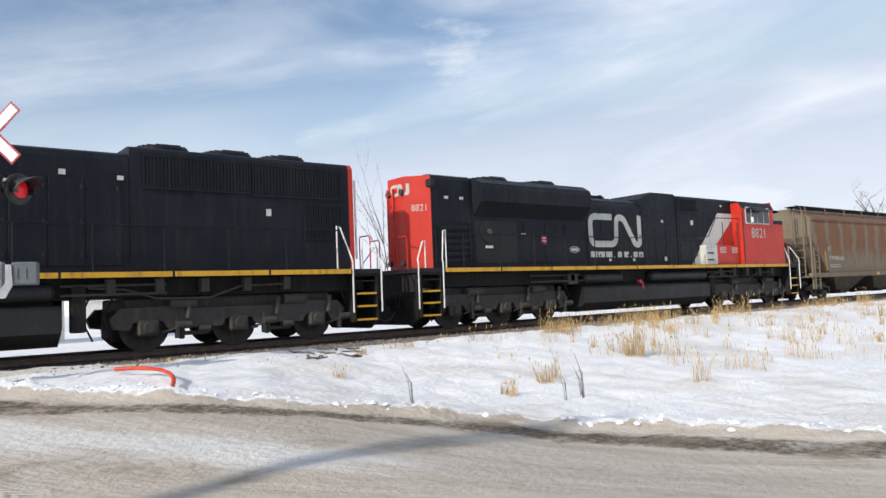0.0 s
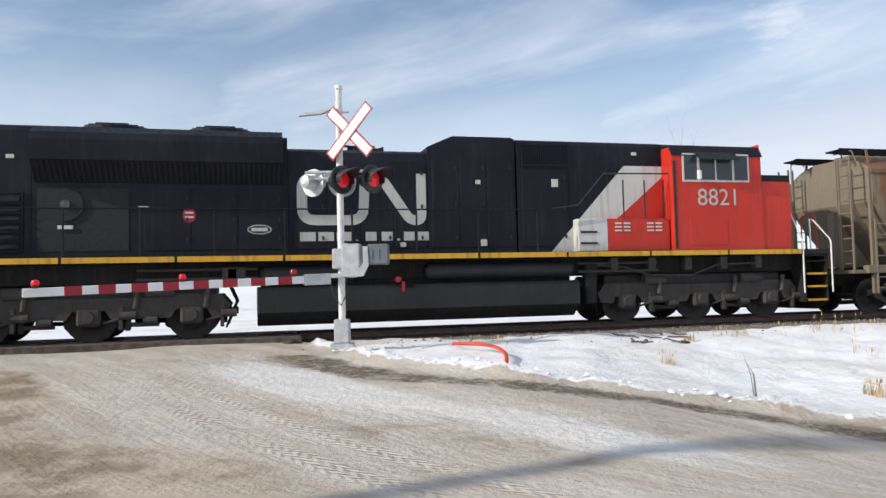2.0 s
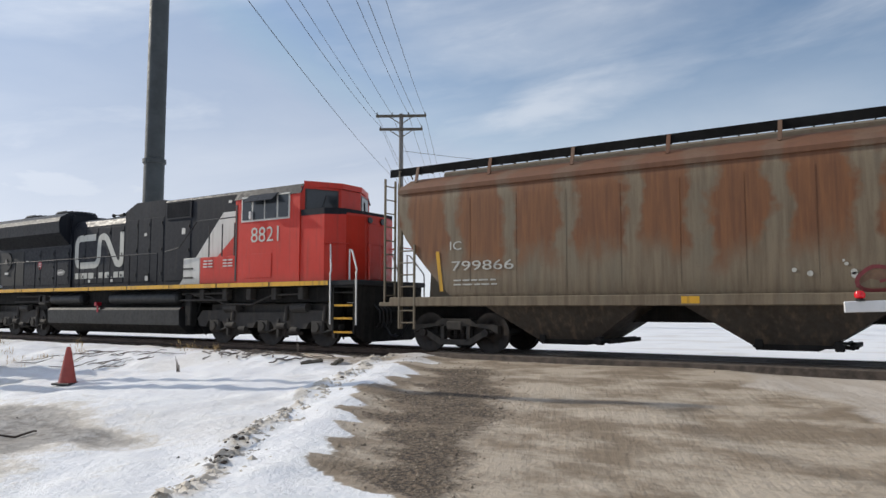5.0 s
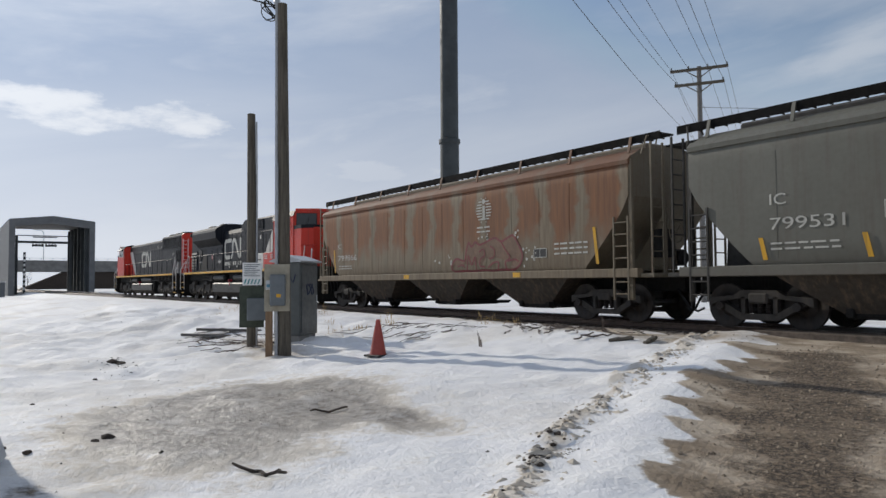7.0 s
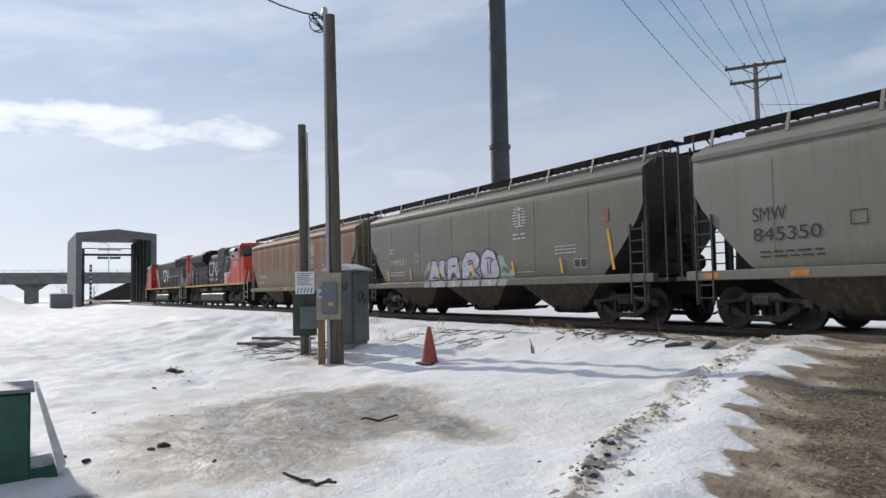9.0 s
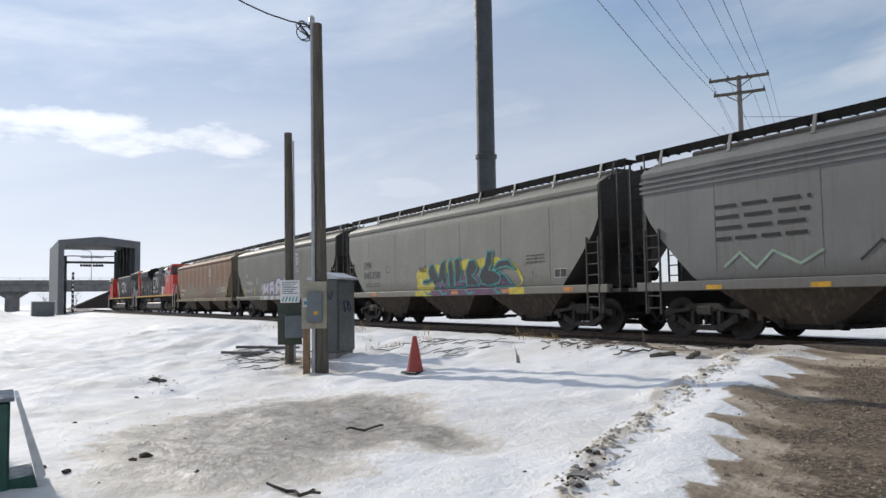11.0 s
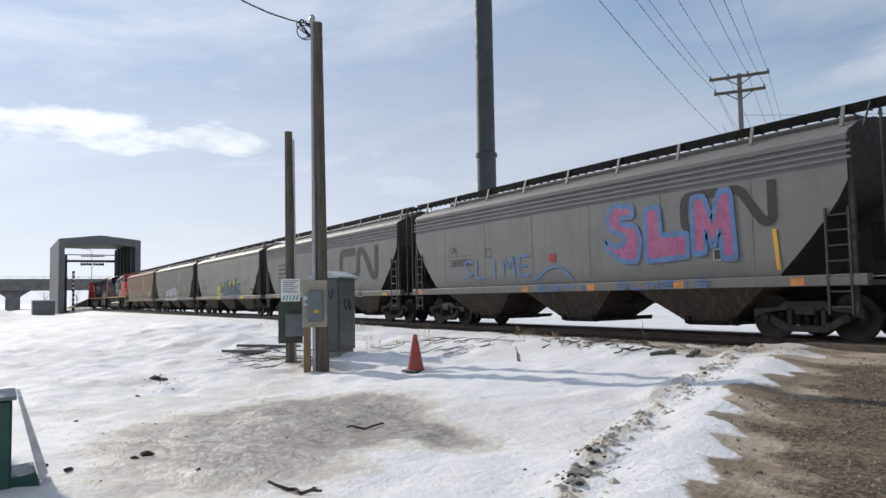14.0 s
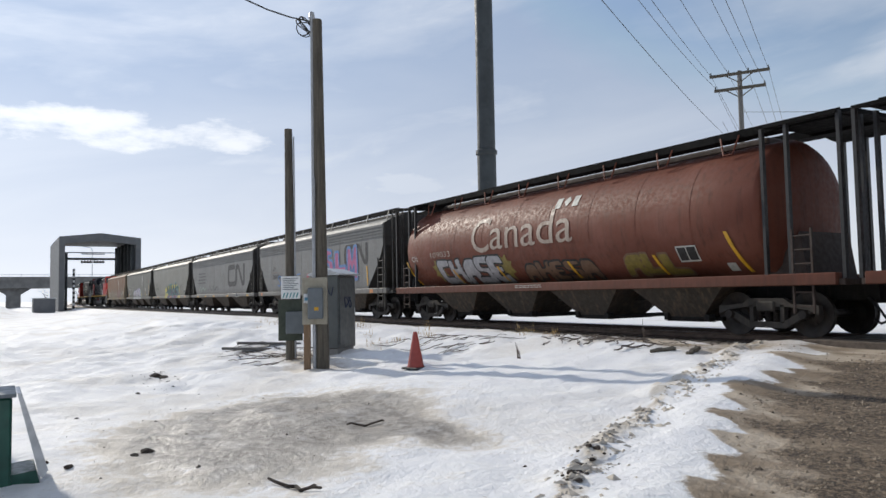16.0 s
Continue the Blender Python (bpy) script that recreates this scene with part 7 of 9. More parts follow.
def loco_rear():
    """The engine with its cab at the rear of the two: local x = along the train from its middle."""
    c = car_at("diesel_locomotive", "black and red diesel locomotive with pale diagonal band, dusty", 27.25, "locomotive", "locomotives")
    U = 27.25
    deck_and_rails(c, 16.1 - U, 38.42 - U, 17.9 - U, 32.9 - U, ((31.2 - U, 33.6 - U),))
    # hood sections from rear to cab
    part("hood", hood_shape(17.1 - U, 18.68 - U, 1.0, 1.79, 4.67), M_BLACK, c, "black engine hood")
    part("hood", hood_shape(18.69 - U, 24.0 - U, 1.0, 1.79, 4.55), M_BLACK, c)
    part("hood", hood_shape(24.01 - U, 27.3 - U, 0.95, 1.79, 4.33, 0.3), M_BLACK, c)
    part("hood", Shape().prism([(27.31 - U, 1.79), (29.55 - U, 1.79), (29.55 - U, 4.64), (29.45 - U, 4.68), (27.95 - U, 4.68), (27.31 - U, 4.40)], -0.97, 0.97), M_BLACK, c)
    part("hood", hood_shape(29.6 - U, 33.63 - U, 1.0, 1.79, 4.64, 0.10), M_BLACK, c)
    # flared radiator housing
    for sd in (-1, 1):
        flare = Shape().prism([(sd * 1.003, 3.42), (sd * 1.42, 3.86), (sd * 1.46, 4.28), (sd * 1.40, 4.44), (sd * 1.1, 4.62), (sd * 0.8, 4.62), (sd * 0.8, 3.42)], 18.75 - U, 23.88 - U, "x")
        fl = part("radiator_flare", flare, M_BLACK, c, "flared radiator housing")
        core = Shape()
        for i in range(46):
            x = 18.85 - U + 4.95 * i / 45
            core.add([(x - 0.02, sd * 1.03, 3.44), (x + 0.02, sd * 1.03, 3.44), (x + 0.02, sd * 1.425, 3.835), (x - 0.02, sd * 1.425, 3.835)], [(0, 1, 2, 3)])
        part("radiator_core", core, M_GRILLE, fl, kind="stuff")
    roof_fans(c, (20.2 - U, 22.5 - U), 4.62, 0.75)
    # red end with slanted corners
    xe = 16.52 - U
    xs = 17.1 - U
    end = part("hood_end", Shape().prism([(xs - 0.002, -1.0), (xe, -0.42), (xe, 0.42), (xs - 0.002, 1.0)], 1.79, 4.62, "z"), M_RED, c, "red hood end with slanted corners and white number")
    along = Vector((xe - xs, 0.58, 0)).normalized()
    out = Vector((-0.58, xe - xs, 0)).normalized() * 0.006
    digits = Shape()
    for poly in text_polys("8821", 0.20, 0.66, 3.55, 3.75):
        digits.add([Vector((xs, -1.0, 0)) + along * (0.80 - p[0]) + out + Vector((0, 0, p[1])) for p in poly], [tuple(range(len(poly)))])
    part("number", digits, M_LETTER, end)
    band = Shape()
    for poly in stroke(ribbon_emblem(-0.66, 0.16, 4.05, 4.42, 0.10), 0.10):
        band.add([Vector((xs, -1.0, 0)) + along * (0.80 - p[0]) + out + Vector((0, 0, p[1])) if p[0] > 0.02 else Vector((xe - 0.006, -0.42 + 0.02 - p[0], p[1])) for p in poly], [tuple(range(len(poly)))])
    part("emblem", band, M_LETTER, end)
    for y in (-0.35, 0.35):
        for z, r in ((4.15, 0.09), (2.0, 0.08)):
            part("tail_lamp", Shape().rod((xe - 0.09, y, z), (xe, y, z), r, n=12), M_GLASS, end)
    part("end_ladder", ladder(xe - 0.07, 0.2, 2.0, 4.3, 0.3, 7, "y"), M_RED, end)
    part("class_lamp", Shape().soft_box(xs - 0.1, xs + 0.08, -1.12, -0.86, 4.25, 4.50, 0.03), M_GRILLE, end)
    louvre(c, 17.25 - U, 18.5 - U, 1.98, 3.18, 1.0, 6, M_BLACK)
    louvre(c, 29.75 - U, 30.95 - U, 4.02, 4.50, 1.0, 22, M_BLACK, True)
    hood_doors(c, 20.9 - U, 23.9 - U, 1.95, 3.30, 1.0, 1.0, M_BLACK)
    hood_doors(c, 24.1 - U, 27.25 - U, 1.95, 3.95, 0.95, 0.8, M_BLACK)
    hood_doors(c, 27.4 - U, 29.5 - U, 1.95, 4.1, 0.97, 0.7, M_BLACK)
    hood_doors(c, 29.7 - U, 30.95 - U, 1.95, 3.9, 1.0, 1.25, M_BLACK)
    # blower compartment
    part("blower", Shape().rod((19.35 - U, -1.0, 2.95), (19.35 - U, -1.05, 2.95), 0.36, n=20).box(18.8 - U, 20.6 - U, -1.012, -1.001, 1.95, 3.3), M_GRILLE, c)
    part("blower_hub", Shape().rod((19.35 - U, -1.05, 2.95), (19.35 - U, -1.09, 2.95), 0.10, n=12), M_STEEL, c)
    part("blower_plate", Shape().box(19.2 - U, 19.5 - U, -1.05, -1.014, 2.42, 2.5), M_BAND, c)
    # diagonal band and red field, a skin over the hood
    part("band", decal([[(30.44 - U, 1.80), (31.25 - U, 1.80), (33.62 - U, 3.74), (33.62 - U, 4.02), (32.52 - U, 4.02)]], flat_side(1.0), 0.020), M_BAND, c, "pale grey diagonal band")
    part("red_field", decal([[(31.25 - U, 1.80), (33.62 - U, 1.80), (33.62 - U, 3.74)]], flat_side(1.0), 0.020), M_RED, c)
    # low locker along the walkway
    for sd in (-1, 1):
        y0, y1 = min(sd * 1.02, sd * 1.34), max(sd * 1.02, sd * 1.34)
        part("locker", Shape().soft_box(31.05 - U, 31.85 - U, y0, y1, 1.80, 2.62, 0.015), M_BAND, c, "pale battery locker")
        part("locker", Shape().soft_box(31.86 - U, 33.6 - U, y0, y1, 1.80, 2.62, 0.015), M_RED, c, "red battery locker")
        for x in (32.05, 32.95):
            for k in range(6):
                part("vent_slot", Shape().box(x - U + 0.24 * (k // 3), x + 0.18 - U + 0.24 * (k // 3), min(sd * 1.342, sd * 1.36), max(sd * 1.342, sd * 1.36), 2.30 + 0.09 * (k % 3), 2.34 + 0.09 * (k % 3)), M_BAND, c)
        for z in (1.98, 2.26):
            part("step_slot", Shape().box(31.10 - U, 31.55 - U, min(sd * 1.342, sd * 1.36), max(sd * 1.342, sd * 1.36), z, z + 0.05), M_GRILLE, c)
    for x in (32.3, 32.9, 33.45):
        part("grab_iron", Shape().tube([(x - U, -1.36, 2.62), (x - U, -1.36, 3.6)], 0.02, 6), M_SIGNALBLACK, c)
    part("grab_iron", Shape().tube([(30.3 - U, -1.48, 2.85), (31.0 - U, -1.48, 2.95), (31.75 - U, -1.40, 3.75), (33.6 - U, -1.36, 3.78)], 0.02, 6), M_SIGNALBLACK, c)
    part("emblem", strip(ribbon_emblem(24.20 - U, 27.26 - U, 2.50, 3.74, 0.235), 0.235, flat_side(0.95), 0.022), M_LETTER, c, "white ribbon emblem")
    for k in range(9):
        wide = (0.36, 0.36, 0.36, 0.06, 0.26, 0.27, 0.06, 0.26, 0.27)[k]
        x = 24.26 - U + (0, 0.42, 0.84, 1.29, 1.52, 1.90, 2.28, 2.44, 2.78)[k]
        part("lettering_bar", decal([rect(x, x + wide, 2.13, 2.13 + (0.05 if wide < 0.1 else 0.21))], flat_side(0.95), 0.022), M_LETTER, c, "plain white lettering bar")
    lettering(c, "8821", 34.34 - U, 35.47 - U, 2.95, 3.38, flat_side(1.5), 0.012, M_LETTER, "white number digit")
    small_plates(c, [(17.6 - U, 3.93, 0.16, 0.08), (18.2 - U, 3.93, 0.16, 0.08), (28.5 - U, 3.5, 0.13, 0.10), (30.5 - U, 3.45, 0.18, 0.2), (28.6 - U, 1.98, 0.16, 0.16), (26.6 - U, 1.98, 0.14, 0.1), (25.2 - U, 1.98, 0.14, 0.1), (20.8 - U, 2.9, 0.2, 0.02), (32.75 - U, 4.30, 0.15, 0.08)], 1.0)
    part("oval_plate", decal([[(23.36 - U + 0.27 * math.cos(k * 0.3927), 2.40 + 0.11 * math.sin(k * 0.3927)) for k in range(16)]], flat_side(1.0), 0.019), M_BAND, c, "small pale oval plate")
    part("oval_field", decal([[(23.36 - U + 0.25 * math.cos(k * 0.3927), 2.40 + 0.09 * math.sin(k * 0.3927)) for k in range(16)]], flat_side(1.0), 0.021), M_SIGNALBLACK, c)
    part("plate_bar", decal([rect(23.18 - U, 23.54 - U, 2.36, 2.44)], flat_side(1.0), 0.023), M_BAND, c)
    part("data_plate", decal([rect(36.45 - U, 36.78 - U, 2.10, 2.35), rect(36.65 - U, 36.88 - U, 3.35, 3.46)], flat_side(1.455), 0.012), M_BAND, c)
    part("red_plate", decal([[(21.85 - U + 0.14 * math.cos(a), 2.72 + 0.17 * math.sin(a)) for a in [k * 0.5236 for k in range(12)]]], flat_side(1.0), 0.024), M_SIGNRED, c)
    for k in range(2):
        part("plate_bar", decal([rect(21.76 - U, 21.94 - U, 2.66 + 0.1 * k, 2.70 + 0.1 * k)], flat_side(1.0), 0.027), M_BAND, c)
    horn = Shape()
    for k, dx in enumerate((-0.3, -0.05, 0.2)):
        for sgn in (-1, 1):
            horn.lathe([(0.02, 0), (0.03, 0.2), (0.07, 0.34)], 10, Matrix.Translation((25.9 - U + dx, -0.15 + 0.15 * k, 4.52)) @ Matrix.Rotation(sgn * math.pi / 2, 4, "Y"))
    horn.box(25.5 - U, 26.3 - U, -0.3, 0.3, 4.38, 4.43).rod((25.9 - U, 0, 4.3), (25.9 - U, 0, 4.55), 0.04)
    part("horn", horn, M_GRILLE, c, "cluster of air horns")
    cab(c, 33.64 - U, 36.28 - U, 1, 37.48 - U)
    fuel_tank(c, 23.3 - U, 31.0 - U)
    loco_truck(c, (17.75 - U, 19.82 - U, 21.9 - U))
    loco_truck(c, (32.42 - U, 34.58 - U, 36.68 - U))


def loco_front():
    U = 3.15
    c = car_at("diesel_locomotive", "older black diesel locomotive with red cab and three roof fans", U, "locomotive", "locomotives")
    deck_and_rails(c, -8.2 - U, 14.95 - U, -3.0 - U, 13.6 - U)
    part("hood", hood_shape(-3.6 - U, 8.46 - U, 0.95, 1.79, 4.56, 0.2), M_BLACK, c, "black engine hood")
    part("hood", hood_shape(8.47 - U, 14.26 - U, 0.97, 1.79, 4.72, 0.12), M_BLACK, c)
    part("hood_end", Shape().prism([(-0.972, 1.79), (0.972, 1.79), (0.972, 4.60), (0.85, 4.722), (-0.85, 4.722), (-0.972, 4.60)], 14.261 - U, 14.40 - U, "x"), M_RED, c, "red hood end")
    part("end_ladder", ladder(14.49 - U, -0.75, 2.1, 4.3, 0.35, 8, "y", 0.014), M_WHITEPIPE, c)
    roof_fans(c, (9.5 - U, 11.15 - U, 12.7 - U), 4.70, 0.66)
    louvre(c, 8.8 - U, 11.35 - U, 3.78, 4.50, 0.97, 30, M_BLACK, True)
    louvre(c, 11.47 - U, 13.98 - U, 3.74, 4.48, 0.97, 28, M_BLACK, True)
    louvre(c, 12.9 - U, 13.98 - U, 2.66, 3.52, 0.97, 14, M_BLACK, True)
    hood_doors(c, -1.5 - U, 8.3 - U, 1.95, 3.9, 0.95, 0.75, M_BLACK)
    small_plates(c, [(7.0 - U, 3.95, 0.14, 0.12), (8.2 - U, 3.9, 0.14, 0.1), (11.8 - U, 3.2, 0.14, 0.18)], 0.96)
    part("emblem", strip(ribbon_emblem(1.2 - U, 4.6 - U, 2.45, 3.8, 0.3), 0.3, flat_side(0.95), 0.022), M_LETTER, c, "white ribbon emblem")
    part("band", decal([[(-0.6 - U, 1.80), (-1.4 - U, 1.80), (-3.55 - U, 3.7), (-3.55 - U, 4.0), (-2.5 - U, 4.0)]], flat_side(0.95), 0.02), M_BAND, c)
    part("red_field", decal([[(-1.4 - U, 1.80), (-3.55 - U, 1.80), (-3.55 - U, 3.7)]], flat_side(0.95), 0.02), M_RED, c)
    cab(c, -3.62 - U, -6.1 - U, -1, -7.2 - U)
    fuel_tank(c, -0.6 - U, 6.95 - U)
    loco_truck(c, (8.79 - U, 10.95 - U, 13.08 - U))
    loco_truck(c, (-6.8 - U, -4.65 - U, -2.5 - U))


loco_front()
loco_rear()


# ---- hopper cars ----
def outlet_gate(x, bay):
    """The sliding gate under a discharge bay: tray, runners, opening shaft with square-ended hubs, and a rack."""
    tray = Shape().soft_box(x - 0.62, x + 0.50, -0.95, 0.9, 0.25, 0.36, 0.02)
    for y in (-0.97, 0.86):
        tray.soft_box(x - 0.66, x + 1.02, y, y + 0.07, 0.30, 0.37, 0.01)
    gate = part("outlet_gate", tray, M_GRIME, bay)
    part("opening_shaft", Shape().rod((x + 0.84, -1.22, 0.36), (x + 0.84, 1.15, 0.36), 0.032, n=8), M_GRIME, gate)
    part("shaft_hub", Shape().rod((x + 0.84, -1.24, 0.36), (x + 0.84, -1.12, 0.36), 0.085, n=10).soft_box(x + 0.76, x + 0.92, -1.10, -0.99, 0.26, 0.44, 0.015), M_GRIME, gate)
    part("rack", Shape().soft_box(x + 0.50, x + 1.10, -0.60, -0.52, 0.29, 0.33, 0.008).soft_box(x + 0.98, x + 1.06, -0.97, 0.93, 0.29, 0.38, 0.01), M_GRIME, gate)
    part("gate_stop", Shape().soft_box(x - 0.60, x - 0.46, -1.06, -0.96, 0.28, 0.46, 0.012), M_GRIME, gate)


def hopper(left, right, paint_mat, end_mat, label, sheet=(0.55, 0.55), seams=12, roof_mat=None, ribs=False):
    """A covered hopper between two striker plates; returns the car, its half length and its side function."""
    U, H = (left + right) / 2, (right - left) / 2
    c = car_at("hopper_car", label, U, "hopper car", "hopper cars")
    prof = [(1.52, 1.30), (1.57, 1.42), (1.57, 2.4), (1.57, 3.6), (1.55, 3.92), (1.46, 4.08), (1.1, 4.28), (0.55, 4.42)]

    def reach(z):
        if z > 3.1:
            return H - 0.74
        u = (3.1 - z) / 1.8
        return H - 0.74 - 1.55 * u ** 1.25

    zs = [1.30, 1.42, 1.75, 2.05, 2.4, 2.75, 3.1, 3.35, 3.6, 3.92, 4.08, 4.28, 4.42]
    hw = lambda z: float(np.interp(z, [p[1] for p in prof], [p[0] for p in prof]))
    body = Shape()
    xs = np.linspace(-1, 1, 15)
    for sd in (-1, 1):
        pts, F = [], []
        for z in zs:
            pts += [(reach(z) * x, sd * hw(z), z) for x in xs]
        for j in range(len(zs) - 1):
            F += [(j * 15 + i, j * 15 + i + 1, (j + 1) * 15 + i + 1, (j + 1) * 15 + i) for i in range(14)]
        body.add(pts, F)
    body.add([(sx * reach(4.42), sy * 0.55, 4.42) for sx, sy in ((-1, -1), (1, -1), (1, 1), (-1, 1))], [(0, 1, 2, 3)])
    part("body", body, paint_mat, c, smooth=True)
    for sd in (-1, 1):
        ends = Shape()
        pts = []
        for z in zs:
            pts += [(sd * (reach(z) - 0.004), -hw(z) + 0.004, z), (sd * (reach(z) - 0.004), hw(z) - 0.004, z)]
        ends.add(pts, [(2 * j, 2 * j + 1, 2 * j + 3, 2 * j + 2) for j in range(len(zs) - 1)])
        part("end_slope", ends, end_mat, c, "grimy sloping end sheet, its shade in the colour on grey cars")
    # curved side web below the slope, and corner posts
    for sd in (-1, 1):
        for sy in (-1, 1):
            p = part("corner_post", Shape().box(sd * (H - 0.72) - 0.05, sd * (H - 0.72) + 0.05, min(sy * 1.45, sy * 1.53), max(sy * 1.45, sy * 1.60), 0.55, 4.0), end_mat, c)
        web = Shape().prism([(sd * (H - 0.65), 1.30), (sd * (H - 0.75), 2.9), (sd * (H - 2.0), 1.30)], -0.12, 0.12)
        part("centre_web", web, end_mat, c)
    # weld seams and eave lip
    for i in range(1, seams, 2 if seams == 12 else 1):
        x = -reach(2.0) + 2 * reach(2.0) * i / seams
        for sy in (-1, 1):
            w, d = (0.035, 0.03) if ribs else (0.010, 0.005)
            part("side_seam", Shape().box(x - w, x + w, min(sy * 1.565, sy * (1.57 + d)), max(sy * 1.565, sy * (1.57 + d)), 1.46, 3.62), paint_mat, c)
    lip = Shape()
    for sy in (-1, 1):
        lip.prism([(sy * 1.50, 3.86), (sy * 1.59, 3.88), (sy * 1.60, 3.98), (sy * 1.48, 4.10)], -H + 0.72, H - 0.72, "x")
    part("eave", lip, paint_mat, c)
    # side sill
    sill = Shape()
    for sy in (-1, 1):
        sill.soft_box(-H + 0.45, H - 0.45, min(sy * 1.40, sy * 1.60), max(sy * 1.40, sy * 1.60), 1.10, 1.32, 0.015)
    part("side_sill", sill, paint_mat, c)
    part("centre_sill", Shape().box(-H + 0.1, H - 0.1, -0.3, 0.3, 0.75, 1.1), M_GRIME, c)
    for sd in (-1, 1):
        part("end_platform", Shape().soft_box(min(sd * (H - 0.05), sd * (H - 0.75)), max(sd * (H - 0.05), sd * (H - 0.75)), -1.5, 1.5, 1.10, 1.20, 0.01).box(min(sd * (H - 1.9), sd * (H - 0.8)), max(sd * (H - 1.9), sd * (H - 0.8)), -0.7, 0.7, 1.14, 1.18), end_mat, c)
        coupler(c, sd * (H - 0.05), sd)
        for sy in (-1, 1):
            part("ladder", ladder(sd * (H - 0.98), sy * 1.585, 0.55, 2.6, 0.46, 7), end_mat, c, "steel side ladder")
            part("end_ladder", ladder(sd * (H - 0.16), sy * 1.2, 1.2, 4.35, 0.42, 9, "y"), end_mat, c)
            part("roof_grab", Shape().tube([(sd * (H - 0.55), sy * 1.30, 4.12), (sd * (H - 0.45), sy * 1.2, 4.55), (sd * (H - 0.45), sy * 0.8, 4.62), (sd * (H - 0.55), sy * 0.75, 4.40)], 0.02, 6), end_mat, c)
        for y in (-0.9, 0.84):
            part("end_post", Shape().box(sd * (H - 0.20) - 0.03, sd * (H - 0.20) + 0.03, y, y + 0.06, 1.2, 4.3), end_mat, c)
    # hand brake at one end
    m = Matrix.Translation((H - 0.22, -0.45, 2.2)) @ Matrix.Rotation(math.pi / 2, 4, "Y")
    wheel = Shape()
    ring = [m @ Vector((0.26 * math.cos(a), 0.26 * math.sin(a), 0)) for a in [k * 0.3307 for k in range(20)]]
    wheel.tube(ring, 0.016, 5)
    for k in range(5):
        wheel.rod(m @ Vector((0, 0, 0)), m @ Vector((0.26 * math.cos(k * 1.257), 0.26 * math.sin(k * 1.257), 0)), 0.012, n=5)
    part("brake_wheel", wheel, end_mat, c, "round hand-brake wheel")
    part("brake_gear", Shape().soft_box(H - 0.85, H - 0.45, -0.7, -0.2, 1.6, 2.3, 0.04).rod((H - 1.6, 0.3, 1.6), (H - 0.6, 0.3, 1.6), 0.2, n=12), M_GRIME, c)
    # roof walk and hatches
    walkb = Shape()
    for y0, y1 in ((-1.12, -0.6), (0.6, 1.12)):
        for k in range(6):
            y = y0 + (y1 - y0) * (k + 0.5) / 6
            walkb.box(-H + 0.10, H - 0.10, y - 0.012, y + 0.012, 4.55, 4.60)
        walkb.box(-H + 0.10, H - 0.10, y0 - 0.012, y0 + 0.006, 4.43, 4.63)
        n = int(2 * H / 0.35)
        for i in range(n):
            x = -H + 0.4 + (2 * H - 0.8) * i / (n - 1)
            walkb.box(x - 0.012, x + 0.012, y0, y1, 4.52, 4.55)
    part("running_board", walkb, M_WALK, c, "dark grating roof walk")
    for i in range(9):
        x = -H + 1.0 + (2 * H - 2.0) * i / 8
        for sy in (-1, 1):
            part("walk_bracket", Shape().prism([(sy * 1.22, 4.20), (sy * 1.26, 4.21), (sy * 1.15, 4.62), (sy * 1.13, 4.62)], x - 0.04, x + 0.04, "x"), roof_mat or paint_mat, c)
    part("roof_hatch", Shape().soft_box(-H + 1.2, H - 1.2, -0.32, 0.32, 4.42, 4.60, 0.05), end_mat, c)
    # outlet bays
    for x in (-4.55, 0.0, 4.55):
        bay = Shape()
        top, bot, zt, zb = 1.86, 0.66, 1.12, 0.34
        bay.add([(x - top, -1.40, zt), (x + top, -1.40, zt), (x + top, 1.0, zt), (x - top, 1.0, zt), (x - bot, -0.95, zb), (x + bot, -0.95, zb), (x + bot, 0.6, zb), (x - bot, 0.6, zb)], [(0, 1, 5, 4), (1, 2, 6, 5), (2, 3, 7, 6), (3, 0, 4, 7), (4, 5, 6, 7)])
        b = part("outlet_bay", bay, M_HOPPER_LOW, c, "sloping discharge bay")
        outlet_gate(x, b)
    freight_truck(c, -H + 2.05)
    freight_truck(c, H - 2.05)
    return c, U, H, hw


def yellow_marks(c, surf, xs, z0=1.42, h=0.62, tilt=0.06):
    for x in xs:
        part("reflector", decal([[(x - 0.05 + tilt, z0), (x + 0.05 + tilt, z0), (x + 0.05 - tilt, z0 + h), (x - 0.05 - tilt, z0 + h)]], surf, 0.012), M_YELLOW, c, "yellow reflective strip")


def data_panel(c, surf, x, z):
    p = part("data_panel", decal([rect(x, x + 0.55, z, z + 0.26)], surf, 0.008), M_SIGNALBLACK, c, "black data panel with white frame")
    part("panel_frame", decal([rect(x, x + 0.55, z + 0.24, z + 0.26), rect(x, x + 0.55, z, z + 0.02), rect(x, x + 0.02, z, z + 0.26), rect(x + 0.53, x + 0.55, z, z + 0.26), rect(x + 0.26, x + 0.28, z, z + 0.26)], surf, 0.012), M_LETTER, p)


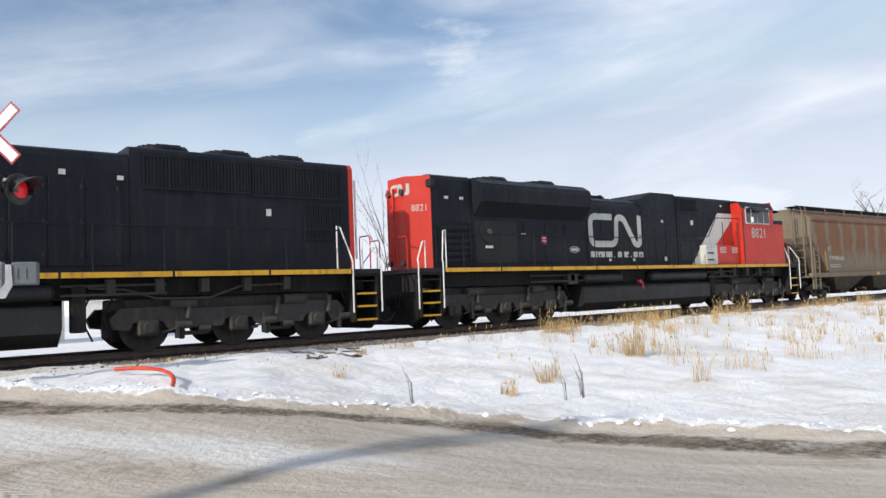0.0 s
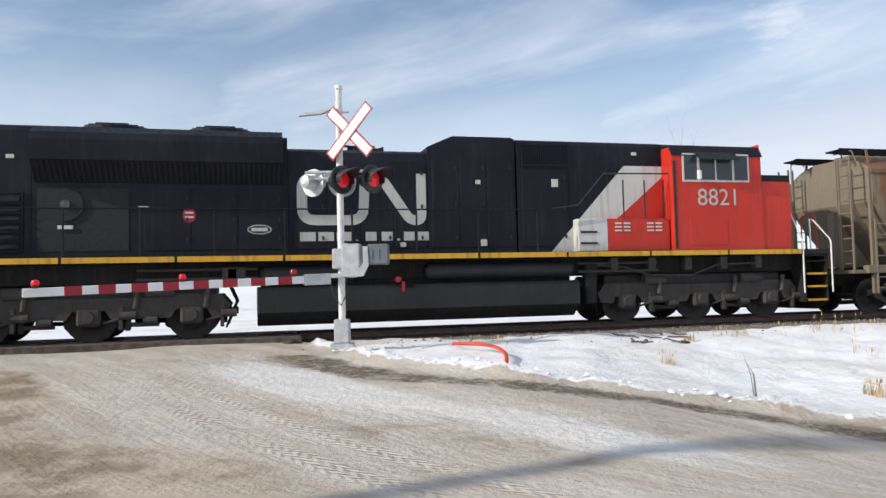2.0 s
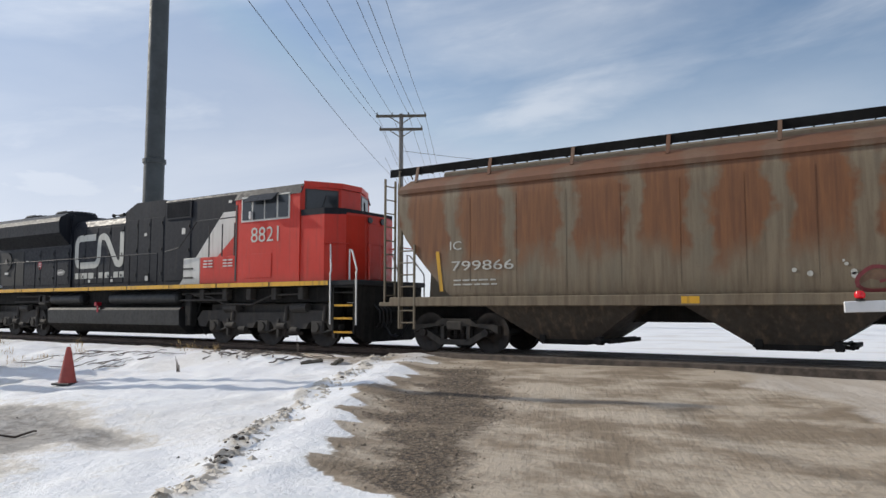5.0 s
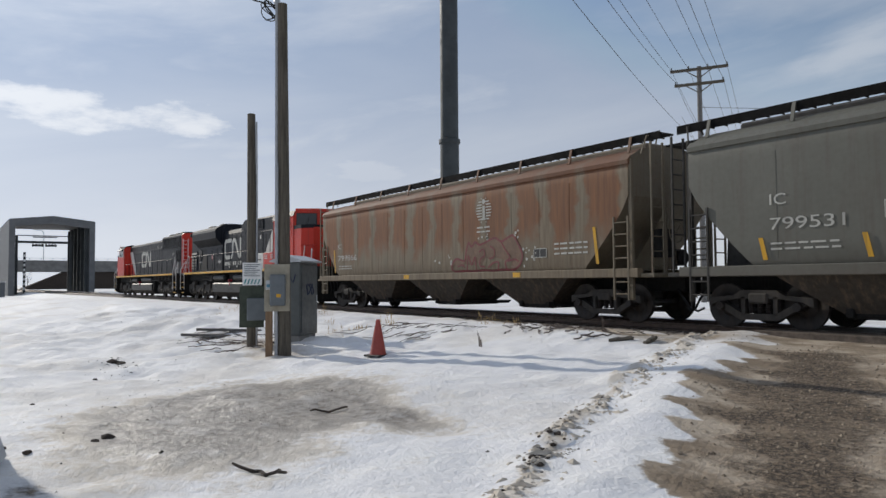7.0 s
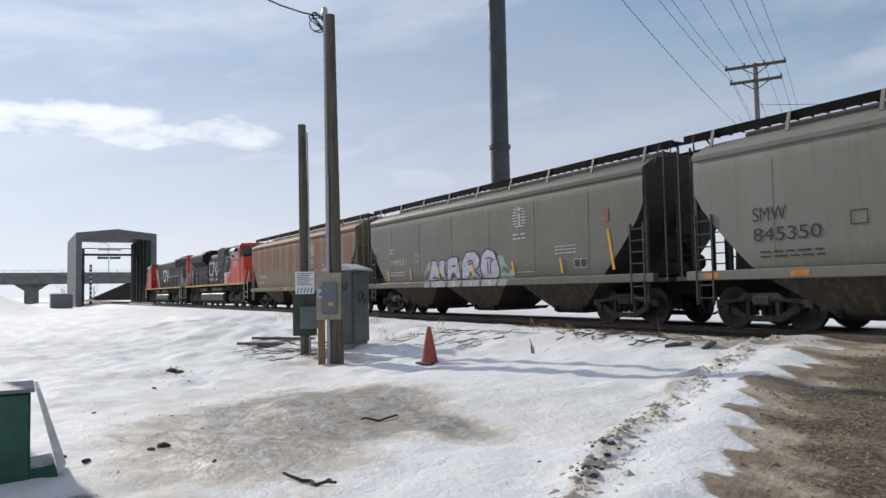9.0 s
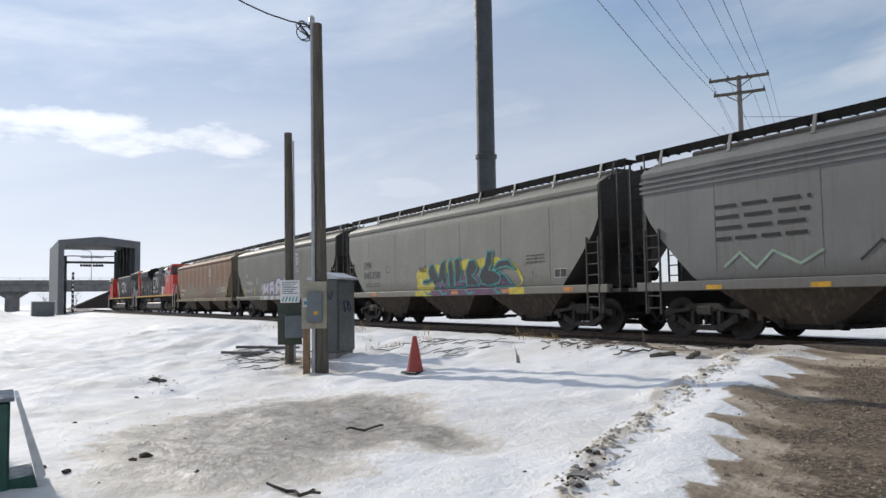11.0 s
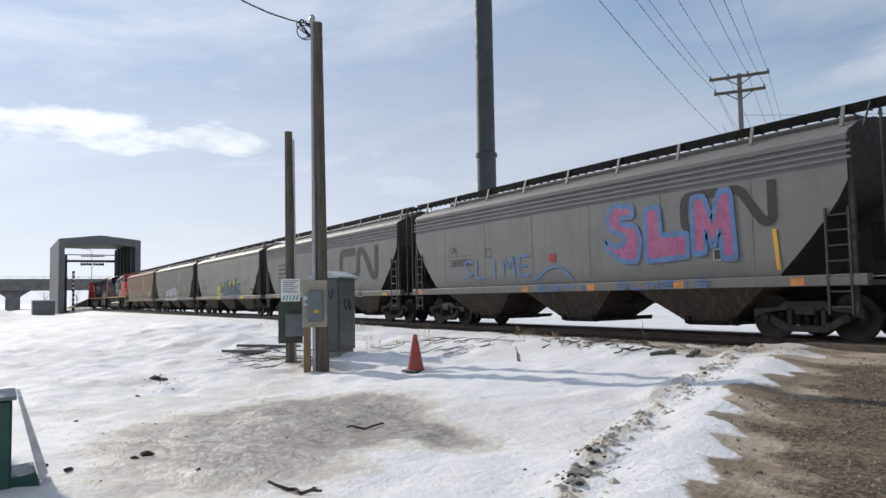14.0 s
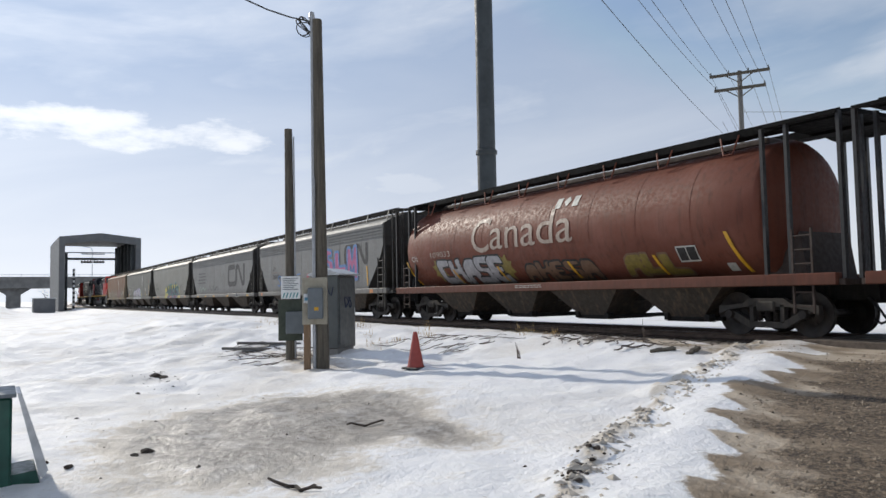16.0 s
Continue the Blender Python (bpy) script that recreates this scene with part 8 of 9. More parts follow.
def sun_emblem(c, surf, x, z, mat):
    """A round emblem of level stripes with rows of small print below."""
    polys = []
    for k in range(9):
        zz = z - 0.36 + 0.09 * k
        w = math.sqrt(max(0, 0.385 ** 2 - (zz - z) ** 2))
        polys += [rect(x - w, x - 0.10, zz - 0.018, zz + 0.018), rect(x + 0.10, x + w, zz - 0.018, zz + 0.018)]
    polys += [rect(x - 0.06, x + 0.06, z - 0.25, z + 0.14), rect(x - 0.14, x + 0.14, z - 0.30, z - 0.24), [(x + 0.08 * math.cos(a), z + 0.27 + 0.08 * math.sin(a)) for a in [k * 0.5236 for k in range(12)]]]
    part("emblem", decal(polys, surf, 0.011), mat, c, "striped round emblem", kind="stuff")
    part("small_lettering", decal(bars(x - 0.36, x + 0.36, z - 0.72, z - 0.46, 2, 2, 2), surf, 0.011), mat, c, kind="stuff")


def make_hoppers():
    # rusted brown car
    c, U, H, hw = hopper(39.05, 57.98, M_IC, M_IC_END, "rust-stained tan covered hopper car with a maroon tag", seams=13)
    lettering(c, "IC", 41.30 - U, 41.62 - U, 2.42, 2.62, hw, 0.012, M_LETTER)
    lettering(c, "799866", 41.35 - U, 43.0 - U, 1.93, 2.15, hw, 0.012, M_LETTER, "white car number digit")
    sun_emblem(c, hw, 51.45 - U, 3.22, M_LETTER)
    yellow_marks(c, hw, (41.0 - U, 56.15 - U), 1.45, 0.95)
    red = M_SPRAY["maroon"]
    ring = [(49.7, 1.42), (49.72, 1.60), (49.95, 1.78), (50.25, 1.72), (50.45, 1.66), (50.5, 1.95), (50.65, 2.30), (50.8, 2.08), (51.0, 2.30), (51.2, 2.14), (51.5, 2.22), (52.0, 2.36), (52.3, 2.2), (52.85, 2.40), (53.15, 2.02), (53.3, 1.78), (53.15, 1.48), (52.9, 1.36), (52.3, 1.38), (51.9, 1.35), (51.4, 1.38), (50.9, 1.35), (50.3, 1.37), (49.9, 1.34)]
    part("spray_cloud", decal([soft_ring([(x - U, z) for x, z in ring], 0.1)], hw, 0.010), M_SPRAY["umber"], c, "brown sprayed ground of the tag")
    part("spray_line", strip(dense(soft_ring([(x - U, z) for x, z in ring], 0.1), 0.15), 0.065, hw, 0.014, True), red, c)
    for path in ([(50.05, 1.5), (50.3, 1.58), (50.45, 1.48)], [(50.55, 1.4), (50.62, 1.9), (50.8, 1.5), (51.0, 1.85), (51.05, 1.4)], [(51.2, 1.95), (51.45, 2.05), (51.5, 1.8), (51.25, 1.75), (51.2, 1.5), (51.5, 1.48)],
                 [(51.75, 2.1), (52.0, 2.0), (51.95, 1.75), (51.7, 1.72)], [(51.65, 1.45), (51.9, 1.6), (52.2, 1.62), (52.15, 1.42)], [(52.3, 2.2), (52.5, 1.95), (52.75, 1.72), (52.45, 1.6), (52.55, 1.4)], [(52.6, 1.62), (52.95, 1.68), (53.1, 1.6)]):
        part("spray_line", strip(dense(rounded([(x - U, z) for x, z in path], 0.12), 0.15, False), 0.05, hw, 0.014), red, c)
    rng = random.Random(3)
    for k in range(26):
        x, z = rng.choice((rng.gauss(53.55, 0.22), rng.gauss(49.3, 0.25), rng.uniform(50.4, 53.0))) - U, 0
        z = rng.uniform(1.45, 2.0) if abs(x + U - 51.7) > 1.4 else rng.uniform(2.3, 2.5)
        r0 = rng.uniform(0.02, 0.06)
        part("spray_dot", decal([[(x + r0 * math.cos(a), z + r0 * math.sin(a)) for a in [q * 0.785 for q in range(8)]]], hw, 0.012), M_LETTER, c)
    data_panel(c, hw, 53.75 - U, 1.68)
    part("small_lettering", decal(bars(54.6 - U, 55.9 - U, 1.7, 2.1, 3, 4, 8) + bars(41.4 - U, 42.6 - U, 1.55, 1.75, 2, 4, 9), hw, 0.011), M_LETTER, c, kind="stuff")
    for x in (46.7, 52.85):
        part("reflector", decal([rect(x - U, x + 0.35 - U, 1.14, 1.28)], flat_side(1.60), 0.004), M_YELLOW, c)
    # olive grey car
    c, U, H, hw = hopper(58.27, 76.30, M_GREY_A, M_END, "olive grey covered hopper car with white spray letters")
    lettering(c, "IC", 60.95 - U, 61.3 - U, 2.52, 2.74, hw, 0.012, M_LETTER)
    lettering(c, "799531", 60.95 - U, 62.45 - U, 2.02, 2.26, hw, 0.012, M_LETTER, "white car number digit")
    part("small_frame", strip([(63.15 - U, 2.12), (63.5 - U, 2.12), (63.5 - U, 2.42), (63.15 - U, 2.42)], 0.02, hw, 0.011, True), M_LETTER, c)
    sun_emblem(c, hw, 70.25 - U, 3.22, M_LETTER)
    graph = lambda pts: [(x - U, z) for x, z in pts]
    spray_patch(c, hw, graph([(63.9, 1.34), (63.95, 1.62), (64.25, 2.0), (64.55, 2.1), (66.5, 2.0), (68.6, 1.9), (69.1, 2.12), (69.35, 2.05), (69.5, 1.75), (69.95, 1.5), (69.95, 1.34)]), M_SPRAY["green"])
    for k, path in enumerate(([(64.25, 1.34), (64.45, 1.75), (64.6, 2.12), (64.95, 2.10), (65.05, 1.75), (65.2, 2.1), (65.55, 2.12), (65.55, 1.6), (65.75, 1.34), (65.3, 1.34), (65.2, 1.62), (65.0, 1.34)],
                              [(65.7, 1.34), (65.75, 2.1), (66.0, 2.18), (66.45, 2.18), (66.75, 1.36), (66.4, 1.34), (66.25, 1.58), (66.05, 1.58), (66.0, 1.34)],
                              [(66.75, 1.34), (66.75, 1.95), (67.05, 2.30), (67.6, 2.32), (67.95, 2.05), (67.85, 1.75), (67.6, 1.66), (68.05, 1.34), (67.55, 1.34), (67.3, 1.62), (67.2, 1.34)],
                              [(67.95, 1.7), (68.05, 2.15), (68.4, 2.36), (68.8, 2.25), (69.05, 1.85), (69.15, 1.5), (69.0, 1.34), (68.1, 1.34)])):
        spray_letter(c, hw, graph(path), M_SPRAY["lilac"], M_SPRAY["violet"], 0.06, k, 0.06, "lilac sprayed letter with dark edge")
    for path in ([(68.3, 2.0), (68.5, 2.05), (68.75, 1.98), (68.6, 1.9), (68.6, 1.5)], [(68.42, 1.95), (68.45, 1.5)], [(66.05, 1.85), (66.35, 1.85)], [(67.15, 1.95), (67.45, 2.0), (67.5, 1.9), (67.2, 1.86)], [(69.3, 1.55), (69.38, 1.72), (69.46, 1.55)], [(69.55, 1.7), (69.55, 1.5), (69.68, 1.62)]):
        part("spray_line", strip(dense(graph(path), 0.1, False), 0.05, hw, 0.027), M_SPRAY["violet"], c)
    for x0, x1, mat in ((63.95, 64.5, "green"), (64.5, 65.72, "silver"), (65.74, 66.72, "silver"), (66.74, 68.0, "silver"), (68.02, 69.0, "silver"), (69.0, 69.6, "green")):
        part("spray_cloud", decal([[(x0 - U, 1.10), (x1 - 0.14 - U, 1.10), (x1 - U, 1.31), (x0 + 0.06 - U, 1.31)]], flat_side(1.60), 0.003), M_SPRAY[mat], c)
    for k in range(8):
        x = 64.45 + 0.58 * k
        part("drip", strip(graph([(x, 1.30), (x + 0.02, 1.12)]), 0.05, flat_side(1.60), 0.004), M_SPRAY["white"] if k % 2 else M_SPRAY["violet"], c)
    yellow_marks(c, hw, (60.8 - U, 62.85 - U, 65.1 - U, 67.5 - U, 69.9 - U, 72.3 - U), 1.42, 0.45, 0.05)
    for o in [q for q in c.children if q.name.startswith("reflector")]:
        o.location.y = -0.022
    yellow_marks(c, hw, (74.35 - U,), 1.45, 1.1, 0.1)
    data_panel(c, hw, 72.85 - U, 1.55)
    part("white_rule", decal([rect(70.0 - U, 71.0 - U, 1.50, 1.515)], hw, 0.011), M_LETTER, c)
    part("rust_patch", decal([rect(74.05 - U, 74.3 - U, 2.75, 3.1)], hw, 0.011), M_SPRAY["rust"], c)
    part("small_lettering", decal(bars(72.0 - U, 72.95 - U, 1.95, 2.25, 3, 4, 8) + bars(60.95 - U, 62.4 - U, 1.58, 1.80, 2, 4, 9), hw, 0.011), M_LETTER, c, kind="stuff")
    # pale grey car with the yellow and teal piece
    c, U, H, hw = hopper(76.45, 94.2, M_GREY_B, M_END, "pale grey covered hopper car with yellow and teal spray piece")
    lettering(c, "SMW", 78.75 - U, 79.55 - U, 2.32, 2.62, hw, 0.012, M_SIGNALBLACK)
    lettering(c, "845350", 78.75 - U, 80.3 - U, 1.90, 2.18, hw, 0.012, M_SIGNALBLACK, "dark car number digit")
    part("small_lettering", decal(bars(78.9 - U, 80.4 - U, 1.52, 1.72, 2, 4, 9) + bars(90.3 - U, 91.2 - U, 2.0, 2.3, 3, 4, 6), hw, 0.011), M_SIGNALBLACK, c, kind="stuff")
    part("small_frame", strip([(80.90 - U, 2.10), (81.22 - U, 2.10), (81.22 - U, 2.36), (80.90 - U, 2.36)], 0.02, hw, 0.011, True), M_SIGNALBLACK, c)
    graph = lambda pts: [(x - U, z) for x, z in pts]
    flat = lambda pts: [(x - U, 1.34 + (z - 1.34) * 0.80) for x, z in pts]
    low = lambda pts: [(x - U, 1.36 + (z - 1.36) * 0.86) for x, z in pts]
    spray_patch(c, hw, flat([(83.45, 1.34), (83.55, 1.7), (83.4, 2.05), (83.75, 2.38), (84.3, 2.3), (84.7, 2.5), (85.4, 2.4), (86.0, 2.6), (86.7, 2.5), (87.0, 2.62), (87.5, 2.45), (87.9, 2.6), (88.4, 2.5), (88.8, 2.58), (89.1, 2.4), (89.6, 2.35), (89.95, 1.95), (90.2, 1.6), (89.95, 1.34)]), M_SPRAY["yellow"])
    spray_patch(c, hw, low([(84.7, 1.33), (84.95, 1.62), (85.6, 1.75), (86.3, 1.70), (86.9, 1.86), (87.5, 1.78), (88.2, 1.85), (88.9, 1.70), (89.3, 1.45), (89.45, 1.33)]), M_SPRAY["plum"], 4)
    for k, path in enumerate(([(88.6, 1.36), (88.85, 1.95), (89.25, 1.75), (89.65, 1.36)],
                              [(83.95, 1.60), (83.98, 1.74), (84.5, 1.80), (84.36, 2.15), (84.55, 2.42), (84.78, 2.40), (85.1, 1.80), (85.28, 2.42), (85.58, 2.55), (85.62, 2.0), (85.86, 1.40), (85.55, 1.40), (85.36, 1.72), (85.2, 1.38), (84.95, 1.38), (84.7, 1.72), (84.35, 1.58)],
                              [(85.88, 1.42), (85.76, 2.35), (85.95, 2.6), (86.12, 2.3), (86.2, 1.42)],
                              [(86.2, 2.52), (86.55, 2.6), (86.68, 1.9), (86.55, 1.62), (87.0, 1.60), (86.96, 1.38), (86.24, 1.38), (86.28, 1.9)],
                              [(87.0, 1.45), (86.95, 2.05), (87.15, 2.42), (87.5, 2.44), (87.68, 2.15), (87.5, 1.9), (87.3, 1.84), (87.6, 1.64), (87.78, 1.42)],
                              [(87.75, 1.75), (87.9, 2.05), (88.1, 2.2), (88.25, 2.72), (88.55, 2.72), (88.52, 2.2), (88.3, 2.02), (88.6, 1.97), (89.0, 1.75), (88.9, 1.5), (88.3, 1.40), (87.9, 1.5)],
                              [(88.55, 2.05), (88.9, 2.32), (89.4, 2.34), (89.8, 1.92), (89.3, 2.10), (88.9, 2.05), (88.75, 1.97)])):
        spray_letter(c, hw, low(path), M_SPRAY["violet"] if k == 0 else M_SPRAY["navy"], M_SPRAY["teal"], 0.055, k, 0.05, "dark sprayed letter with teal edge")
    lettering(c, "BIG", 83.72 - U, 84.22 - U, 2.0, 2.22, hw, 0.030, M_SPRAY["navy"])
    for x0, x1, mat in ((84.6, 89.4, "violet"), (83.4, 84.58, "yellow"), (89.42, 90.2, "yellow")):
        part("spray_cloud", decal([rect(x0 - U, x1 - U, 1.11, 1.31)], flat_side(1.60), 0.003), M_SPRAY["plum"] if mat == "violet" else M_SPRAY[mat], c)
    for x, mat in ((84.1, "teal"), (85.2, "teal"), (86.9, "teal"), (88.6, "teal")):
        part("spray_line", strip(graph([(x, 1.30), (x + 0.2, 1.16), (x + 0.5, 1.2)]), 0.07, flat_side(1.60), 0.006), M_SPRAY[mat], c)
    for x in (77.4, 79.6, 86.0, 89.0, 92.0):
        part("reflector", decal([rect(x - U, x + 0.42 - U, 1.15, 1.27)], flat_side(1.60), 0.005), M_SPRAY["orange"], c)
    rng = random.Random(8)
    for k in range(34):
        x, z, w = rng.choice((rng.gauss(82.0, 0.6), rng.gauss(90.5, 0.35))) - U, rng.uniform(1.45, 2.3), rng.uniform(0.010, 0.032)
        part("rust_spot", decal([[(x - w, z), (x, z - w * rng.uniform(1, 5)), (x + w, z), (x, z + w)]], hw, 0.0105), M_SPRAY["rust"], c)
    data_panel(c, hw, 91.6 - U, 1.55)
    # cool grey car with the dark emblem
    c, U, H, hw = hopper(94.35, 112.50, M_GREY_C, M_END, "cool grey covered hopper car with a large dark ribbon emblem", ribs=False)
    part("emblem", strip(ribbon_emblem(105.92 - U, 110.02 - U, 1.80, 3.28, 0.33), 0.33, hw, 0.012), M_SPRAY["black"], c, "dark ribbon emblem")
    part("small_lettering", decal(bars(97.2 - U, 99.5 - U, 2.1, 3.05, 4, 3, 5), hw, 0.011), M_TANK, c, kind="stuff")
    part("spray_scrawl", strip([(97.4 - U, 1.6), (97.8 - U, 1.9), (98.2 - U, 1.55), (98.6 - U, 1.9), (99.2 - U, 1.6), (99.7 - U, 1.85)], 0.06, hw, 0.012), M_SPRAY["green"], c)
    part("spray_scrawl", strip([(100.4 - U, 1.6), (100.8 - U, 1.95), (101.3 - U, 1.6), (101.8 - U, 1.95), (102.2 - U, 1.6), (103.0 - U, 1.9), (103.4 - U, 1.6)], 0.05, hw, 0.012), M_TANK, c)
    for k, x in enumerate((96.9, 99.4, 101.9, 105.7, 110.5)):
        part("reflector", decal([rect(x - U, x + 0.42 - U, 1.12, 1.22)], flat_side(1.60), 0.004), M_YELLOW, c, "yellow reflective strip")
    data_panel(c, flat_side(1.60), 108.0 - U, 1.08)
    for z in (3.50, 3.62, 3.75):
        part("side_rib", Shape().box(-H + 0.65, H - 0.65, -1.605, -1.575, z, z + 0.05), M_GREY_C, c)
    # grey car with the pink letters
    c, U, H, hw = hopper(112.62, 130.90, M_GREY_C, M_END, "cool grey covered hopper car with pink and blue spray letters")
    lettering(c, "CN", 115.85 - U, 116.25 - U, 2.52, 2.74, hw, 0.012, M_SIGNALBLACK)
    lettering(c, "389006", 115.85 - U, 117.2 - U, 2.05, 2.30, hw, 0.012, M_SIGNALBLACK, "dark car number digit")
    part("white_rule", decal([rect(115.6 - U, 117.0 - U, 2.40, 2.415)], hw, 0.011), M_SPRAY["rust"], c)
    part("small_frame", strip([(118.05 - U, 2.28), (118.35 - U, 2.28), (118.35 - U, 2.56), (118.05 - U, 2.56)], 0.02, hw, 0.011, True), M_SIGNALBLACK, c)
    part("emblem", strip(ribbon_emblem(126.15 - U, 128.65 - U, 2.38, 3.34, 0.20), 0.20, hw, 0.012), M_SPRAY["black"], c, "dark ribbon emblem")
    graph = lambda pts: [(x - U, z) for x, z in pts]
    for k, path in enumerate(([(123.6, 2.42), (124.05, 2.2), (124.35, 2.3), (124.35, 2.5), (123.85, 2.65), (123.7, 3.0), (123.95, 3.3), (124.65, 3.2), (124.65, 2.95), (124.2, 2.95), (124.2, 2.8), (124.75, 2.7), (124.9, 2.3), (124.75, 1.8), (124.2, 1.85), (123.75, 2.15)],
                              [(125.05, 3.1), (125.5, 3.1), (125.55, 2.4), (126.35, 2.4), (126.35, 1.85), (125.05, 1.8)],
                              [(126.5, 1.9), (126.5, 3.2), (126.85, 3.2), (127.05, 2.6), (127.25, 3.25), (127.55, 3.25), (127.65, 1.75), (127.3, 1.75), (127.25, 2.4), (127.05, 2.0), (126.85, 2.4), (126.85, 1.9)])):
        spray_letter(c, hw, graph(path), M_SPRAY["pink"], M_SPRAY["blue"], 0.13, k, 0.09, "pink sprayed letter with blue edge")
    scrawl(c, hw, 116.6 - U, 120.5 - U, 1.62, 2.22, "SLIME", M_SPRAY["blue"], 0.075, 16)
    scrawl(c, flat_side(1.60), 124.0 - U, 127.0 - U, 1.13, 1.30, "SLMEIS", M_SPRAY["blue"], 0.045, 17)
    part("spray_line", strip(dense(rounded(graph([(120.6, 1.42), (121.2, 1.8), (121.8, 1.85), (122.3, 1.45)]), 0.3), 0.15, False), 0.08, hw, 0.014), M_SPRAY["blue"], c)
    scrawl(c, flat_side(1.60), 120.7 - U, 123.0 - U, 1.13, 1.30, "ESMI", M_SPRAY["blue"], 0.045, 18)
    part("warning_plate", decal([rect(121.32 - U, 121.6 - U, 1.98, 2.2)], hw, 0.012), M_SIGNRED, c)
    data_panel(c, hw, 127.05 - U, 1.72)
    yellow_marks(c, hw, (128.62 - U,), 1.45, 0.85, 0.04)
    for x in (113.6, 120.0, 122.9, 125.9, 128.9):
        part("reflector", decal([rect(x - U, x + 0.3 - U, 1.12, 1.28)], flat_side(1.60), 0.005), M_SPRAY["orange"], c, "orange reflective strip")
    for z in (3.50, 3.62, 3.75):
        part("side_rib", Shape().box(-H + 0.65, H - 0.65, -1.605, -1.575, z, z + 0.05), M_GREY_C, c)


make_hoppers()


def round_hopper(left, right, marks=True):
    U, H = (left + right) / 2, (right - left) / 2
    c = car_at("cylindrical_hopper_car", "brown-red cylindrical grain hopper car with open end cages", U, "hopper car", "hopper cars")
    zc, R = 2.70, 1.62
    b0 = -H + 1.22
    b1 = H - 1.90
    n = 40
    ang = [math.radians(-62 + 304 * k / n) for k in range(n + 1)]
    surf = lambda z: math.sqrt(max(0.05, R * R - (z - zc) ** 2))
    body = Shape()
    pts = []
    xs = [b0 - 0.30, b0 - 0.24, b0 - 0.12, b0, b0 + 0.05] + [b0 + (b1 - b0) * k / 10 for k in range(1, 10)] + [b1 - 0.05, b1, b1 + 0.12, b1 + 0.24, b1 + 0.30]
    dish = [0.35, 0.72, 0.92, 0.985]
    radii = dish + [1.0] * (len(xs) - 8) + dish[::-1]
    for i, x in enumerate(xs):
        r = R * radii[i]
        pts += [(x, r * math.cos(a), zc + r * math.sin(a)) for a in ang]
    m = n + 1
    body.add(pts, [(j * m + i, j * m + i + 1, (j + 1) * m + i + 1, (j + 1) * m + i) for j in range(len(xs) - 1) for i in range(n)] + [tuple(range(m)), tuple(range((len(xs) - 1) * m, len(xs) * m))])
    part("barrel", body, M_CANADA, c, "cylindrical brown-red barrel", smooth=True)
    for k in range(1, 9):
        x = b0 + (b1 - b0) * k / 9
        pts = []
        for q in (-0.02, 0.02):
            pts += [(x + q, (R + 0.006) * math.cos(a), zc + (R + 0.006) * math.sin(a)) for a in ang]
        part("weld_band", Shape().add(pts, [(i, i + 1, m + i + 1, m + i) for i in range(n)]), M_CANADA, c)
    sill = Shape()
    for sy in (-1, 1):
        sill.soft_box(-H + 0.2, H - 0.2, min(sy * 1.38, sy * 1.60), max(sy * 1.38, sy * 1.60), 1.06, 1.30, 0.015)
    part("side_sill", sill, M_CANADA, c)
    part("centre_sill", Shape().box(-H + 0.1, H - 0.1, -0.3, 0.3, 0.75, 1.08), M_GRIME, c)
    for sd in (-1, 1):
        x1 = sd * (H - 0.08)
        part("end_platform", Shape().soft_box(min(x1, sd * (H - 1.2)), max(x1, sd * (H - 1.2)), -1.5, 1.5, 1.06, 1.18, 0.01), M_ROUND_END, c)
        for back, ys in ((0.08, (-1.45, -0.7, 0.7, 1.45)), (1.18, (-1.47, 1.47)), (1.72, (-1.5, 1.5))):
            for sy in ys:
                xp = sd * (H - back)
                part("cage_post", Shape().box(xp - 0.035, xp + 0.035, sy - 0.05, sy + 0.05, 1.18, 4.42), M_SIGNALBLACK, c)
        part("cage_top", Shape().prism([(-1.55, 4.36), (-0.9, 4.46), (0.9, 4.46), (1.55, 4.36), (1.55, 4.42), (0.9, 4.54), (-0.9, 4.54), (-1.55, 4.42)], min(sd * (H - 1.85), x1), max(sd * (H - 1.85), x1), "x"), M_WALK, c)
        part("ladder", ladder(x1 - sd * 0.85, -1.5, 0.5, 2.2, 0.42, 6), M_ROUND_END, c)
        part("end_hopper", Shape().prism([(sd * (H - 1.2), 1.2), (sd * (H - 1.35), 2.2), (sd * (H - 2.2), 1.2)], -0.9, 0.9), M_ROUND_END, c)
        coupler(c, sd * (H - 0.05), sd)
    for y0, y1 in ((-1.0, -0.4), (0.4, 1.0)):
        board = part("running_board", Shape().box(-H + 0.3, H - 0.3, y0 + 0.012, y1, 4.44, 4.46), M_WALK, c, "dark grating roof walk")
        part("edge_strip", Shape().box(-H + 0.3, H - 0.3, y0 - 0.012, y0 + 0.01, 4.40, 4.58), M_WALK, board)
        for k in range(6):
            y = y0 + (y1 - y0) * (k + 0.5) / 6
            part("grating_bar", Shape().box(-H + 0.3, H - 0.3, y - 0.014, y + 0.014, 4.465, 4.55), M_WALK, board)
    for k in range(8):
        x = b0 + (b1 - b0) * (k + 0.5) / 8
        for sy in (-1, 1):
            part("walk_bracket", Shape().tube([(x - 0.25, sy * 1.03, 4.47), (x - 0.12, sy * 1.12, 4.05), (x + 0.12, sy * 1.12, 4.05), (x + 0.25, sy * 1.03, 4.47)], 0.022, 5), M_CANADA, c)
    part("roof_hatch", Shape().soft_box(b0 + 0.5, b1 - 0.5, -0.3, 0.3, 4.28, 4.46, 0.05), M_ROUND_END, c)
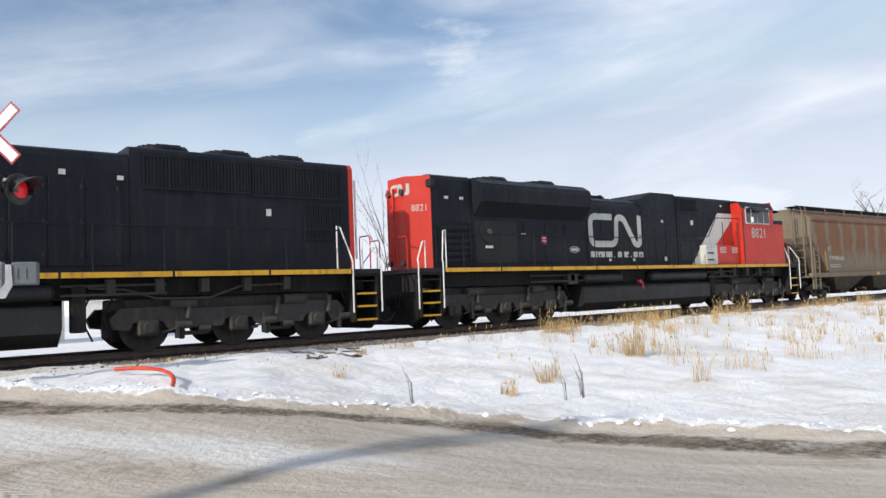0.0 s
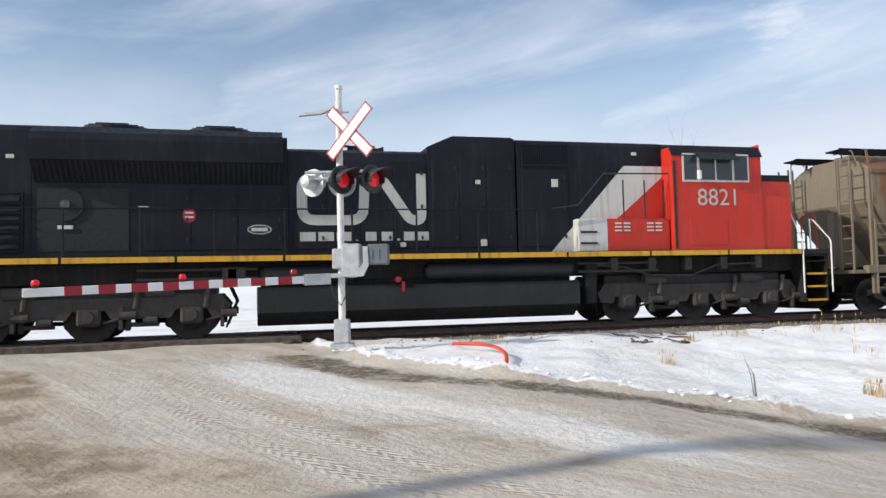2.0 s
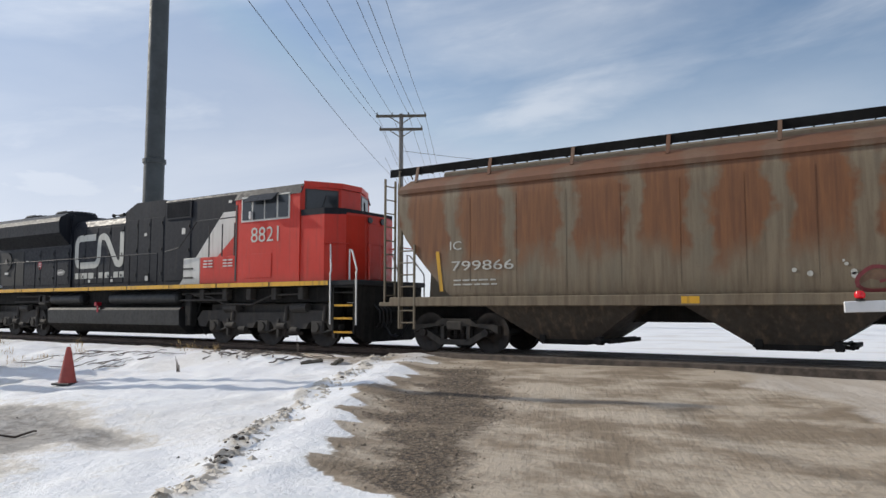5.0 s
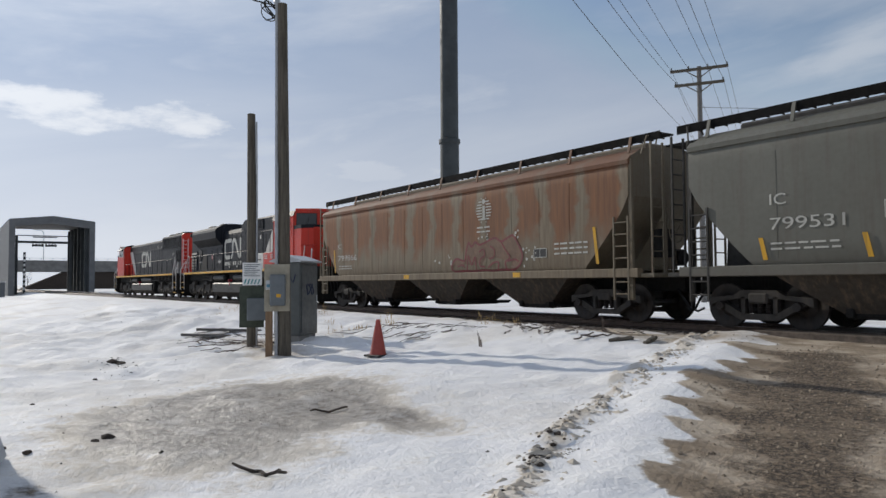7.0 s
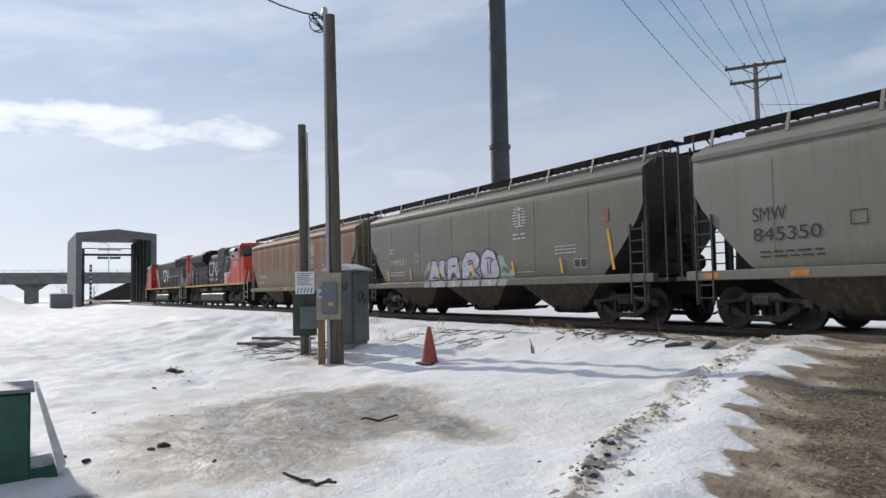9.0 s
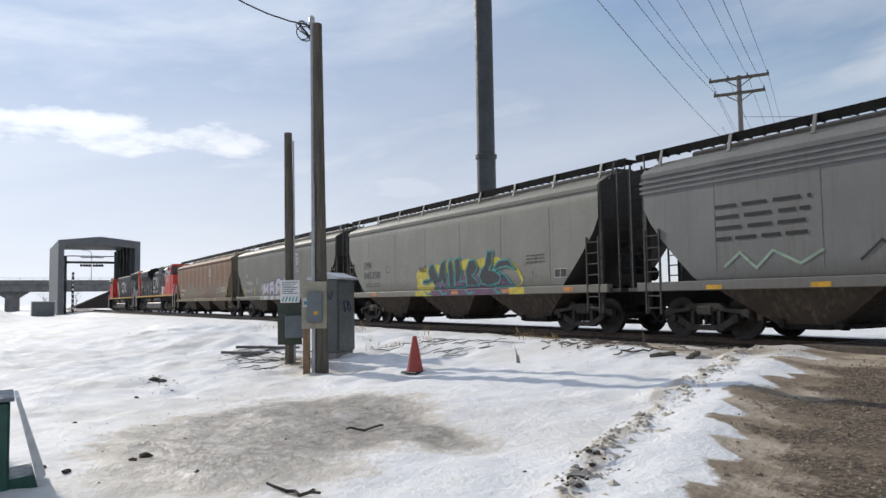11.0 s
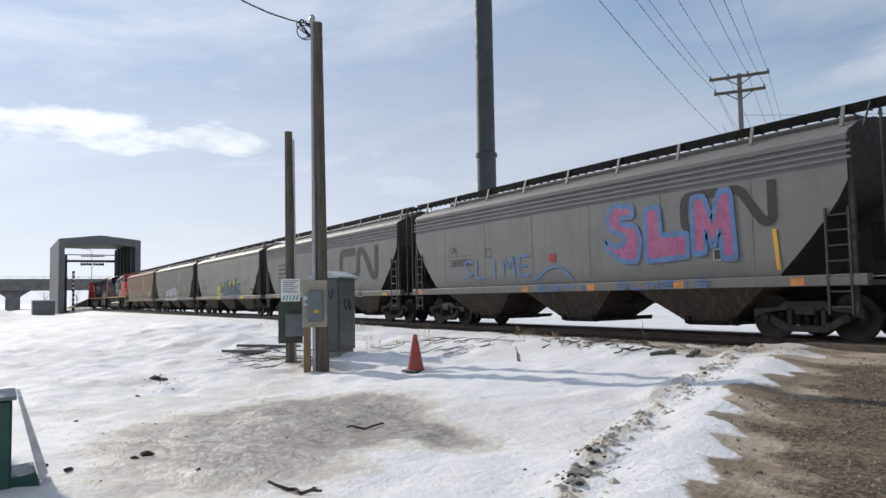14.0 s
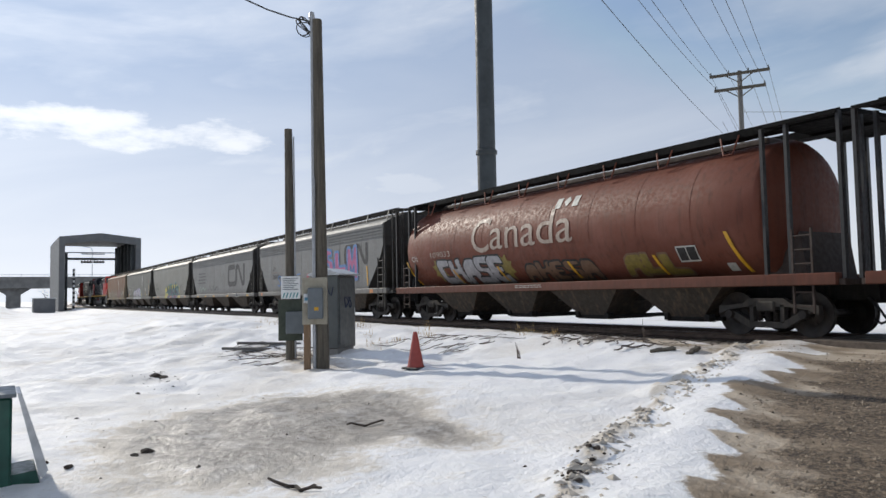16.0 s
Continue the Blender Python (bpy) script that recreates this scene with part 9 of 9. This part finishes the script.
    for x in (-5.0, -1.7, 1.6, 4.9):
        bay = Shape()
        top, bot, zt, zb = 1.42, 0.5, 1.10, 0.34
        bay.add([(x - top, -1.36, zt), (x + top, -1.36, zt), (x + top, 0.9, zt), (x - top, 0.9, zt), (x - bot, -0.95, zb), (x + bot, -0.95, zb), (x + bot, 0.55, zb), (x - bot, 0.55, zb)], [(0, 1, 5, 4), (1, 2, 6, 5), (2, 3, 7, 6), (3, 0, 4, 7), (4, 5, 6, 7)])
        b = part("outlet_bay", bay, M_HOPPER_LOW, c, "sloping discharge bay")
        outlet_gate(x, b)
    freight_truck(c, -H + 2.1)
    freight_truck(c, H - 2.1)
    if marks:
        lettering(c, "C", 136.93 - U, 137.95 - U, 2.36, 3.50, surf, 0.014, M_FADED, "large white letter of the word Canada")
        lettering(c, "anada", 138.02 - U, 142.02 - U, 2.42, 3.42, surf, 0.014, M_FADED, "large white letter of the word Canada")
        for flag in (rect(141.12 - U, 141.36 - U, 3.42, 3.72), rect(141.86 - U, 142.10 - U, 3.42, 3.72), [(141.46 - U, 3.60), (141.61 - U, 3.44), (141.76 - U, 3.60), (141.61 - U, 3.74)]):
            part("flag_mark", decal([flag], surf, 0.014), M_LETTER, c)
        lettering(c, "CN", 132.72 - U, 133.12 - U, 2.26, 2.46, surf, 0.015, M_LETTER)
        lettering(c, "109033", 134.15 - U, 135.5 - U, 2.34, 2.54, surf, 0.015, M_FADED, "white car number digit")
        part("small_lettering", decal(bars(139.3 - U, 140.6 - U, 1.15, 1.26, 2, 6, 6), flat_side(1.60), 0.004), M_LETTER, c, kind="stuff")
        star = lambda x, z, r: [(x - U + r * (1.0 if k % 2 else 0.62) * math.cos(k * 0.3927), z + r * (1.0 if k % 2 else 0.62) * math.sin(k * 0.3927)) for k in range(16)]
        spray_patch(c, surf, star(134.5, 1.86, 0.46), M_SPRAY["olive"], 0, 0.04)
        spray_patch(c, surf, star(138.55, 1.84, 0.46), M_SPRAY["olive"], 0, 0.04)
        spray_blocks(c, surf, 134.45 - U, 138.45 - U, 1.36, 2.24, "CHASE", M_SPRAY["silver"], M_SPRAY["black"], 0.06, 21, 0.05, "silver sprayed letter with black edge")
        spray_blocks(c, surf, 139.4 - U, 142.6 - U, 1.36, 1.92, "AHESA", M_SPRAY["umber"], M_SPRAY["black"], 0.06, 22, 0.06, "brown sprayed letter with black edge")
        spray_blocks(c, surf, 143.65 - U, 145.6 - U, 1.38, 1.94, "ALL", M_SPRAY["olive"], M_SPRAY["umber"], 0.05, 23, 0.05, "faded olive sprayed letter")
        yellow_marks(c, surf, (132.42 - U, 147.15 - U), 1.38, 0.90, 0.12)
        yellow_marks(c, surf, (135.5 - U, 138.2 - U, 141.66 - U, 144.85 - U), 1.40, 0.48, 0.06)
        for o in [q for q in c.children if q.name.startswith("reflector")]:
            o.location.y = -0.022
        part("white_plate", decal([rect(146.75 - U, 146.98 - U, 1.42, 1.6)], surf, 0.012), M_LETTER, c)
        p = part("data_panel", decal([rect(145.56 - U, 146.10 - U, 1.70, 2.02)], surf, 0.012), M_SIGNALBLACK, c)
        part("panel_frame", decal([rect(145.53 - U, 146.13 - U, 2.01, 2.045), rect(145.53 - U, 146.13 - U, 1.675, 1.71), rect(145.53 - U, 145.565 - U, 1.71, 2.01), rect(146.095 - U, 146.13 - U, 1.71, 2.01), rect(145.81 - U, 145.84 - U, 1.71, 2.01)], surf, 0.016), M_LETTER, p)
    return c


round_hopper(131.15, 149.70)
round_hopper(149.85, 168.4, False)


# ---- ties, last of the structure ----
def make_ties():
    root = thing("track_ties", "dark timber ties under the rails", "ties", kind="structure")
    first = part("tie", Shape().soft_box(-0.115, 0.115, -1.3, 1.3, -0.30, -0.172, 0.012), M_TIE, root)
    first.matrix_basis = Matrix.Translation((-30, TRACK, 0))
    for k in range(1, 150):
        x = -30 + 0.52 * k
        if -9.1 < x < 4.7:
            continue
        shared(first, "tie", pose(x, TRACK, 0, 0, 0, (k * 37 % 7 - 3) * 0.3), root)


make_ties()


def motions():
    for t, u in CARS:
        walk(t, [(time, pose(u + s, TRACK, 0)) for time, s in ROLLED])
    at = [k * 0.05 for k in range(320)] + [16.0]
    times, way = [r[0] for r in ROLLED], [r[1] for r in ROLLED]
    run = [float(np.interp(k, times, way)) for k in at]
    for o, x, r in WHEELSETS:
        walk(o, [(k, Matrix.Translation((x, 0, r)) @ Matrix.Rotation(s / r, 4, "Y")) for k, s in zip(at, run)])


motions()
